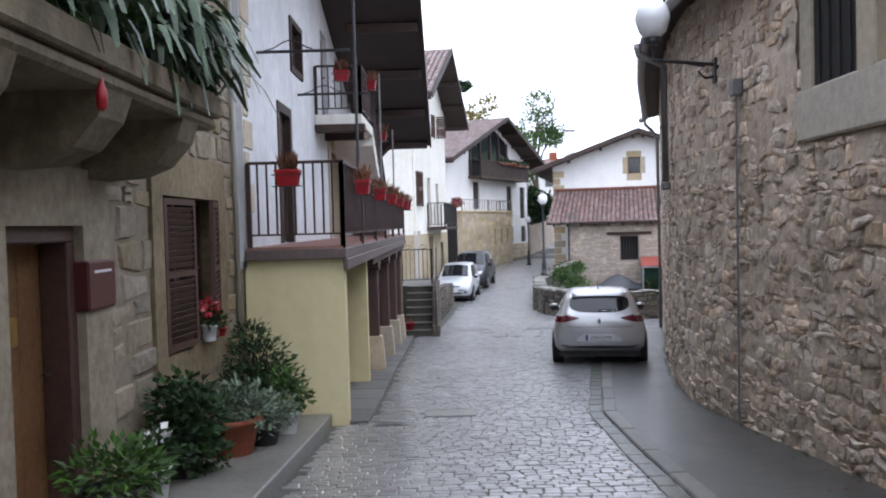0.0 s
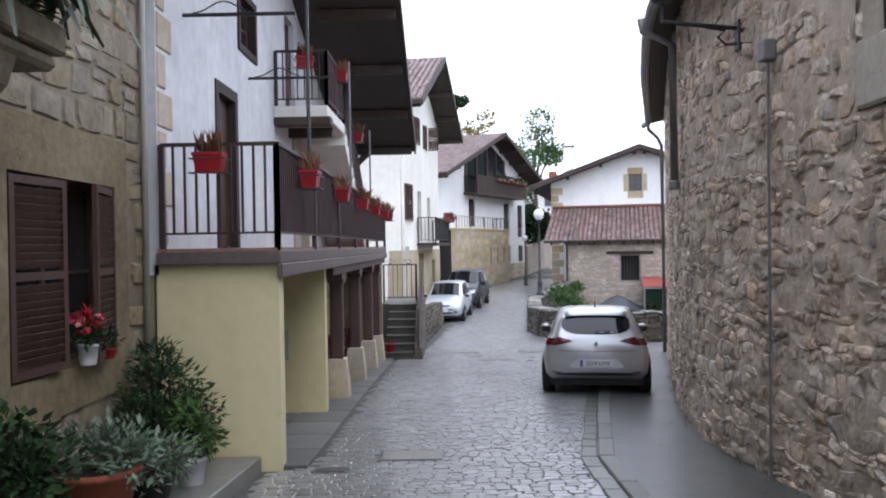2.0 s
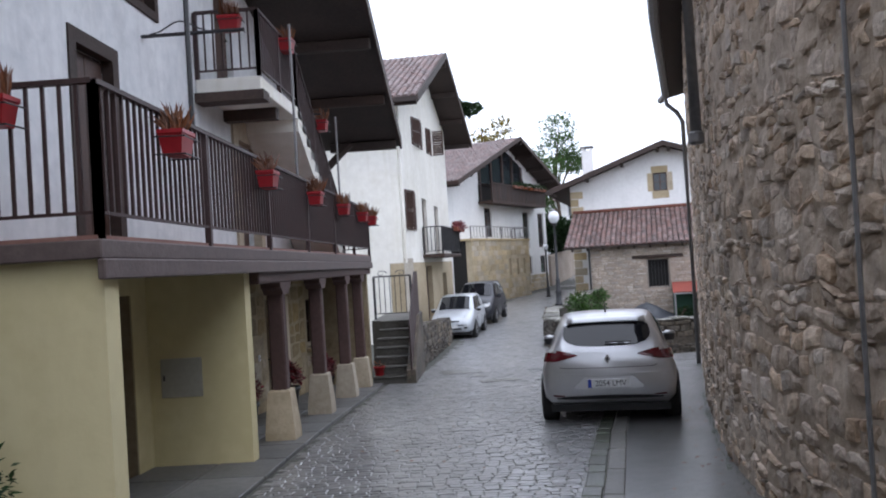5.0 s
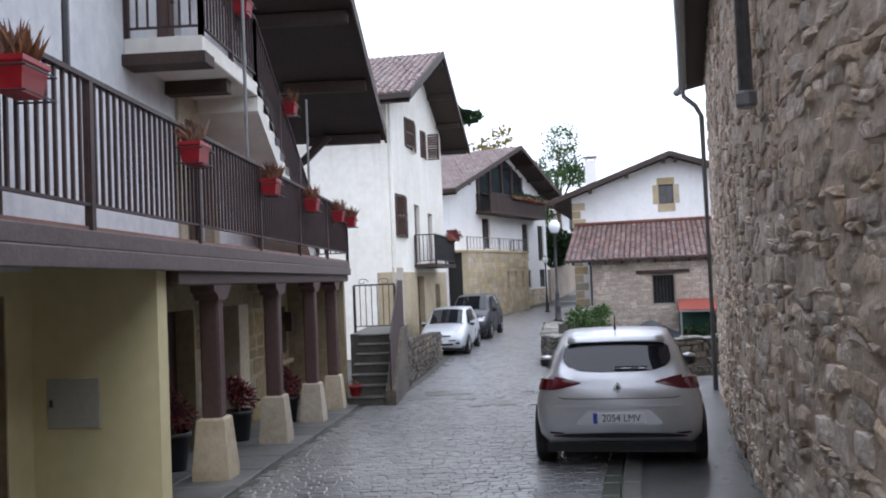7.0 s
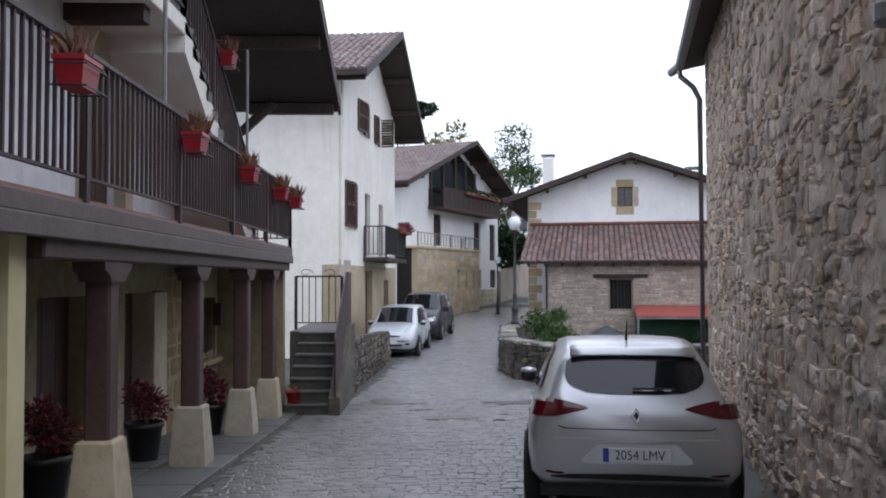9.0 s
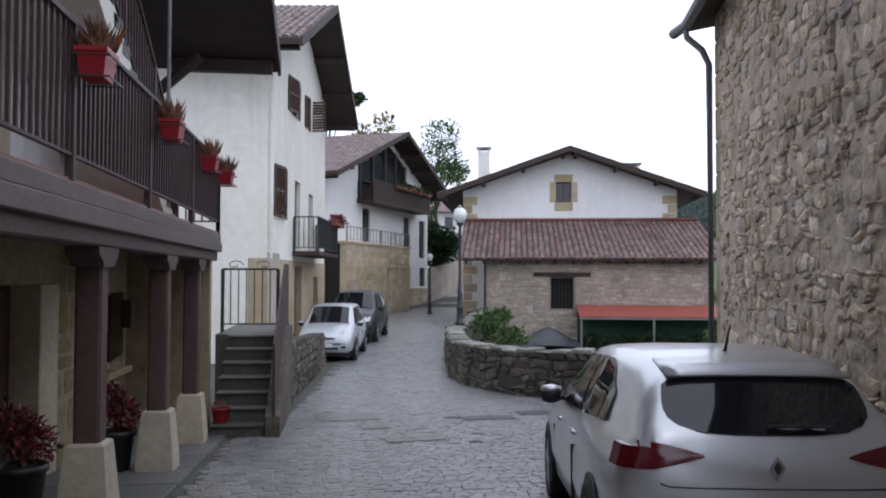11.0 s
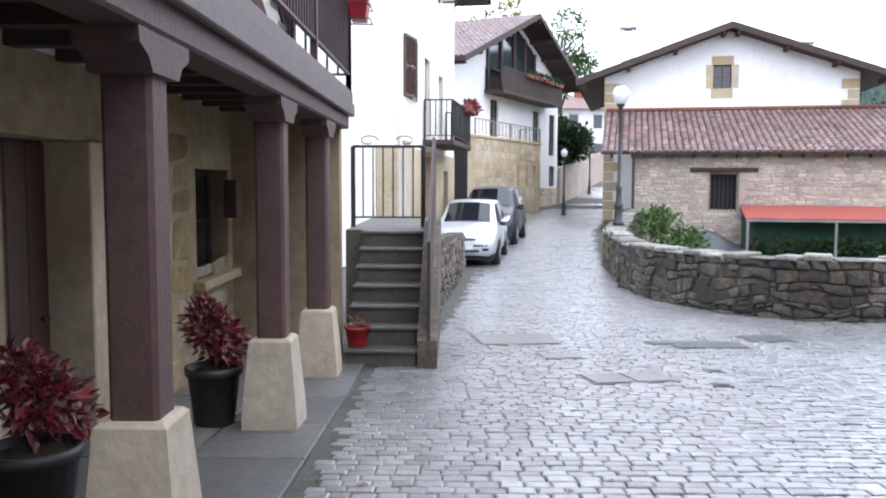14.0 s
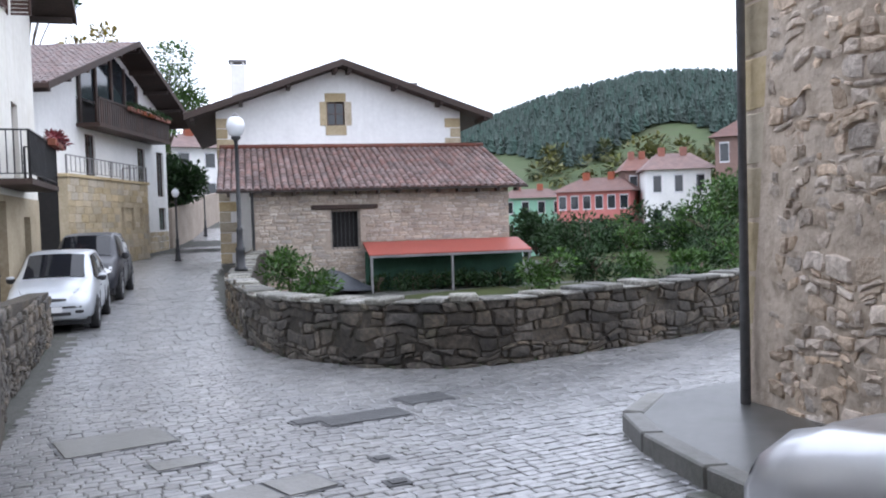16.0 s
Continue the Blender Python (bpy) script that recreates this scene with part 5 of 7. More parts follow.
INK = mat("plate_ink", [(0.01, 0.01, 0.012), (0.02, 0.02, 0.022)], 0.5, 5, 0)

# stations: y from the tail, floor, shoulder width, shoulder height, belt width, belt height, roof width, roof height
HATCH = [(0.0, 0.42, 0.70, 0.70, 0.60, 0.86, 0.50, 0.90), (0.05, 0.33, 0.79, 0.72, 0.655, 0.96, 0.56, 1.02), (0.15, 0.28, 0.825, 0.72, 0.675, 0.985, 0.565, 1.13), (0.29, 0.25, 0.845, 0.72, 0.69, 0.99, 0.535, 1.285),
         (0.34, 0.25, 0.85, 0.72, 0.695, 0.99, 0.53, 1.315), (0.6, 0.23, 0.86, 0.71, 0.73, 0.97, 0.545, 1.375), (0.9, 0.22, 0.868, 0.69, 0.77, 0.955, 0.565, 1.405), (1.4, 0.2, 0.872, 0.67, 0.80, 0.94, 0.59, 1.43), (2.0, 0.2, 0.875, 0.66, 0.81, 0.93, 0.59, 1.42), (2.45, 0.2, 0.878, 0.66, 0.815, 0.925, 0.575, 1.35),
         (2.85, 0.2, 0.88, 0.67, 0.815, 0.93, 0.61, 1.15), (3.12, 0.2, 0.882, 0.68, 0.80, 0.93, 0.66, 0.97), (3.5, 0.21, 0.87, 0.66, 0.75, 0.88, 0.58, 0.925), (3.8, 0.23, 0.82, 0.64, 0.68, 0.80, 0.52, 0.85), (3.98, 0.26, 0.72, 0.58, 0.58, 0.70, 0.42, 0.74), (4.05, 0.32, 0.56, 0.5, 0.46, 0.60, 0.3, 0.62)]
# a taller, blunt-nosed body with a short bonnet
UPRIGHT = [(0.0, 0.40, 0.74, 0.66, 0.66, 0.86, 0.58, 0.90), (0.08, 0.3, 0.83, 0.68, 0.74, 0.98, 0.62, 1.15), (0.3, 0.26, 0.86, 0.68, 0.77, 1.0, 0.60, 1.42), (0.6, 0.24, 0.865, 0.68, 0.79, 1.0, 0.61, 1.49), (1.4, 0.22, 0.87, 0.68, 0.80, 0.99, 0.62, 1.52), (2.0, 0.22, 0.87, 0.68, 0.80, 0.98, 0.61, 1.51), (2.42, 0.22, 0.87, 0.68, 0.80, 0.97, 0.60, 1.46),
           (2.8, 0.22, 0.87, 0.69, 0.79, 0.97, 0.62, 1.22), (3.1, 0.22, 0.865, 0.70, 0.77, 0.97, 0.66, 1.02), (3.45, 0.23, 0.85, 0.70, 0.74, 0.90, 0.60, 0.965), (3.75, 0.24, 0.82, 0.66, 0.70, 0.84, 0.55, 0.90), (3.93, 0.26, 0.77, 0.60, 0.66, 0.76, 0.50, 0.81), (4.03, 0.30, 0.68, 0.52, 0.58, 0.62, 0.42, 0.66), (4.06, 0.34, 0.60, 0.48, 0.5, 0.54, 0.36, 0.56)]


def car_section(st, y):
    cols_ = list(zip(*st))
    return [float(np.interp(y, cols_[0], c)) for c in cols_[1:]]


def build_car(name, label, m, st, paint, length_scale=1.0, height_scale=1.0, width_scale=1.0, tailgate_plate=None, rim_mat=None):
    car = thing(name, label, "car", m, "parked cars")
    S = Matrix.Diagonal((width_scale, length_scale, height_scale, 1))
    ys = []
    for a, b in zip(st, st[1:]):
        n = 3 if b[0] - a[0] > 0.2 else 2
        ys += [a[0] + (b[0] - a[0]) * k / n for k in range(n)]
    ys.append(st[-1][0])

    def outline_at(y):
        f, ws, zs, wb, zb, wr, zr = car_section(st, y)
        return [(ws * 0.86, f), (ws * 0.97, f + 0.1), (ws, (f + zs) / 2 + 0.05), (ws * 0.995, zs), ((ws + wb) / 2 + 0.008, (zs + zb) / 2 + 0.04), (wb, zb), ((wb + wr) / 2 + 0.015, (zb + zr) / 2 + 0.01), (wr, zr - 0.03), (wr * 0.82, zr - 0.005), (wr * 0.4, zr + 0.008)]
    def ring(y):
        right = outline_at(y)
        pts_ = right + [(-x, z) for x, z in reversed(right)]
        return [S @ Vector((x, y, z)) for x, z in pts_]
    body = part("body", loft([ring(y) for y in ys]), paint, car, "glossy wet painted body", True)
    # side glass
    def side(y, t, sg, off=0.008):
        f, ws, zs, wb, zb, wr, zr = car_section(st, y)
        x = wb + (wr - wb) * t + 0.015 * (1 - abs(2 * t - 1)) + off
        return S @ Vector((sg * x, y, zb + (zr - 0.03 - zb) * t))
    for sg in (-1, 1):
        for ya, yb, ta, tb in ((0.78, 1.55, 0.55, 1.0), (1.62, 2.85, 1.0, 0.35)):
            bm = bmesh.new()
            n = 10
            tops = [float(np.interp(k / n, [0, 0.5, 1], [0.9 * ta if ta < 1 else 0.9, 0.9, 0.9 * tb + (0.0 if tb == 1 else 0.02)])) for k in range(n + 1)]
            grid = [[bm.verts.new(side(ya + (yb - ya) * k / n, 0.06 + (tops[k] - 0.06) * r_ / 4, sg, 0.02)) for k in range(n + 1)] for r_ in range(5)]
            for lo, hi in zip(grid, grid[1:]):
                for k in range(n):
                    bm.faces.new((lo[k], lo[k + 1], hi[k + 1], hi[k]))
            part("side_window", bm, CARGLASS, car, "dark tinted glass", True)
        ml = part("mirror", lathe([(0.02, -0.09), (0.07, -0.07), (0.085, 0), (0.07, 0.06), (0.02, 0.075)], 10, at=(0, 0, 0)), TRIM, car, "black and silver door mirror", True, m=S @ Matrix.Translation((sg * 0.915, 2.62, 0.985)) @ Matrix.Diagonal((1.05, 0.75, 0.85, 1)))
        part("mirror_cap", lathe([(0.03, 0.02), (0.075, 0.025), (0.09, 0.04), (0.075, 0.075), (0.02, 0.09)], 10), paint, ml, "", True)
        part("mirror_arm", box(-sg * 0.0, -0.03, -0.06, -sg * 0.14, 0.03, -0.02), TRIM, ml)
        for yy in (1.6, 2.45):
            part("door_handle", box(sg * 0.845, yy - 0.09, 0.795, sg * 0.882, yy + 0.09, 0.825, m=S, bevel=0.008), CHROME if yy > 2 else paint, car, "small bright door handle")
        for yy in (1.58, 2.78):
            part("door_seam", box(sg * 0.80, yy - 0.004, 0.3, sg * 0.8785, yy + 0.004, 0.72, m=S), TRIM, car)
        for yy in (0.72, 3.27):
            w = part("wheel", lathe([(0.30, -0.1), (0.315, -0.08), (0.315, 0.08), (0.30, 0.1), (0.23, 0.105), (0.22, 0.09)], 24), TYRE, car, "wet black tyre on alloy rim", True, m=S @ Matrix.Translation((sg * 0.79, yy, 0.315)) @ Matrix.Rotation(sg * math.pi / 2, 4, "Y"))
            part("rim", lathe([(0.225, 0.09), (0.225, 0.102), (0.2, 0.095), (0.195, 0.05), (0.02, 0.05)], 24), TRIM, w, "", True)
            for k in range(5):
                a = 2 * math.pi * k / 5
                part("spoke", loft([[(r * math.cos(a) - s * ww * math.sin(a), r * math.sin(a) + s * ww * math.cos(a), z) for s, z in ((-1, 0.06), (1, 0.06), (1, 0.1), (-1, 0.1))] for r, ww in ((0.03, 0.03), (0.2, 0.035))]), rim_mat or RIM, w)
            part("hub", lathe([(0.045, 0.06), (0.045, 0.105), (0.02, 0.11)], 10), rim_mat or RIM, w)
            arch = [(0.345 * math.cos(a), 0.345 * math.sin(a)) for a in [math.pi * k / 14 for k in range(15)]]
            bm = prism([(x, z) for x, z in arch] + [(-0.345, -0.12), (0.345, -0.12)], 0.006)
            f_, ws_, zs_ = car_section(st, yy)[:3]
            part("wheel_arch", bm, TRIM, car, m=S @ Matrix.Translation((sg * (ws_ + 0.004), yy, 0.33)) @ Matrix.Rotation(sg * math.pi / 2, 4, "Z") @ Matrix.Translation((0, -0.003, 0)))
    # tail: glass, lamps, bumper, plate
    def tail(x, z, off=0.012):
        y = 0.0
        while y < 0.7:
            right = outline_at(y)
            if right[0][1] <= z <= right[-1][1] and float(np.interp(z, [p[1] for p in right], [p[0] for p in right])) >= abs(x):
                break
            y += 0.004
        return S @ Vector((x, y - off, z))
    def panel(pname, outline, material, off, lab=""):
        """A patch of the tail between two curves: rows of (x, z low, z high)."""
        bm = bmesh.new()
        g = [[bm.verts.new(tail(x, lo + (hi - lo) * t / 4, off)) for t in range(5)] for x, lo, hi in outline]
        for a, b in zip(g, g[1:]):
            for t in range(4):
                bm.faces.new((a[t], b[t], b[t + 1], a[t + 1]))
        return part(pname, bm, material, car, lab, True)
    if tailgate_plate:
        panel("rear_window", [(-0.545, 1.125, 1.16), (-0.53, 1.085, 1.24), (-0.48, 1.045, 1.272), (-0.38, 1.012, 1.282), (-0.2, 0.998, 1.287), (0, 0.995, 1.288), (0.2, 0.998, 1.287), (0.38, 1.012, 1.282), (0.48, 1.045, 1.272), (0.53, 1.085, 1.24), (0.545, 1.125, 1.16)], CARGLASS, 0.012, "dark rear window")
        part("spoiler", loft([[S @ Vector((x, y0, z0)) for y0, z0 in ((0.235, 1.302 - 0.03 * abs(x) ** 2), (0.25, 1.288 - 0.03 * abs(x) ** 2), (0.62, 1.36 - 0.05 * abs(x) ** 2), (0.6, 1.385 - 0.05 * abs(x) ** 2))] for x in (-0.5, -0.4, -0.2, 0, 0.2, 0.4, 0.5)]), paint, car, "roof spoiler", True)
        for sg in (-1, 1):
            lp = panel("tail_lamp", [(sg * 0.37, 0.885, 0.895), (sg * 0.45, 0.862, 0.92), (sg * 0.55, 0.838, 0.945), (sg * 0.63, 0.822, 0.958), (sg * 0.69, 0.818, 0.955), (sg * 0.735, 0.82, 0.93)], TAIL, 0.010, "dark red tail lamp")
            part("lamp_return", loft([[S @ Vector((sg * x, y, z)) for x, z in ((xo - 0.05, 0.82), (xo + 0.012, 0.82), (xo - 0.02, 0.935), (xo - 0.06, 0.935))] for y, xo in ((0.02, 0.715), (0.06, 0.762), (0.12, 0.795), (0.26, 0.812))]), TAIL, lp)
            panel("reflector", [(sg * 0.56, 0.375, 0.39), (sg * 0.63, 0.375, 0.395), (sg * 0.70, 0.38, 0.40)], TAIL, 0.008, "red reflector")
        panel("bumper_valance", [(-0.66, 0.345, 0.36), (-0.5, 0.335, 0.375), (0, 0.33, 0.385), (0.5, 0.335, 0.375), (0.66, 0.345, 0.36)], TRIM, 0.008, "black lower bumper")
        panel("hatch_seam", [(-0.60, 0.745, 0.754), (-0.55, 0.728, 0.736), (-0.4, 0.724, 0.731), (0, 0.722, 0.729), (0.4, 0.724, 0.731), (0.55, 0.728, 0.736), (0.60, 0.745, 0.754)], TRIM, 0.006)
        panel("plate_recess", [(-0.42, 0.47, 0.50), (-0.3, 0.46, 0.615), (0, 0.46, 0.62), (0.3, 0.46, 0.615), (0.42, 0.47, 0.50)], paint, 0.006)
        panel("bumper_crease", [(-0.72, 0.655, 0.668), (-0.4, 0.648, 0.664), (0, 0.646, 0.662), (0.4, 0.648, 0.664), (0.72, 0.655, 0.668)], paint, 0.012)
        panel("recess_edge", [(-0.44, 0.487, 0.495), (-0.3, 0.612, 0.622), (0, 0.616, 0.626), (0.3, 0.612, 0.622), (0.44, 0.487, 0.495)], RIM, 0.006)
        pl_ = part("number_plate", box(-0.26, -0.022, 0.478, 0.26, -0.012, 0.588, bevel=0.004), PLATE, car, "white number plate")
        part("blue_band", box(-0.258, -0.0245, 0.48, -0.215, -0.0225, 0.586), BLUE, pl_, "blue band")
        cu = bpy.data.curves.new("plate_text", "FONT")
        cu.body, cu.size, cu.align_x, cu.align_y, cu.extrude = tailgate_plate, 0.105, "CENTER", "CENTER", 0.0008
        tmp = new("plate_text", cu)
        dg = bpy.context.evaluated_depsgraph_get()
        me = bpy.data.meshes.new_from_object(tmp.evaluated_get(dg))
        bpy.data.objects.remove(tmp)
        me.materials.clear()
        me.materials.append(INK)
        part("characters", me, INK, pl_, "black characters", m=Matrix.Translation((0.022, -0.0235, 0.531)) @ Matrix.Rotation(math.pi / 2, 4, "X") @ Matrix.Diagonal((0.88, 0.98, 1, 1)))
        em = part("emblem", prism([(0, -0.062), (0.042, 0), (0, 0.062), (-0.042, 0)], 0.012, m=Matrix.Translation((0, -0.022, 0.835))), CHROME, car, "plain chrome diamond emblem")
        part("emblem_core", prism([(0, -0.034), (0.02, 0), (0, 0.034), (-0.02, 0)], 0.004, m=Matrix.Translation((0, -0.027, 0.835))), TRIM, em)
        part("antenna", tube([(0, 0.85, 1.40), (0, 0.80, 1.46), (0, 0.72, 1.57)], 0.012, 6, taper=0.4), TRIM, car, "short black roof antenna")
        part("wiper", box(-0.02, -0.01, 1.005, 0.30, 0.01, 1.02, m=Matrix.Translation((0, 0.025, 0.03))), TRIM, car)
    # windscreen and front end
    bm = bmesh.new()
    n = 8
    rows_ = []
    for t in range(5):
        y = 2.42 + 0.66 * t / 4
        f, ws, zs, wb, zb, wr, zr = car_section(st, y)
        rows_.append([bm.verts.new(S @ Vector((wr * 0.93 * (2 * k / n - 1), y + 0.02, zr + 0.02 - 0.03 * abs(2 * k / n - 1) ** 3))) for k in range(n + 1)])
    for a, b in zip(rows_, rows_[1:]):
        for k in range(n):
            bm.faces.new((a[k], a[k + 1], b[k + 1], b[k]))
    part("windscreen", bm, CARGLASS, car, "windscreen", True)
    def nose(x, z, off):
        y = 4.2
        while y > 3.0:
            right = outline_at(y) if y <= st[-1][0] else None
            if right and right[0][1] <= z <= right[-1][1] and float(np.interp(z, [p[1] for p in right], [p[0] for p in right])) >= abs(x):
                break
            y -= 0.006
        return S @ Vector((x, y + off, z))

    def front_panel(pname, outline, material, off, lab=""):
        bm_ = bmesh.new()
        g = [[bm_.verts.new(nose(x, lo + (hi - lo) * t / 4, off)) for t in range(5)] for x, lo, hi in outline]
        for p_, q_ in zip(g, g[1:]):
            for t in range(4):
                bm_.faces.new((p_[t], q_[t], q_[t + 1], p_[t + 1]))
        return part(pname, bm_, material, car, lab, True)
    up = 0.06 if st is UPRIGHT else 0.0
    for sg in (-1, 1):
        front_panel("headlamp", [(sg * 0.40, 0.61 + up, 0.66 + up), (sg * 0.48, 0.60 + up, 0.70 + up), (sg * 0.58, 0.60 + up, 0.735 + up), (sg * 0.66, 0.615 + up, 0.745 + up), (sg * 0.715, 0.64 + up, 0.735 + up)], CLEAR, 0.012, "clear headlamp")
        front_panel("fog_lamp", [(sg * 0.5, 0.40, 0.45), (sg * 0.58, 0.39, 0.46), (sg * 0.66, 0.40, 0.45)], TRIM, 0.01)
        part("bonnet_seam", tube([nose(sg * 0.56, 0.86, 0.002), nose(sg * 0.52, 0.80, 0.002), nose(sg * 0.46, 0.72 + up, 0.002)], 0.004, 4), TRIM, car)
    front_panel("grille", [(-0.34, 0.58 + up, 0.62 + up), (-0.2, 0.57 + up, 0.63 + up), (0, 0.565 + up, 0.635 + up), (0.2, 0.57 + up, 0.63 + up), (0.34, 0.58 + up, 0.62 + up)], TRIM, 0.012, "black grille")
    front_panel("bumper_strip", [(-0.62, 0.50, 0.535), (-0.3, 0.495, 0.535), (0, 0.495, 0.535), (0.3, 0.495, 0.535), (0.62, 0.50, 0.535)], TRIM, 0.012, "black bumper strip")
    front_panel("bumper_intake", [(-0.42, 0.36, 0.42), (0, 0.35, 0.43), (0.42, 0.36, 0.42)], TRIM, 0.012)
    part("front_plate", box(-0.26, 4.07, 0.42, 0.26, 4.082, 0.53, m=S), PLATE, car)
    part("underbody", box(-0.75, 0.25, 0.16, 0.75, 3.85, 0.3, m=S), TRIM, car)
    for yy in (0.72, 3.27):
        part("axle", tube([S @ Vector((-0.75, yy, 0.315)), S @ Vector((0.75, yy, 0.315))], 0.04, 6), TRIM, car)
    return car


def on_ground(x, y, rz, ahead):
    """A pose at the tail with the car lying along the slope of the lane."""
    a = radians(rz)
    fx, fy = x - math.sin(a) * ahead, y + math.cos(a) * ahead
    z0, z1 = ground_z(x, y), ground_z(fx, fy)
    return Matrix.Translation((x, y, z0 + 0.005)) @ Matrix.Rotation(a, 4, "Z") @ Matrix.Rotation(math.atan2(z1 - z0, ahead), 4, "X")


build_car("hatchback_car", "wet silver metallic hatchback parked against the church wall", on_ground(2.28, 10.2, -9.0, 4.0), HATCH, SILVER, tailgate_plate="2054 LMV")
build_car("compact_car", "pale silver compact car parked nose towards the stair", on_ground(0.12, 32.5, 180 - 8, 3.7), UPRIGHT, PEARL, 0.9, 0.98, 0.92)
build_car("dark_car", "dark blue estate car parked behind the pale one", on_ground(1.05, 38.3, 180 - 10, 4.4), UPRIGHT, NAVY, 1.05, 1.12, 1.02)

# ---- plants and pots ----
LEAF = mat("green_leaf", [(0.035, 0.075, 0.02), (0.06, 0.12, 0.032), (0.09, 0.16, 0.05)], 0.75, 9, 0.1, 60, island=0.2, spec=0.25)
LEAFD = mat("dark_leaf", [(0.02, 0.045, 0.018), (0.035, 0.07, 0.025)], 0.75, 9, 0.1, 60, island=0.2, spec=0.25)
LEAFG = mat("grey_green_leaf", [(0.10, 0.15, 0.10), (0.16, 0.22, 0.15)], 0.6, 9, 0.1, 60, island=0.25)
LEAFR = mat("red_brown_leaf", [(0.12, 0.022, 0.028), (0.24, 0.045, 0.055)], 0.5, 9, 0.1, 60, island=0.5)
LEAFY = mat("autumn_leaf", [(0.16, 0.15, 0.03), (0.28, 0.21, 0.04)], 0.6, 9, 0.1, 60, island=0.3)
STRAP = mat("strap_leaf", [(0.05, 0.085, 0.045), (0.09, 0.14, 0.08)], 0.5, 9, 0.1, 60, island=0.4)
FLOWER = mat("red_petal", [(0.45, 0.01, 0.03), (0.6, 0.02, 0.05)], 0.6, 9, 0, island=0.2)
PETALW = mat("white_petal", [(0.65, 0.66, 0.68), (0.75, 0.75, 0.76)], 0.6, 9, 0)
DRY = mat("dry_stem", [(0.16, 0.07, 0.04), (0.25, 0.12, 0.07)], 0.8, 9, 0.1, island=0.3)
BARK = mat("bark", [(0.06, 0.045, 0.032), (0.11, 0.085, 0.06)], 0.9, 9, 0.5, 30)
POTB = mat("black_pot", [(0.014, 0.014, 0.015), (0.026, 0.026, 0.028)], 0.5, 6, 0.05)
POTW = mat("white_pot", [(0.6, 0.6, 0.62), (0.68, 0.68, 0.7)], 0.5, 6, 0.05, spots=0.3, spot_col=(0.4, 0.4, 0.4))
EARTH = mat("potting_soil", [(0.025, 0.018, 0.012), (0.045, 0.032, 0.022)], 0.95, 9, 0.5)
rg = random.Random(77)


def pot(x, y, z, r, h, material, label, name="flower_pot", group="pots before the stone house", taper=0.72):
    p = thing(name, label, "plant pot", Matrix.Translation((x, y, z)), group)
    part("pot", lathe([(r * taper, 0), (r * (taper + 0.02), 0.01), (r * 0.96, h * 0.86), (r * 1.06, h * 0.87), (r * 1.07, h), (r * 0.95, h), (r * 0.93, h * 0.9)], 18, caps=True), material, p, "", True)
    part("soil", lathe([(r * 0.92, h * 0.9), (r * 0.5, h * 0.94), (0.01, h * 0.95)], 14), EARTH, p)
    return p


zl = lambda y: ground_z(-2.5, y) + 0.16
p = pot(-2.6, 2.75, zl(2.75), 0.31, 0.36, TERRA, "terracotta tub with trailing grey green plants")
leaf_cloud("foliage", rg, [(0.1, 0.1, 0.45, 0.3), (-0.15, 0.05, 0.42, 0.26), (0.25, 0.0, 0.4, 0.22)], 900, 0.085, LEAFG, p, 1, 0.4)
p = pot(-2.36, 3.2, zl(3.2), 0.17, 0.2, POTB, "black bowl with grey green foliage")
leaf_cloud("foliage", rg, [(0, 0, 0.3, 0.25), (0.1, 0.15, 0.33, 0.2)], 600, 0.08, LEAFG, p, 1, 0.35)
p = pot(-2.25, 3.85, zl(3.85), 0.13, 0.24, POTW, "white pot with a leafy plant")
leaf_cloud("foliage", rg, [(0.05, 0.05, 0.4, 0.2), (-0.05, 0.1, 0.55, 0.15)], 400, 0.09, LEAF, p, 1, 0.5)
p = pot(-2.75, 1.85, zl(1.85), 0.2, 0.4, POTB, "dark pot overgrown with ivy")
leaf_cloud("foliage", rg, [(0.1, 0.0, 0.5, 0.32), (0.05, -0.1, 0.3, 0.3), (-0.05, 0.1, 0.62, 0.28), (0.15, 0.1, 0.15, 0.22)], 1500, 0.075, LEAFD, p, 1, 0.8)
p = pot(-2.7, 1.0, zl(1.0), 0.14, 0.25, POTW, "white pot with small white flowers")
leaf_cloud("foliage", rg, [(0, 0, 0.33, 0.2)], 350, 0.07, LEAFD, p)
leaf_cloud("blossom", rg, [(0, 0, 0.42, 0.14)], 30, 0.06, PETALW, p, 1, 0.9)
p = pot(-2.75, 0.35, zl(0.35), 0.2, 0.25, POTB, "low pot with bright green leaves")
leaf_cloud("foliage", rg, [(0, 0, 0.35, 0.3), (0.1, 0.2, 0.3, 0.22)], 700, 0.09, LEAF, p)
sh = thing("shrub", "leafy dark green shrub growing against the stone wall", "shrub", Matrix.Translation((-2.75, 4.45, zl(4.45))))
for k in range(7):
    part("stem", tube([(0, 0, 0), (rg.uniform(-.1, .15), rg.uniform(-.2, .2), 0.4), (rg.uniform(-.2, .3), rg.uniform(-.4, .4), 0.9)], 0.012, 5), BARK, sh)
leaf_cloud("foliage", rg, [(0.05, 0.0, 0.75, 0.36), (0.0, -0.3, 0.55, 0.32), (0.2, 0.2, 0.5, 0.33), (0.15, -0.1, 0.3, 0.35), (-0.05, 0.15, 1.0, 0.22)], 2600, 0.085, LEAFD, sh, 1, 0.35)
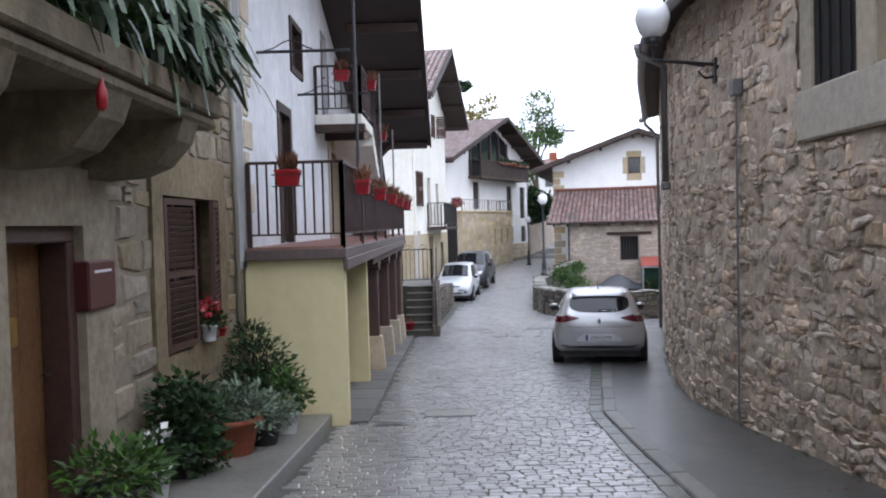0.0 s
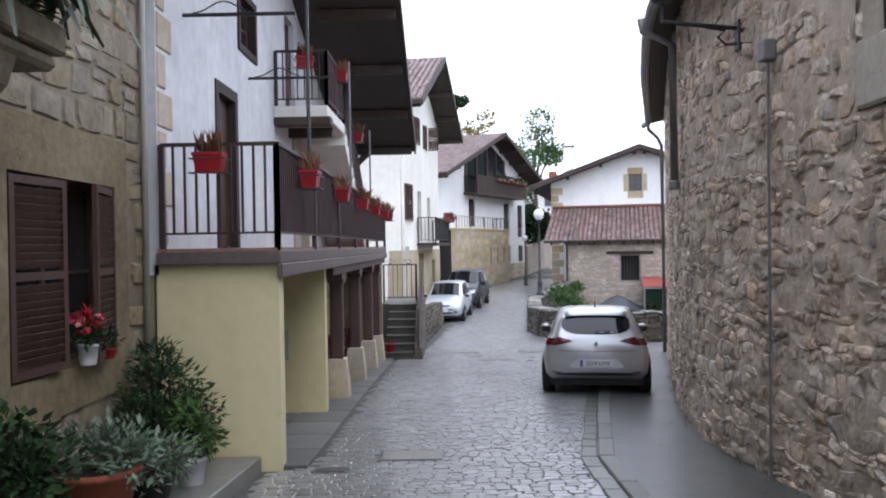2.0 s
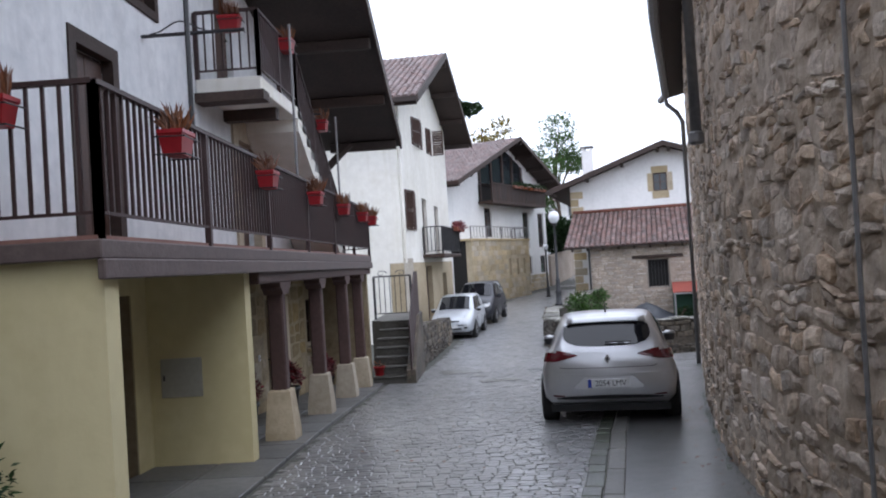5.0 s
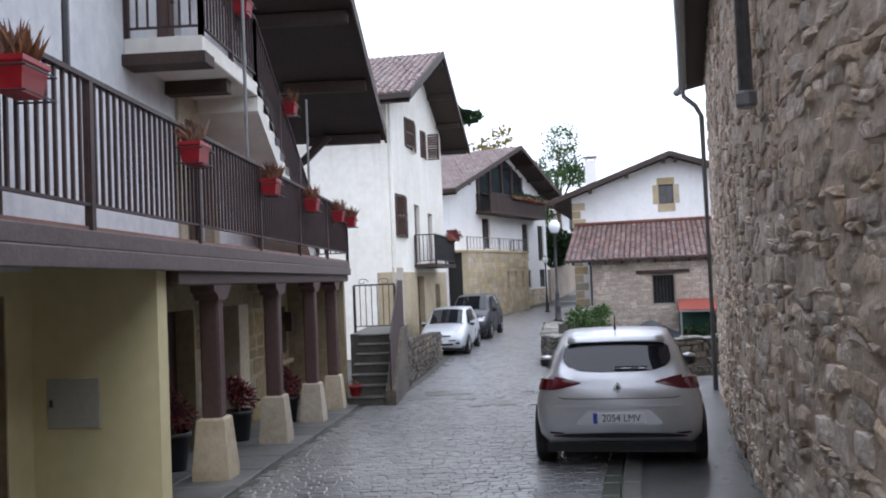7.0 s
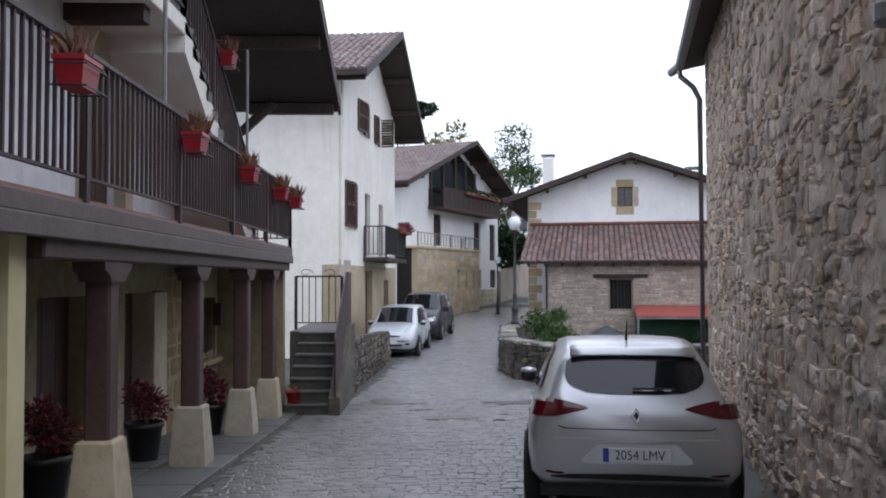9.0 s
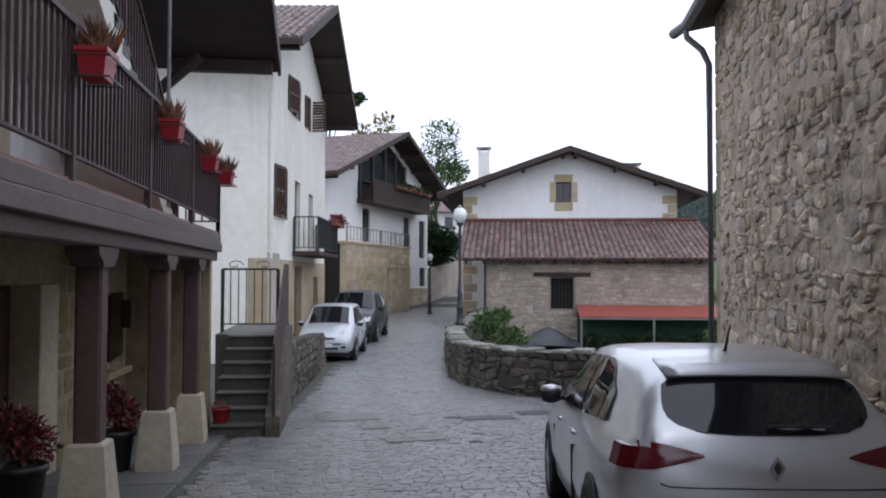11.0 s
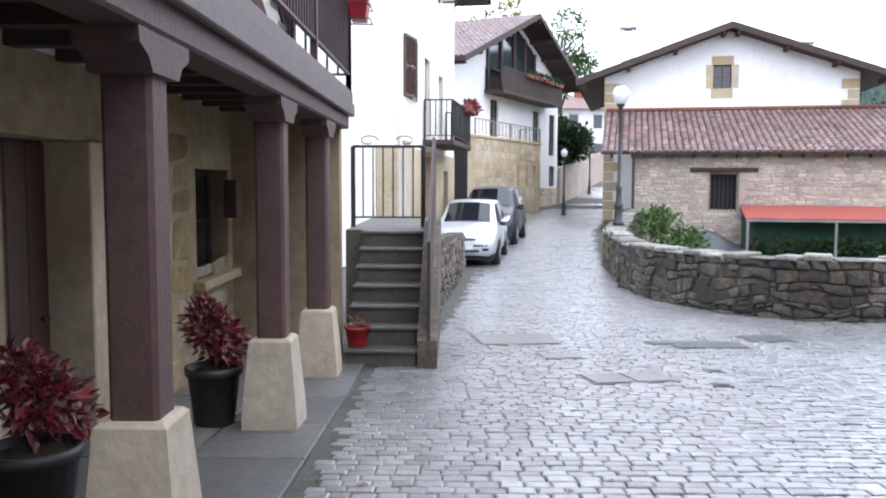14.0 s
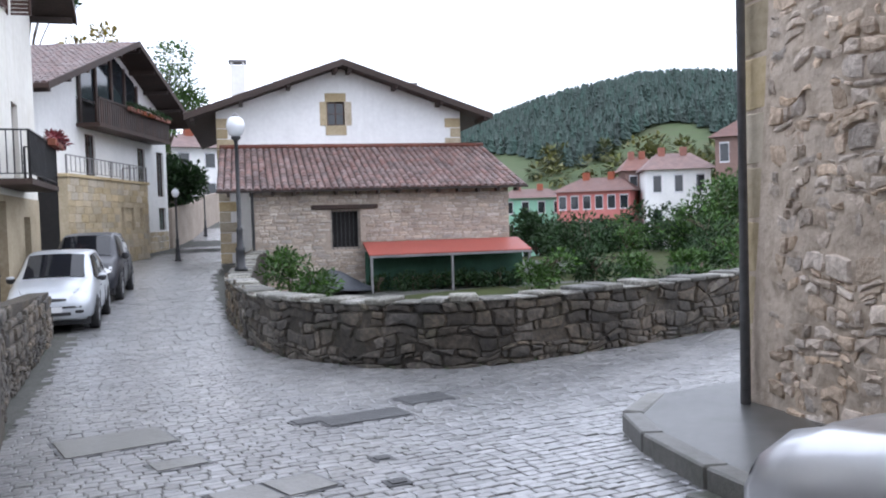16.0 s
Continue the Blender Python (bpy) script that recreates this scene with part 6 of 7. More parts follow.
# window sill: cyclamen in a white pot, small red pot
p = pot(-2.98, 3.55, 1.43, 0.085, 0.17, POTW, "white pot with red cyclamen on the window sill", group="sill pots")
leaf_cloud("foliage", rg, [(0, 0, 0.22, 0.11)], 120, 0.07, LEAFD, p)
leaf_cloud("blossom", rg, [(0, 0, 0.36, 0.11)], 90, 0.06, FLOWER, p, 1, 0.7)
p = pot(-2.98, 3.95, 1.43, 0.075, 0.09, RED, "small red pot on the window sill", group="sill pots")
leaf_cloud("foliage", rg, [(0, 0, 0.16, 0.1)], 100, 0.06, LEAFD, p)
# balcony plants of long strap leaves
bp = thing("balcony_plant", "long drooping strap leaves spilling over the stone balcony", "plant", Matrix.Translation((-2.6, -1.0, 3.68)))
bl_var = []
for _ in range(6):
    b = rg.uniform(0.2, 0.6)
    v, f = [], []
    for k in range(6):
        t = k / 5
        w = 0.042 * math.sin(0.5 + t * 2.3)
        yy, zz = 0.42 * t, 0.26 * math.sin(t * 2.2) - 0.7 * b * t * t
        v += [(-w, yy, zz), (w, yy, zz)]
    f = [(2 * k, 2 * k + 1, 2 * k + 3, 2 * k + 2) for k in range(5)]
    bl_var.append((np.array(v), f))
pls = []
for k in range(420):
    y = rg.uniform(-0.5, 2.75) if k % 3 else rg.uniform(1.6, 2.85)
    ang = rg.gauss(-math.pi / 2, 0.9)
    pls.append((rg.randrange(6), Matrix.Translation((rg.uniform(-0.3, 0.3), y, rg.uniform(0.0, 0.5))) @ Matrix.Rotation(ang, 4, "Z") @ Matrix.Rotation(rg.uniform(-.4, .5), 4, "X") @ Matrix.Scale(rg.uniform(0.6, 1.25), 4)))
joined("foliage", bl_var, pls, STRAP, bp, "grey green strap leaves")
leaf_cloud("foliage", rg, [(0, 0.3, 0.2, 0.3), (0, 1.2, 0.25, 0.32), (0.05, 2.2, 0.3, 0.34), (0, 2.6, 0.15, 0.3)], 1500, 0.12, LEAF, bp, 1, 0.3)
lan = thing("hanging_ornament", "small red ornament hanging under the balcony", "ornament", Matrix.Translation((-2.33, -0.55, 3.36)))
part("bulb", lathe([(0.01, -0.1), (0.03, -0.08), (0.032, 0.0), (0.015, 0.05), (0.006, 0.15)], 10), RED, lan, "", True)
# mail box and number plaque
mb = thing("mail_box", "dark red metal letter box fixed to the wall", "letter box", Matrix.Translation((-3.14, 1.0, 2.03)))
part("body", box(0, -0.24, 0, 0.13, 0.24, 0.36, bevel=0.015), mat("oxblood_metal", [(0.06, 0.012, 0.012), (0.09, 0.02, 0.018)], 0.4, 6, 0.05), mb)
part("slot", box(0.128, -0.15, 0.27, 0.134, 0.15, 0.29), POTW, mb)
nb = thing("house_number", "small blue and white tiled house number", "house number", Matrix.Translation((-3.135, 0.35, 2.82)))
part("plate", box(0, -0.09, 0, 0.02, 0.09, 0.18, bevel=0.005), BLUE, nb)
part("digit", box(0.02, -0.015, 0.04, 0.024, 0.015, 0.14), PLATE, nb)

# balcony flower boxes
def flower_box(x, y, z, rz, label, dead=True):
    b = thing("flower_box", label, "flower box", pose(x, y, z, 0, 0, rz), "boxes on the balcony rails")
    part("trough", loft([[(-w, -d, zz), (w, -d, zz), (w, d, zz), (-w, d, zz)] for w, d, zz in ((0.115, 0.075, 0), (0.14, 0.095, 0.16), (0.15, 0.105, 0.17), (0.15, 0.105, 0.2), (0.13, 0.09, 0.2), (0.125, 0.085, 0.17))]), RED, b, "red plastic trough")
    for zz in (0.0, 0.14):
        part("holder", tube([(-0.17, 0.12, zz), (-0.17, -0.125, zz - 0.005), (0.17, -0.125, zz - 0.005), (0.17, 0.12, zz)], 0.007, 5), BLACK, b, "black wire holder")
    var = [leaf_variant(rg, 1, 0.12) for _ in range(4)]
    pl_ = [(rg.randrange(4), Matrix.Translation((rg.uniform(-.11, .11), rg.uniform(-.06, .06), 0.18)) @ Matrix.Rotation(rg.uniform(0.8, 2.3), 4, "X") @ Matrix.Rotation(rg.uniform(-.9, .9), 4, "Y") @ Matrix.Scale(rg.uniform(0.1, 0.28), 4)) for _ in range(90)]
    joined("foliage", var, pl_, DRY, b, "dry reddish stems")
    return b


for y in (6.25, 9.15, 11.95, 14.5, 16.9, 18.4):
    flower_box(-1.6, y, 3.02, 90, "red plastic flower box with dry geraniums on the balcony rail")
flower_box(-2.38, 5.0, 3.1, 0, "red plastic flower box hung on the end rail")
for x, y, z in ((-1.98, 12.3, 5.42), (-1.98, 14.9, 4.62), (-2.4, 10.75, 5.35)):
    flower_box(x, y, z, 90 if y > 11 else 0, "red plastic flower box on the upper landing rail")
# pots in the arcade
for x, y, r in ((-2.55, 10.9, 0.2), (-2.5, 13.25, 0.2), (-2.32, 15.45, 0.19)):
    p = pot(x, y, ground_z(x, y) + 0.045, r, 0.42, POTB, "black plastic pot with a dark red shrub under the arcade", group="arcade pots")
    for k in range(5):
        part("stem", tube([(0, 0, 0.38), (rg.uniform(-.1, .1), rg.uniform(-.1, .1), 0.6), (rg.uniform(-.14, .14), rg.uniform(-.14, .14), 0.76)], 0.008, 5), BARK, p)
    leaf_cloud("foliage", rg, [(0, 0, 0.66, 0.19), (0.06, 0.08, 0.56, 0.17), (-0.06, -0.04, 0.78, 0.14)], 800, 0.07, LEAFR, p, 1, 0.5)
p = pot(-1.62, 18.25, g0 + 0.19, 0.13, 0.2, RED, "small red plastic pot on the stair", group="stair pots")
leaf_cloud("foliage", rg, [(0, 0, 0.22, 0.11)], 60, 0.06, DRY, p)
mb = thing("mail_box", "dark brown metal letter box on the arcade wall", "letter box", Matrix.Translation((-2.9, 18.1, 1.0)))
part("body", box(-0.02, -0.14, 0, 0.12, 0.14, 0.38, bevel=0.01), WOOD, mb)
part("slot", box(0.118, -0.09, 0.29, 0.124, 0.09, 0.305), INK, mb)
bell = thing("door_bell", "small white door bell box on the arcade wall", "door bell", Matrix.Translation((-2.98, 13.35, 0.62)))
part("case", box(0, -0.035, 0, 0.03, 0.035, 0.1, bevel=0.006), POTW, bell)
part("button", lathe([(0.012, 0.03), (0.012, 0.036)], 8, at=(0, 0, 0)), INK, bell, m=Matrix.Translation((0, 0, 0.05)) @ Matrix.Rotation(math.pi / 2, 4, "Y"))

# ---- lamps ----
OPAL = mat("opal_lamp_glass", [(0.72, 0.74, 0.78), (0.8, 0.82, 0.85)], 0.15, 4, 0, coat=0.5)


def globe_head(parent, x, y, z, r=0.2):
    g = part("globe", lathe([(r * 0.35, -r * 1.1), (r * 0.75, -r * 0.75), (r * 0.98, -r * 0.1), (r, r * 0.2), (r * 0.85, r * 0.75), (r * 0.5, r * 1.05), (r * 0.3, r * 1.12)], 18, at=(x, y, z)), OPAL, parent, "milky glass globe", True)
    part("collar", lathe([(r * 0.3, -r * 1.45), (r * 0.5, -r * 1.3), (r * 0.5, -r * 1.05)], 12, at=(x, y, z)), BLACK, g)
    part("finial", lathe([(r * 0.32, r * 1.1), (r * 0.42, r * 1.2), (r * 0.25, r * 1.4), (0.01, r * 1.55)], 12, at=(x, y, z)), PIPE, g)
    return g


wl_ = thing("wall_lamp", "globe lamp on a scrolled iron wall bracket", "wall lamp")
globe_head(wl_, 2.08, 5.0, 4.98, 0.21)
part("arm", tube([(2.85, 5.0, 4.42), (2.3, 5.0, 4.47), (2.08, 5.0, 4.5), (2.08, 5.0, 4.72)], 0.022, 8), BLACK, wl_, "black iron arm")
part("brace", tube([(2.85, 5.0, 4.28), (2.7, 5.0, 4.26), (2.62, 5.0, 4.34), (2.7, 5.0, 4.4), (2.5, 5.0, 4.44)], 0.016, 6), BLACK, wl_)
part("wall_plate", box(2.80, 4.93, 4.2, 2.86, 5.07, 4.5, bevel=0.01), BLACK, wl_)
cb = thing("junction_box", "grey plastic junction box with a cable down the wall", "junction box")
part("case", box(2.73, 4.1, 3.92, 2.84, 4.26, 4.1, bevel=0.012), PIPE, cb)
part("conduit", tube([(2.79, 4.18, 3.92), (2.78, 4.18, 2.8), (2.76, 4.18, ground_z(2.8, 4.18))], 0.014, 6), PIPE, cb)


def street_lamp(x, y, z, h, r=0.21):
    s = thing("street_lamp", "black cast iron street lamp with a milky globe", "street lamp", Matrix.Translation((x, y, z)), "street lamps")
    part("column", lathe([(0.15, 0), (0.15, 0.06), (0.11, 0.1), (0.1, 0.45), (0.12, 0.5), (0.08, 0.56), (0.07, 0.9), (0.085, 0.95), (0.05, 1.0), (0.042, h - 0.35), (0.06, h - 0.3), (0.05, h - 0.26)], 14), BLACK, s, "fluted iron column", True)
    globe_head(s, 0, 0, h, r)
    return s


street_lamp(3.62, 31.0, 0.28, 3.28)
street_lamp(4.75, 50.0, ground_z(4, 50), 3.0, 0.17)
street_lamp(8.6, 66.0, ground_z(8, 66), 3.2, 0.17)

# ---- covers and patches in the lane ----
IRON = mat("wet_cast_iron", [(0.03, 0.031, 0.033), (0.06, 0.061, 0.063)], 0.4, 9, 0.5, 90)
CONC = mat("worn_concrete_patch", [(0.12, 0.115, 0.105), (0.18, 0.175, 0.16)], 0.4, 6, 0.3, 40, spots=0.4, spot_col=(0.08, 0.08, 0.07), coat=0.7, coat_rough=0.2)


def cover(x, y, w, d, rz, material, label, name="manhole_cover", split=False):
    c = thing(name, label, "manhole cover", Matrix.Translation((x, y, ground_z(x, y) + 0.010)) @ Matrix.Rotation(tilt_at(y), 4, "X") @ Matrix.Rotation(radians(rz), 4, "Z"), "covers in the lane")
    bm = box(-w / 2 - 0.03, -d / 2 - 0.03, -0.05, w / 2 + 0.03, d / 2 + 0.03, 0.006, bevel=0.004)
    part("frame", bm, IRON, c)
    halves = ((-w / 2, -0.01), (0.01, w / 2)) if split else ((-w / 2, w / 2),)
    for a, b in halves:
        part("lid", box(a + 0.008, -d / 2 + 0.008, 0.007, b - 0.008, d / 2 - 0.008, 0.014, bevel=0.003), material, c)
    return c


cover(-0.48, 5.8, 0.66, 0.52, 0, CONC, "cobble filled rectangular inspection cover")
cover(2.2, 5.8, 0.36, 1.15, -9, PAVE, "double grey pavement cover", split=False)
cover(1.04, 17.5, 0.8, 0.46, 12, CONC, "double rectangular inspection cover", split=True)
cover(0.15, 19.85, 0.95, 0.75, 8, CONC, "large buff concrete slab in the cobbles")
cover(0.56, 18.7, 0.42, 0.3, 8, CONC, "small buff stone slab in the cobbles")
cover(1.9, 19.65, 0.3, 0.25, 5, IRON, "small dark iron drain grate")
cover(2.42, 19.5, 0.85, 0.45, 3, IRON, "dark iron drain cover")
cover(3.3, 20.0, 0.55, 0.45, 3, IRON, "small dark iron cover in cobbles")
cover(2.0, 17.9, 0.13, 0.13, 0, IRON, "small wet iron valve cap")
cover(1.85, 17.2, 0.13, 0.13, 0, IRON, "small wet iron valve cap")
cover(-1.25, 5.1, 0.3, 0.2, 0, IRON, "small iron gutter grate")

# ---- garden beyond the parapet ----
SH0, SH1 = 5.15, 11.05
SHW = SH1 - SH0
CP = thing("garden_shelter", "low shelter with a red sheet roof against the lean-to", "shelter", HD.matrix_world.copy())
REDSH = mat("red_sheet_roof", [(0.26, 0.06, 0.045), (0.33, 0.08, 0.06)], 0.5, 5, 0.1, 40, spots=0.3, spot_col=(0.25, 0.07, 0.05))
part("roof_sheet", prism([(-7.3, 0.1), (-5.66, 0.5), (-5.66, 0.54), (-7.3, 0.14)], SHW, m=Matrix.Rotation(math.pi / 2, 4, "Z") @ Matrix.Translation((0, -SH1, 0))), REDSH, CP, "red painted roof sheet")
for s in (SH0 + 0.08, (SH0 + SH1) / 2, SH1 - 0.08):
    part("post", box(s - 0.04, -7.28, -1.7, s + 0.04, -7.2, 0.1), PIPE, CP, "grey post")
part("front_rail", box(SH0, -7.3, 0.02, SH1, -7.24, 0.098), PIPE, CP)
part("mesh_panel", box(SH0, -6.2, -1.7, SH1, -6.15, 0.2), mat("green_netting", [(0.02, 0.06, 0.04), (0.035, 0.09, 0.06)], 0.9, 9, 0.3), CP, "dark green netting")
tp = thing("tarpaulin", "crumpled dark grey tarpaulin over a heap", "tarpaulin", HD.matrix_world @ Matrix.Translation((3.9, -6.6, -1.1)))
part("cover", sheet(9, 13, lambda i, j: (-1.3 + j * 0.22, -0.8 + i * 0.2, 0.75 * math.exp(-((j - 6) / 4.5) ** 2 - ((i - 4) / 2.6) ** 2) + 0.06 * noise.noise((j * 0.9, i * 0.9, 3)))), mat("grey_tarp", [(0.04, 0.045, 0.055), (0.07, 0.075, 0.085)], 0.5, 5, 0.3), tp, "", True)
rf = random.Random(5)


def bush(x, y, z, r, n, material, label, clumps=5, size=0.12):
    b = thing("bush", label, "bush", Matrix.Translation((x, y, z)), "garden bushes")
    for k in range(4):
        part("stem", tube([(0, 0, -0.2), (rf.uniform(-.3, .3) * r, rf.uniform(-.3, .3) * r, r * 0.5), (rf.uniform(-.6, .6) * r, rf.uniform(-.6, .6) * r, r)], 0.02, 5), BARK, b)
    leaf_cloud("foliage", rf, [(rf.uniform(-.6, .6) * r, rf.uniform(-.6, .6) * r, rf.uniform(0.2, 0.9) * r, r * rf.uniform(0.4, 0.65)) for _ in range(clumps)], n, size, material, b, 1, 0.5)
    return b


bush(4.35, 29.6, 0.0, 0.6, 900, LEAF, "bright green bush behind the parapet by the lamp")
bush(4.6, 28.4, -0.15, 0.55, 700, LEAF, "leafy green bush behind the parapet")
bush(5.6, 35.6, 0.0, 0.5, 500, LEAF, "small green bush at the farmhouse corner")
for k in range(16):
    x = 14.0 + (k % 8) * 2.1 + rf.uniform(-.5, .5)
    y = 29.0 + (k // 8) * 5 + (k % 8) * 0.5 + rf.uniform(-.6, .6)
    bush(x, y, -1.05, rf.uniform(0.75, 1.15), 1300, LEAF if k % 3 else LEAFD, "green bramble bush in the garden beyond the wall", 6, 0.16)
for k in range(9):
    q = HD.matrix_world @ Vector((SH0 + 0.4 + k * (SHW - 0.8) / 8, -6.75, 0))
    bush(q.x, q.y, -1.25, 0.55, 460, LEAFD, "dark green climber on the garden netting", 5, 0.12)


def tree(x, y, z, h, r, material, label, n=5000, clumps=12, size=0.3, low=0.45, squash=0.85):
    t = thing("tree", label, "tree", Matrix.Translation((x, y, z)), "trees")
    part("trunk", tube([(0, 0, -0.5), (0.05 * r, 0, h * 0.3), (0.0, 0.08 * r, h * 0.6), (0.05 * r, 0, h * 0.9)], 0.05 * h * 0.4, 8, taper=0.25), BARK, t)
    cs = []
    for k in range(clumps):
        a, q = rf.uniform(0, 6.28), rf.uniform(0.2, 0.95) * r
        zz = h * rf.uniform(low, 0.97)
        q *= 1.15 - 0.7 * abs((zz / h - low) / (1 - low) - 0.4)
        c = (q * math.cos(a), q * math.sin(a), zz, r * rf.uniform(0.28, 0.5))
        cs.append(c)
        part("limb", tube([(0, 0, zz * 0.6), (c[0] * 0.5, c[1] * 0.5, zz * 0.85), (c[0], c[1], zz)], 0.03 * r, 5, taper=0.3), BARK, t)
    leaf_cloud("crown", rf, cs, n, size, material, t, 1, 0.6, squash)
    return t


tree(1.4, 66, 0, 13.9, 3.2, LEAFY, "yellowing autumn tree behind the houses")
tree(5.9, 74, 1, 10.2, 2.4, LEAF, "yellow green tree behind the houses")
tree(-1.2, 62, 0, 15.2, 2.2, LEAFD, "dark pine with a flat crown behind the roofs", 3500, 8, 0.3, 0.85, 0.4)
tree(9.3, 88, 2, 14.0, 3.8, LEAF, "broad green tree at the end of the lane")
tree(6.9, 63.5, 0.3, 5.4, 2.0, LEAFD, "green tree over the lane wall")
tree(-9.5, 47, 0, 15.5, 3.0, LEAFD, "dark conifer behind the white house", 4000, 10, 0.3)
for a, d, h, r in ((33.2, 58, 2.2, 1.6), (35.5, 55, 2.9, 1.9), (37.5, 60, 3.3, 2.2), (40.5, 56, 3.9, 2.4), (43.5, 54, 5.2, 2.8), (46.5, 50, 5.6, 2.8), (31.2, 52, 3.4, 1.7)):
    x, y = d * math.sin(radians(a)), 11.75 + d * math.cos(radians(a))
    tree(x, y, -2.3, h, r * 1.15, LEAF if h > 4.5 else LEAFD, "leafy green tree beyond the garden", 4000, 11, 0.26, 0.25)

setting("garden_ground", sheet(12, 12, lambda i, j: (11.0 + j * 22 + i * 3.0, 25.5 + i * 10 + j * 1.2, -1.25 + 0.03 - 5.0 * max(0, min(1, (i - 3) / 5)))), SOIL, "rough green garden ground beyond the parapet", "grass", True)
for k in range(26):
    x, y = rf.uniform(19, 46), rf.uniform(33, 62)
    if y < 24 + (x - 5) * 0.55:
        continue
    bush(x, y, -0.6, rf.uniform(1.0, 1.7), 700, LEAF if k % 2 else LEAFD, "green bramble thicket in the garden", 6, 0.22)

setting("garden_soil", sheet(6, 8, lambda i, j: (6.0 + j * 1.2, 25.2 + i * 2.2 + j * 0.3, ground_z(5, 25.2 + i * 2.2) - 0.7 + 0.05 * noise.noise((i, j, 1)))), SOIL, "weedy garden soil inside the parapet", "grass", True)
for k in range(22):
    bush(5.6 + k % 11 * 0.85 + rf.uniform(-.3, .3), 25.6 + (k // 11) * 3.2 + k % 11 * 0.2 + rf.uniform(-.5, .5), -1.2, rf.uniform(0.3, 0.5), 380, LEAFD if k % 3 else LEAF, "low green weeds behind the parapet", 5, 0.11)

# ---- houses across the valley ----
PINK = mat("salmon_render", [(0.52, 0.17, 0.15), (0.6, 0.21, 0.19)], 0.9, 1, 0.05)
MINT = mat("mint_render", [(0.25, 0.52, 0.38), (0.3, 0.58, 0.43)], 0.9, 1, 0.05)
BRICKR = mat("brown_render", [(0.22, 0.14, 0.12), (0.28, 0.18, 0.155)], 0.9, 1, 0.05)


def far_house(angle, depth, w, d, z0, ze, zr, wall_mat, label, turn, storeys=3, per=4):
    a = radians(angle)
    x, y = -0.3 + depth * math.sin(a), 11.75 + depth * math.cos(a)
    h = thing("apartment_house", label, "apartment building", Matrix.Translation((x, y, 0)) @ Matrix.Rotation(radians(-angle + turn), 4, "Z"), "houses across the valley")
    part("wall", box(-w / 2, 0, z0, w / 2, d, ze), wall_mat, h)
    o = 0.7
    bm = bmesh.new()
    A = [bm.verts.new(q) for q in ((-w / 2 - o, -o, ze), (w / 2 + o, -o, ze), (w / 2 + o, d + o, ze), (-w / 2 - o, d + o, ze))]
    B = [bm.verts.new((-w / 2 + w * 0.22, d / 2, zr)), bm.verts.new((w / 2 - w * 0.22, d / 2, zr))]
    bm.faces.new(A), bm.faces.new((A[0], A[1], B[1], B[0])), bm.faces.new((A[1], A[2], B[1])), bm.faces.new((A[2], A[3], B[0], B[1])), bm.faces.new((A[3], A[0], B[0]))
    rf_ = part("roof", bm, TILE, h, "brown tiled hipped roof")
    for cx in (-w * 0.2, w * 0.15):
        part("chimney", box(cx - 0.4, d * 0.4, zr - 0.6, cx + 0.4, d * 0.4 + 0.8, zr + 0.7), TERRA, rf_, "brick chimney")
    st = (ze - z0) / storeys
    for s in range(storeys):
        for k in range(per):
            cx = -w / 2 + w * (k + 0.5) / per
            wn_ = part("window", box(cx - 0.45, -0.05, z0 + st * s + st * 0.35, cx + 0.45, 0.02, z0 + st * s + st * 0.82), GLASS, h, "dark window")
            part("frame", box(cx - 0.53, -0.03, z0 + st * s + st * 0.3, cx + 0.53, -0.002, z0 + st * s + st * 0.87), POTW, wn_)
    return h


far_house(31.4, 118, 9, 9, -6, 3.6, 5.0, MINT, "mint green apartment house across the valley", 5)
far_house(35.4, 108, 9.5, 10, -6, 4.0, 5.9, PINK, "salmon pink apartment house with brown roof", -14, 3, 6)
far_house(41.0, 104, 7.5, 9, -6, 6.2, 8.4, WHITE, "white apartment house with terracotta roof", 8, 3, 3)
far_house(38.6, 112, 4, 8, -6, 6.6, 8.6, BRICKR, "brown apartment house beside the white one", 8, 3, 2)
far_house(45.6, 98, 8, 9, -3, 9.3, 11.6, BRICKR, "brown brick apartment house", -10, 3, 4)
far_house(10.6, 84, 10, 9, 0, 8.6, 10.4, WHITE, "white house at the end of the lane", 20, 3, 4)
far_house(4.0, 92, 9, 9, 1, 7.6, 9.6, WHITE, "white house behind the lane", -10, 3, 4)
wl2 = thing("lane_wall", "grey rendered garden wall along the rising lane", "wall", kind="structure")
part("wall", loft([[(x, y, ground_z(x, y) - 0.5), (x + 0.3, y - 0.1, ground_z(x, y) - 0.5), (x + 0.3, y - 0.1, ground_z(x, y) + 2.2), (x, y, ground_z(x, y) + 2.2)] for x, y in ((5.6, 60.6), (7.4, 65), (9.2, 71), (11.5, 78))]), SHEDM, wl2)

# ---- wooded hill ----
LEAFM = mat("mixed_far_leaf", [(0.07, 0.09, 0.03), (0.14, 0.13, 0.04)], 0.7, 0.5, 0, island=0.35)
HILLG = mat("hill_meadow", [(0.05, 0.075, 0.03), (0.075, 0.105, 0.045), (0.085, 0.09, 0.05)], 0.95, 0.08, 0)
# conifer green lifted towards blue grey, so distance haze sits in the colour
CONIF = mat("hazed_far_conifer", [(0.04, 0.065, 0.056), (0.06, 0.092, 0.078)], 0.9, 0.3, 0, island=0.3)
AZ = [-60, -20, 0, 15, 24, 29, 34, 38.6, 44, 60, 90]
CREST = [14, 8, 6, 14, 31, 42, 52, 58, 55, 45, 22]


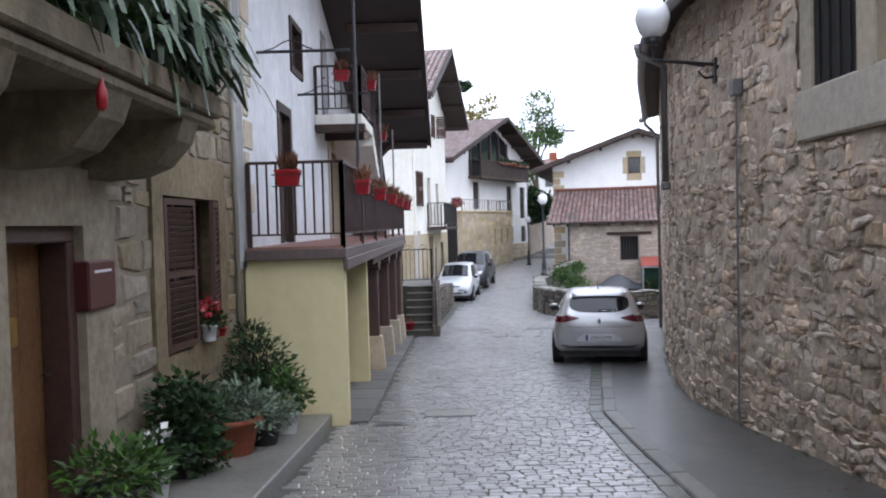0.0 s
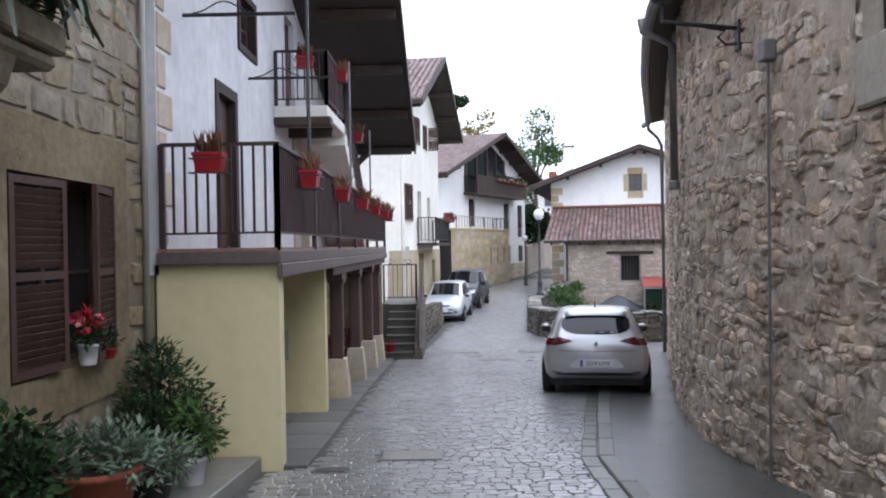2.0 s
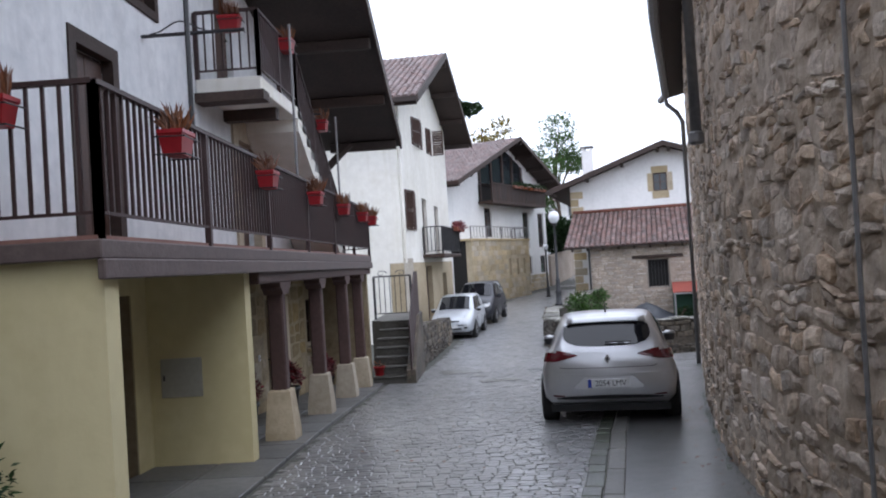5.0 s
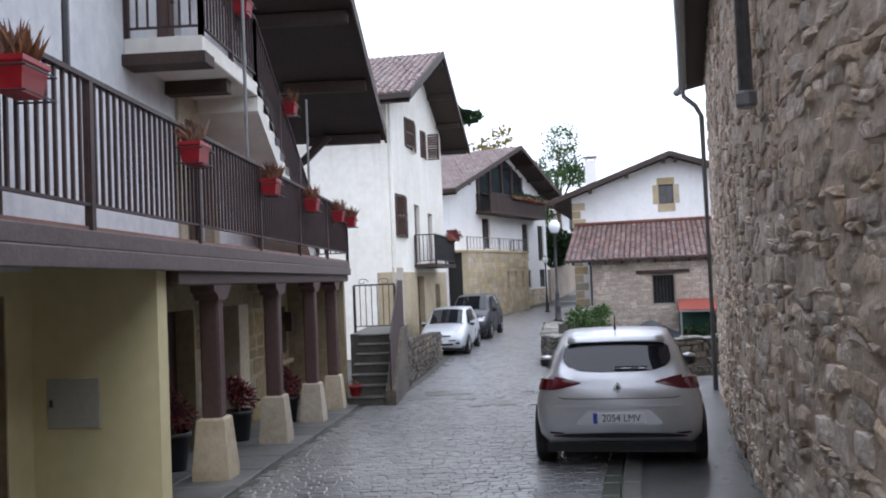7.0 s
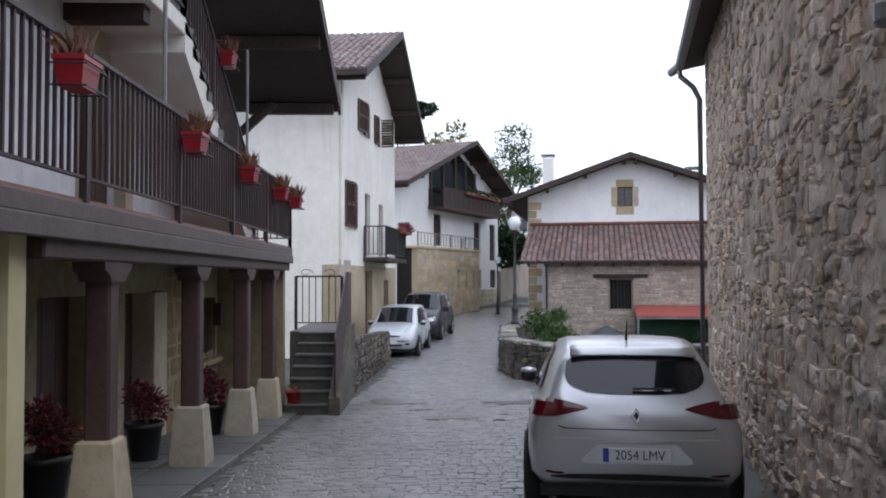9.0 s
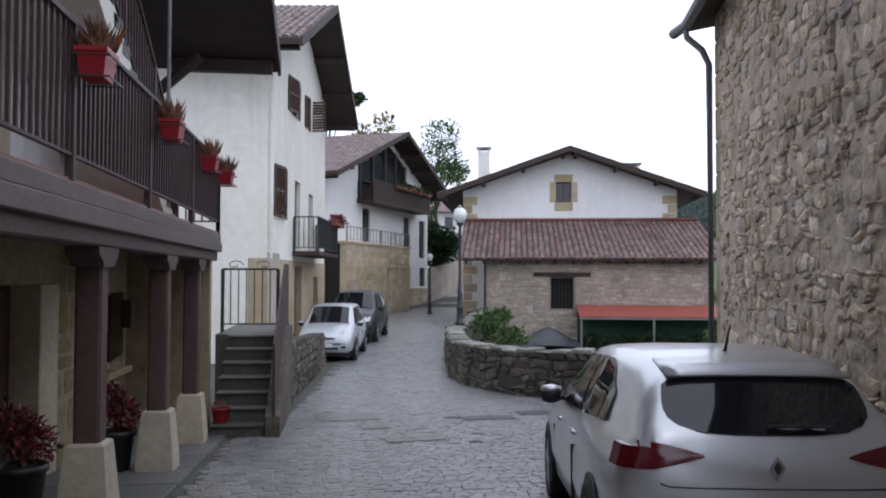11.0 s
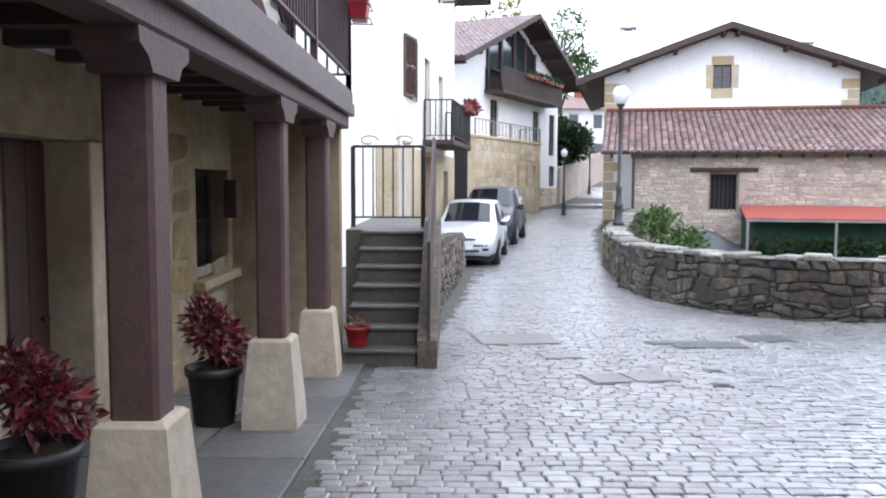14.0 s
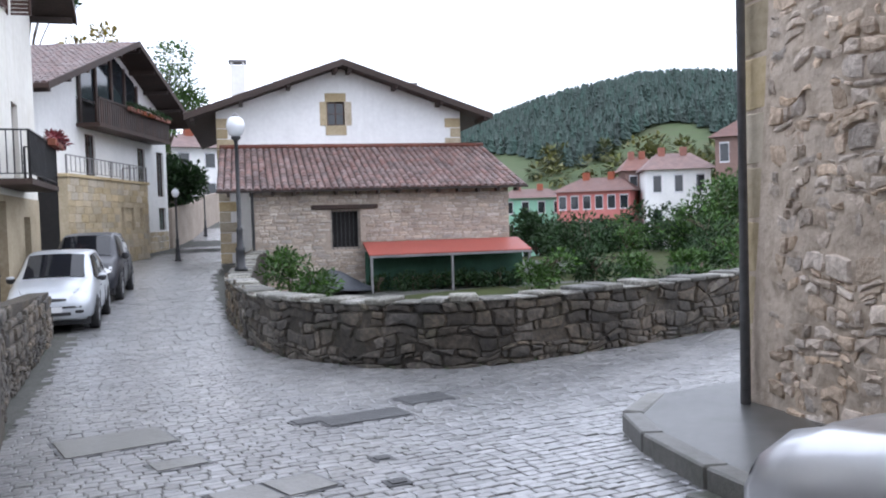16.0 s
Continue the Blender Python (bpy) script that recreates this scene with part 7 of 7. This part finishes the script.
def hill_z(az, d):
    c = float(np.interp(az, AZ, CREST))
    t = max(0.0, min(1.0, (d - 150) / 250))
    return -3 + (c + 3) * (t * t * (3 - 2 * t)) * (1 if d <= 400 else max(0.4, 1 - (d - 400) / 600)) + 1.5 * noise.noise((az * 0.2, d * 0.02, 0)) * t


def hill_p(az, d):
    a = radians(az)
    return Vector((-0.3 + d * math.sin(a), 11.75 + d * math.cos(a), hill_z(az, d)))


setting("hill", sheet(40, 20, lambda i, j: hill_p(-60 + 150 * i / 39, 130 + j * 26)), HILLG, "green meadow hill under a dark conifer wood", "hill", True)
cv = []
for _ in range(4):
    v, f, n = [(0, 0, 1)], [], 6
    for lvl, (z, r) in enumerate(((0.7, 0.09), (0.66, 0.16), (0.42, 0.13), (0.36, 0.24), (0.1, 0.28))):
        for k in range(n):
            a = 2 * math.pi * k / n + lvl
            q = r * rf.uniform(0.75, 1.2)
            v.append((q * math.cos(a), q * math.sin(a), z + rf.uniform(-.04, .04)))
    f = [(0, 1 + k, 1 + (k + 1) % n) for k in range(n)]
    for l in range(4):
        f += [(1 + l * n + k, 1 + (l + 1) * n + k, 1 + (l + 1) * n + (k + 1) % n, 1 + l * n + (k + 1) % n) for k in range(n)]
    cv.append((np.array(v), f))
wood = []
for k in range(15000):
    az, d = rf.uniform(10, 66), rf.uniform(225, 425)
    if d < 262 + 20 * math.sin(az * 0.5):
        continue
    p = hill_p(az, d)
    s = rf.uniform(5.0, 7.5)
    wood.append((rf.randrange(4), Matrix.Translation(p) @ Matrix.Diagonal((s * 0.8, s * 0.8, s, 1))))
tagged(joined("conifer_wood", cv, wood, CONIF, None), "dense dark conifer wood on the hillside, haze mixed into its colour", "wood", kind="stuff")
dv_ = [leaf_variant(rf, 1, 0.8) for _ in range(4)]
dl = []
for k in range(40):
    az, d = rf.uniform(31, 52), rf.uniform(215, 250)
    c = hill_p(az, d)
    R = rf.uniform(2.2, 4)
    for _ in range(110):
        q = Vector((rf.gauss(0, 1), rf.gauss(0, 1), rf.gauss(0, 1)))
        q.normalize()
        dl.append((rf.randrange(4), Matrix.Translation(c + Vector((0, 0, R)) + q * R * rf.uniform(0.5, 1)) @ q.to_track_quat("Y", "Z").to_matrix().to_4x4() @ Matrix.Scale(rf.uniform(0.9, 1.8), 4)))
tagged(joined("hedgerow_trees", dv_, dl, LEAFM, None), "yellow green broadleaf trees along the meadow edge", "trees", kind="stuff")

# wet fallen leaves along the pavement and the lane
fallen = []
for _ in range(150):
    y = rf.uniform(-3, 15)
    x = right_x(y) - abs(rf.gauss(0.05, 0.3)) if rf.random() < 0.6 else rf.uniform(-1.2, 1.2)
    up_ = 0.05 if x > float(np.interp(y, [p[1] for p in pl], [p[0] for p in pl])) else 0.022
    fallen.append((rf.randrange(4), Matrix.Translation((x, y, ground_z(x, y) + up_)) @ Matrix.Rotation(rf.uniform(0, 6.28), 4, "Z") @ Matrix.Scale(rf.uniform(0.03, 0.06), 4)))
tagged(joined("fallen_leaves", dv_, fallen, DRY, None), "wet brown fallen leaves on the lane and pavement", "leaves", kind="stuff")

# ---- flowers on the far balconies, weeds along the walls ----
for hm, s0, s1, yy, zz, n in ((HC, 7.2, 13.0, -1.12, 6.62, 7), (HB, 6.2, 7.8, -0.95, 3.45, 3)):
    for k in range(n):
        s_ = s0 + (s1 - s0) * (k + 0.5) / n
        fb = thing("flower_box", "planted box on a far balcony rail", "flower box", hm.matrix_world @ Matrix.Translation((s_, yy, zz)), "far balcony boxes")
        part("trough", box(-0.3, -0.1, 0, 0.3, 0.1, 0.18, bevel=0.02), TERRA, fb)
        leaf_cloud("foliage", rf, [(-0.15, 0, 0.22, 0.2), (0.15, 0, 0.2, 0.2)], 120, 0.14, LEAFD if hm is HC else LEAFR, fb)
tuft_v = []
for _ in range(5):
    v, f = [], []
    for k in range(7):
        a, w, h = rf.uniform(0, 6.28), 0.012, rf.uniform(0.5, 1.0)
        b = 3 * k
        dx_, dy_ = math.cos(a), math.sin(a)
        v += [(-dy_ * w, dx_ * w, 0), (dy_ * w, -dx_ * w, 0), (dx_ * 0.35, dy_ * 0.35, h)]
        f.append((b, b + 1, b + 2))
    tuft_v.append((np.array(v), f))
tufts = []


def tuft(x, y, s, dz=0.0):
    tufts.append((rf.randrange(5), Matrix.Translation((x, y, ground_z(x, y) + dz)) @ Matrix.Rotation(rf.uniform(0, 6.28), 4, "Z") @ Matrix.Diagonal((s, s, s, 1))))


for _ in range(260):
    i = rf.randrange(len(fine) - 1)
    tuft(fine[i][0] - rf.uniform(0.02, 0.12), fine[i][1] - rf.uniform(0.02, 0.1), rf.uniform(0.05, 0.12))
for _ in range(220):
    tuft(-0.92 + rf.uniform(-0.04, 0.1), rf.uniform(18.0, 21.5), rf.uniform(0.08, 0.28))
for _ in range(420):
    y = rf.uniform(1.0, 11)
    tuft(float(np.interp(y, [0, 3, 5.5, 7.5, 9.5, 12], [1.5, 1.53, 1.6, 1.95, 2.3, 2.8])) - rf.uniform(0.12, 0.36), y, rf.uniform(0.03, 0.07))
for _ in range(140):
    y = rf.uniform(2, 14)
    tuft(right_x(y) - rf.uniform(0.02, 0.08), y, rf.uniform(0.04, 0.1), 0.03)
for _ in range(420):
    y = rf.uniform(9.5, 17)
    tuft(-1.45 + abs(rf.gauss(0, 0.35)), y, rf.uniform(0.02, 0.045), 0.005)
tagged(joined("weeds", tuft_v, tufts, LEAF, None), "small green weeds and moss in the joints", "weeds", kind="stuff")
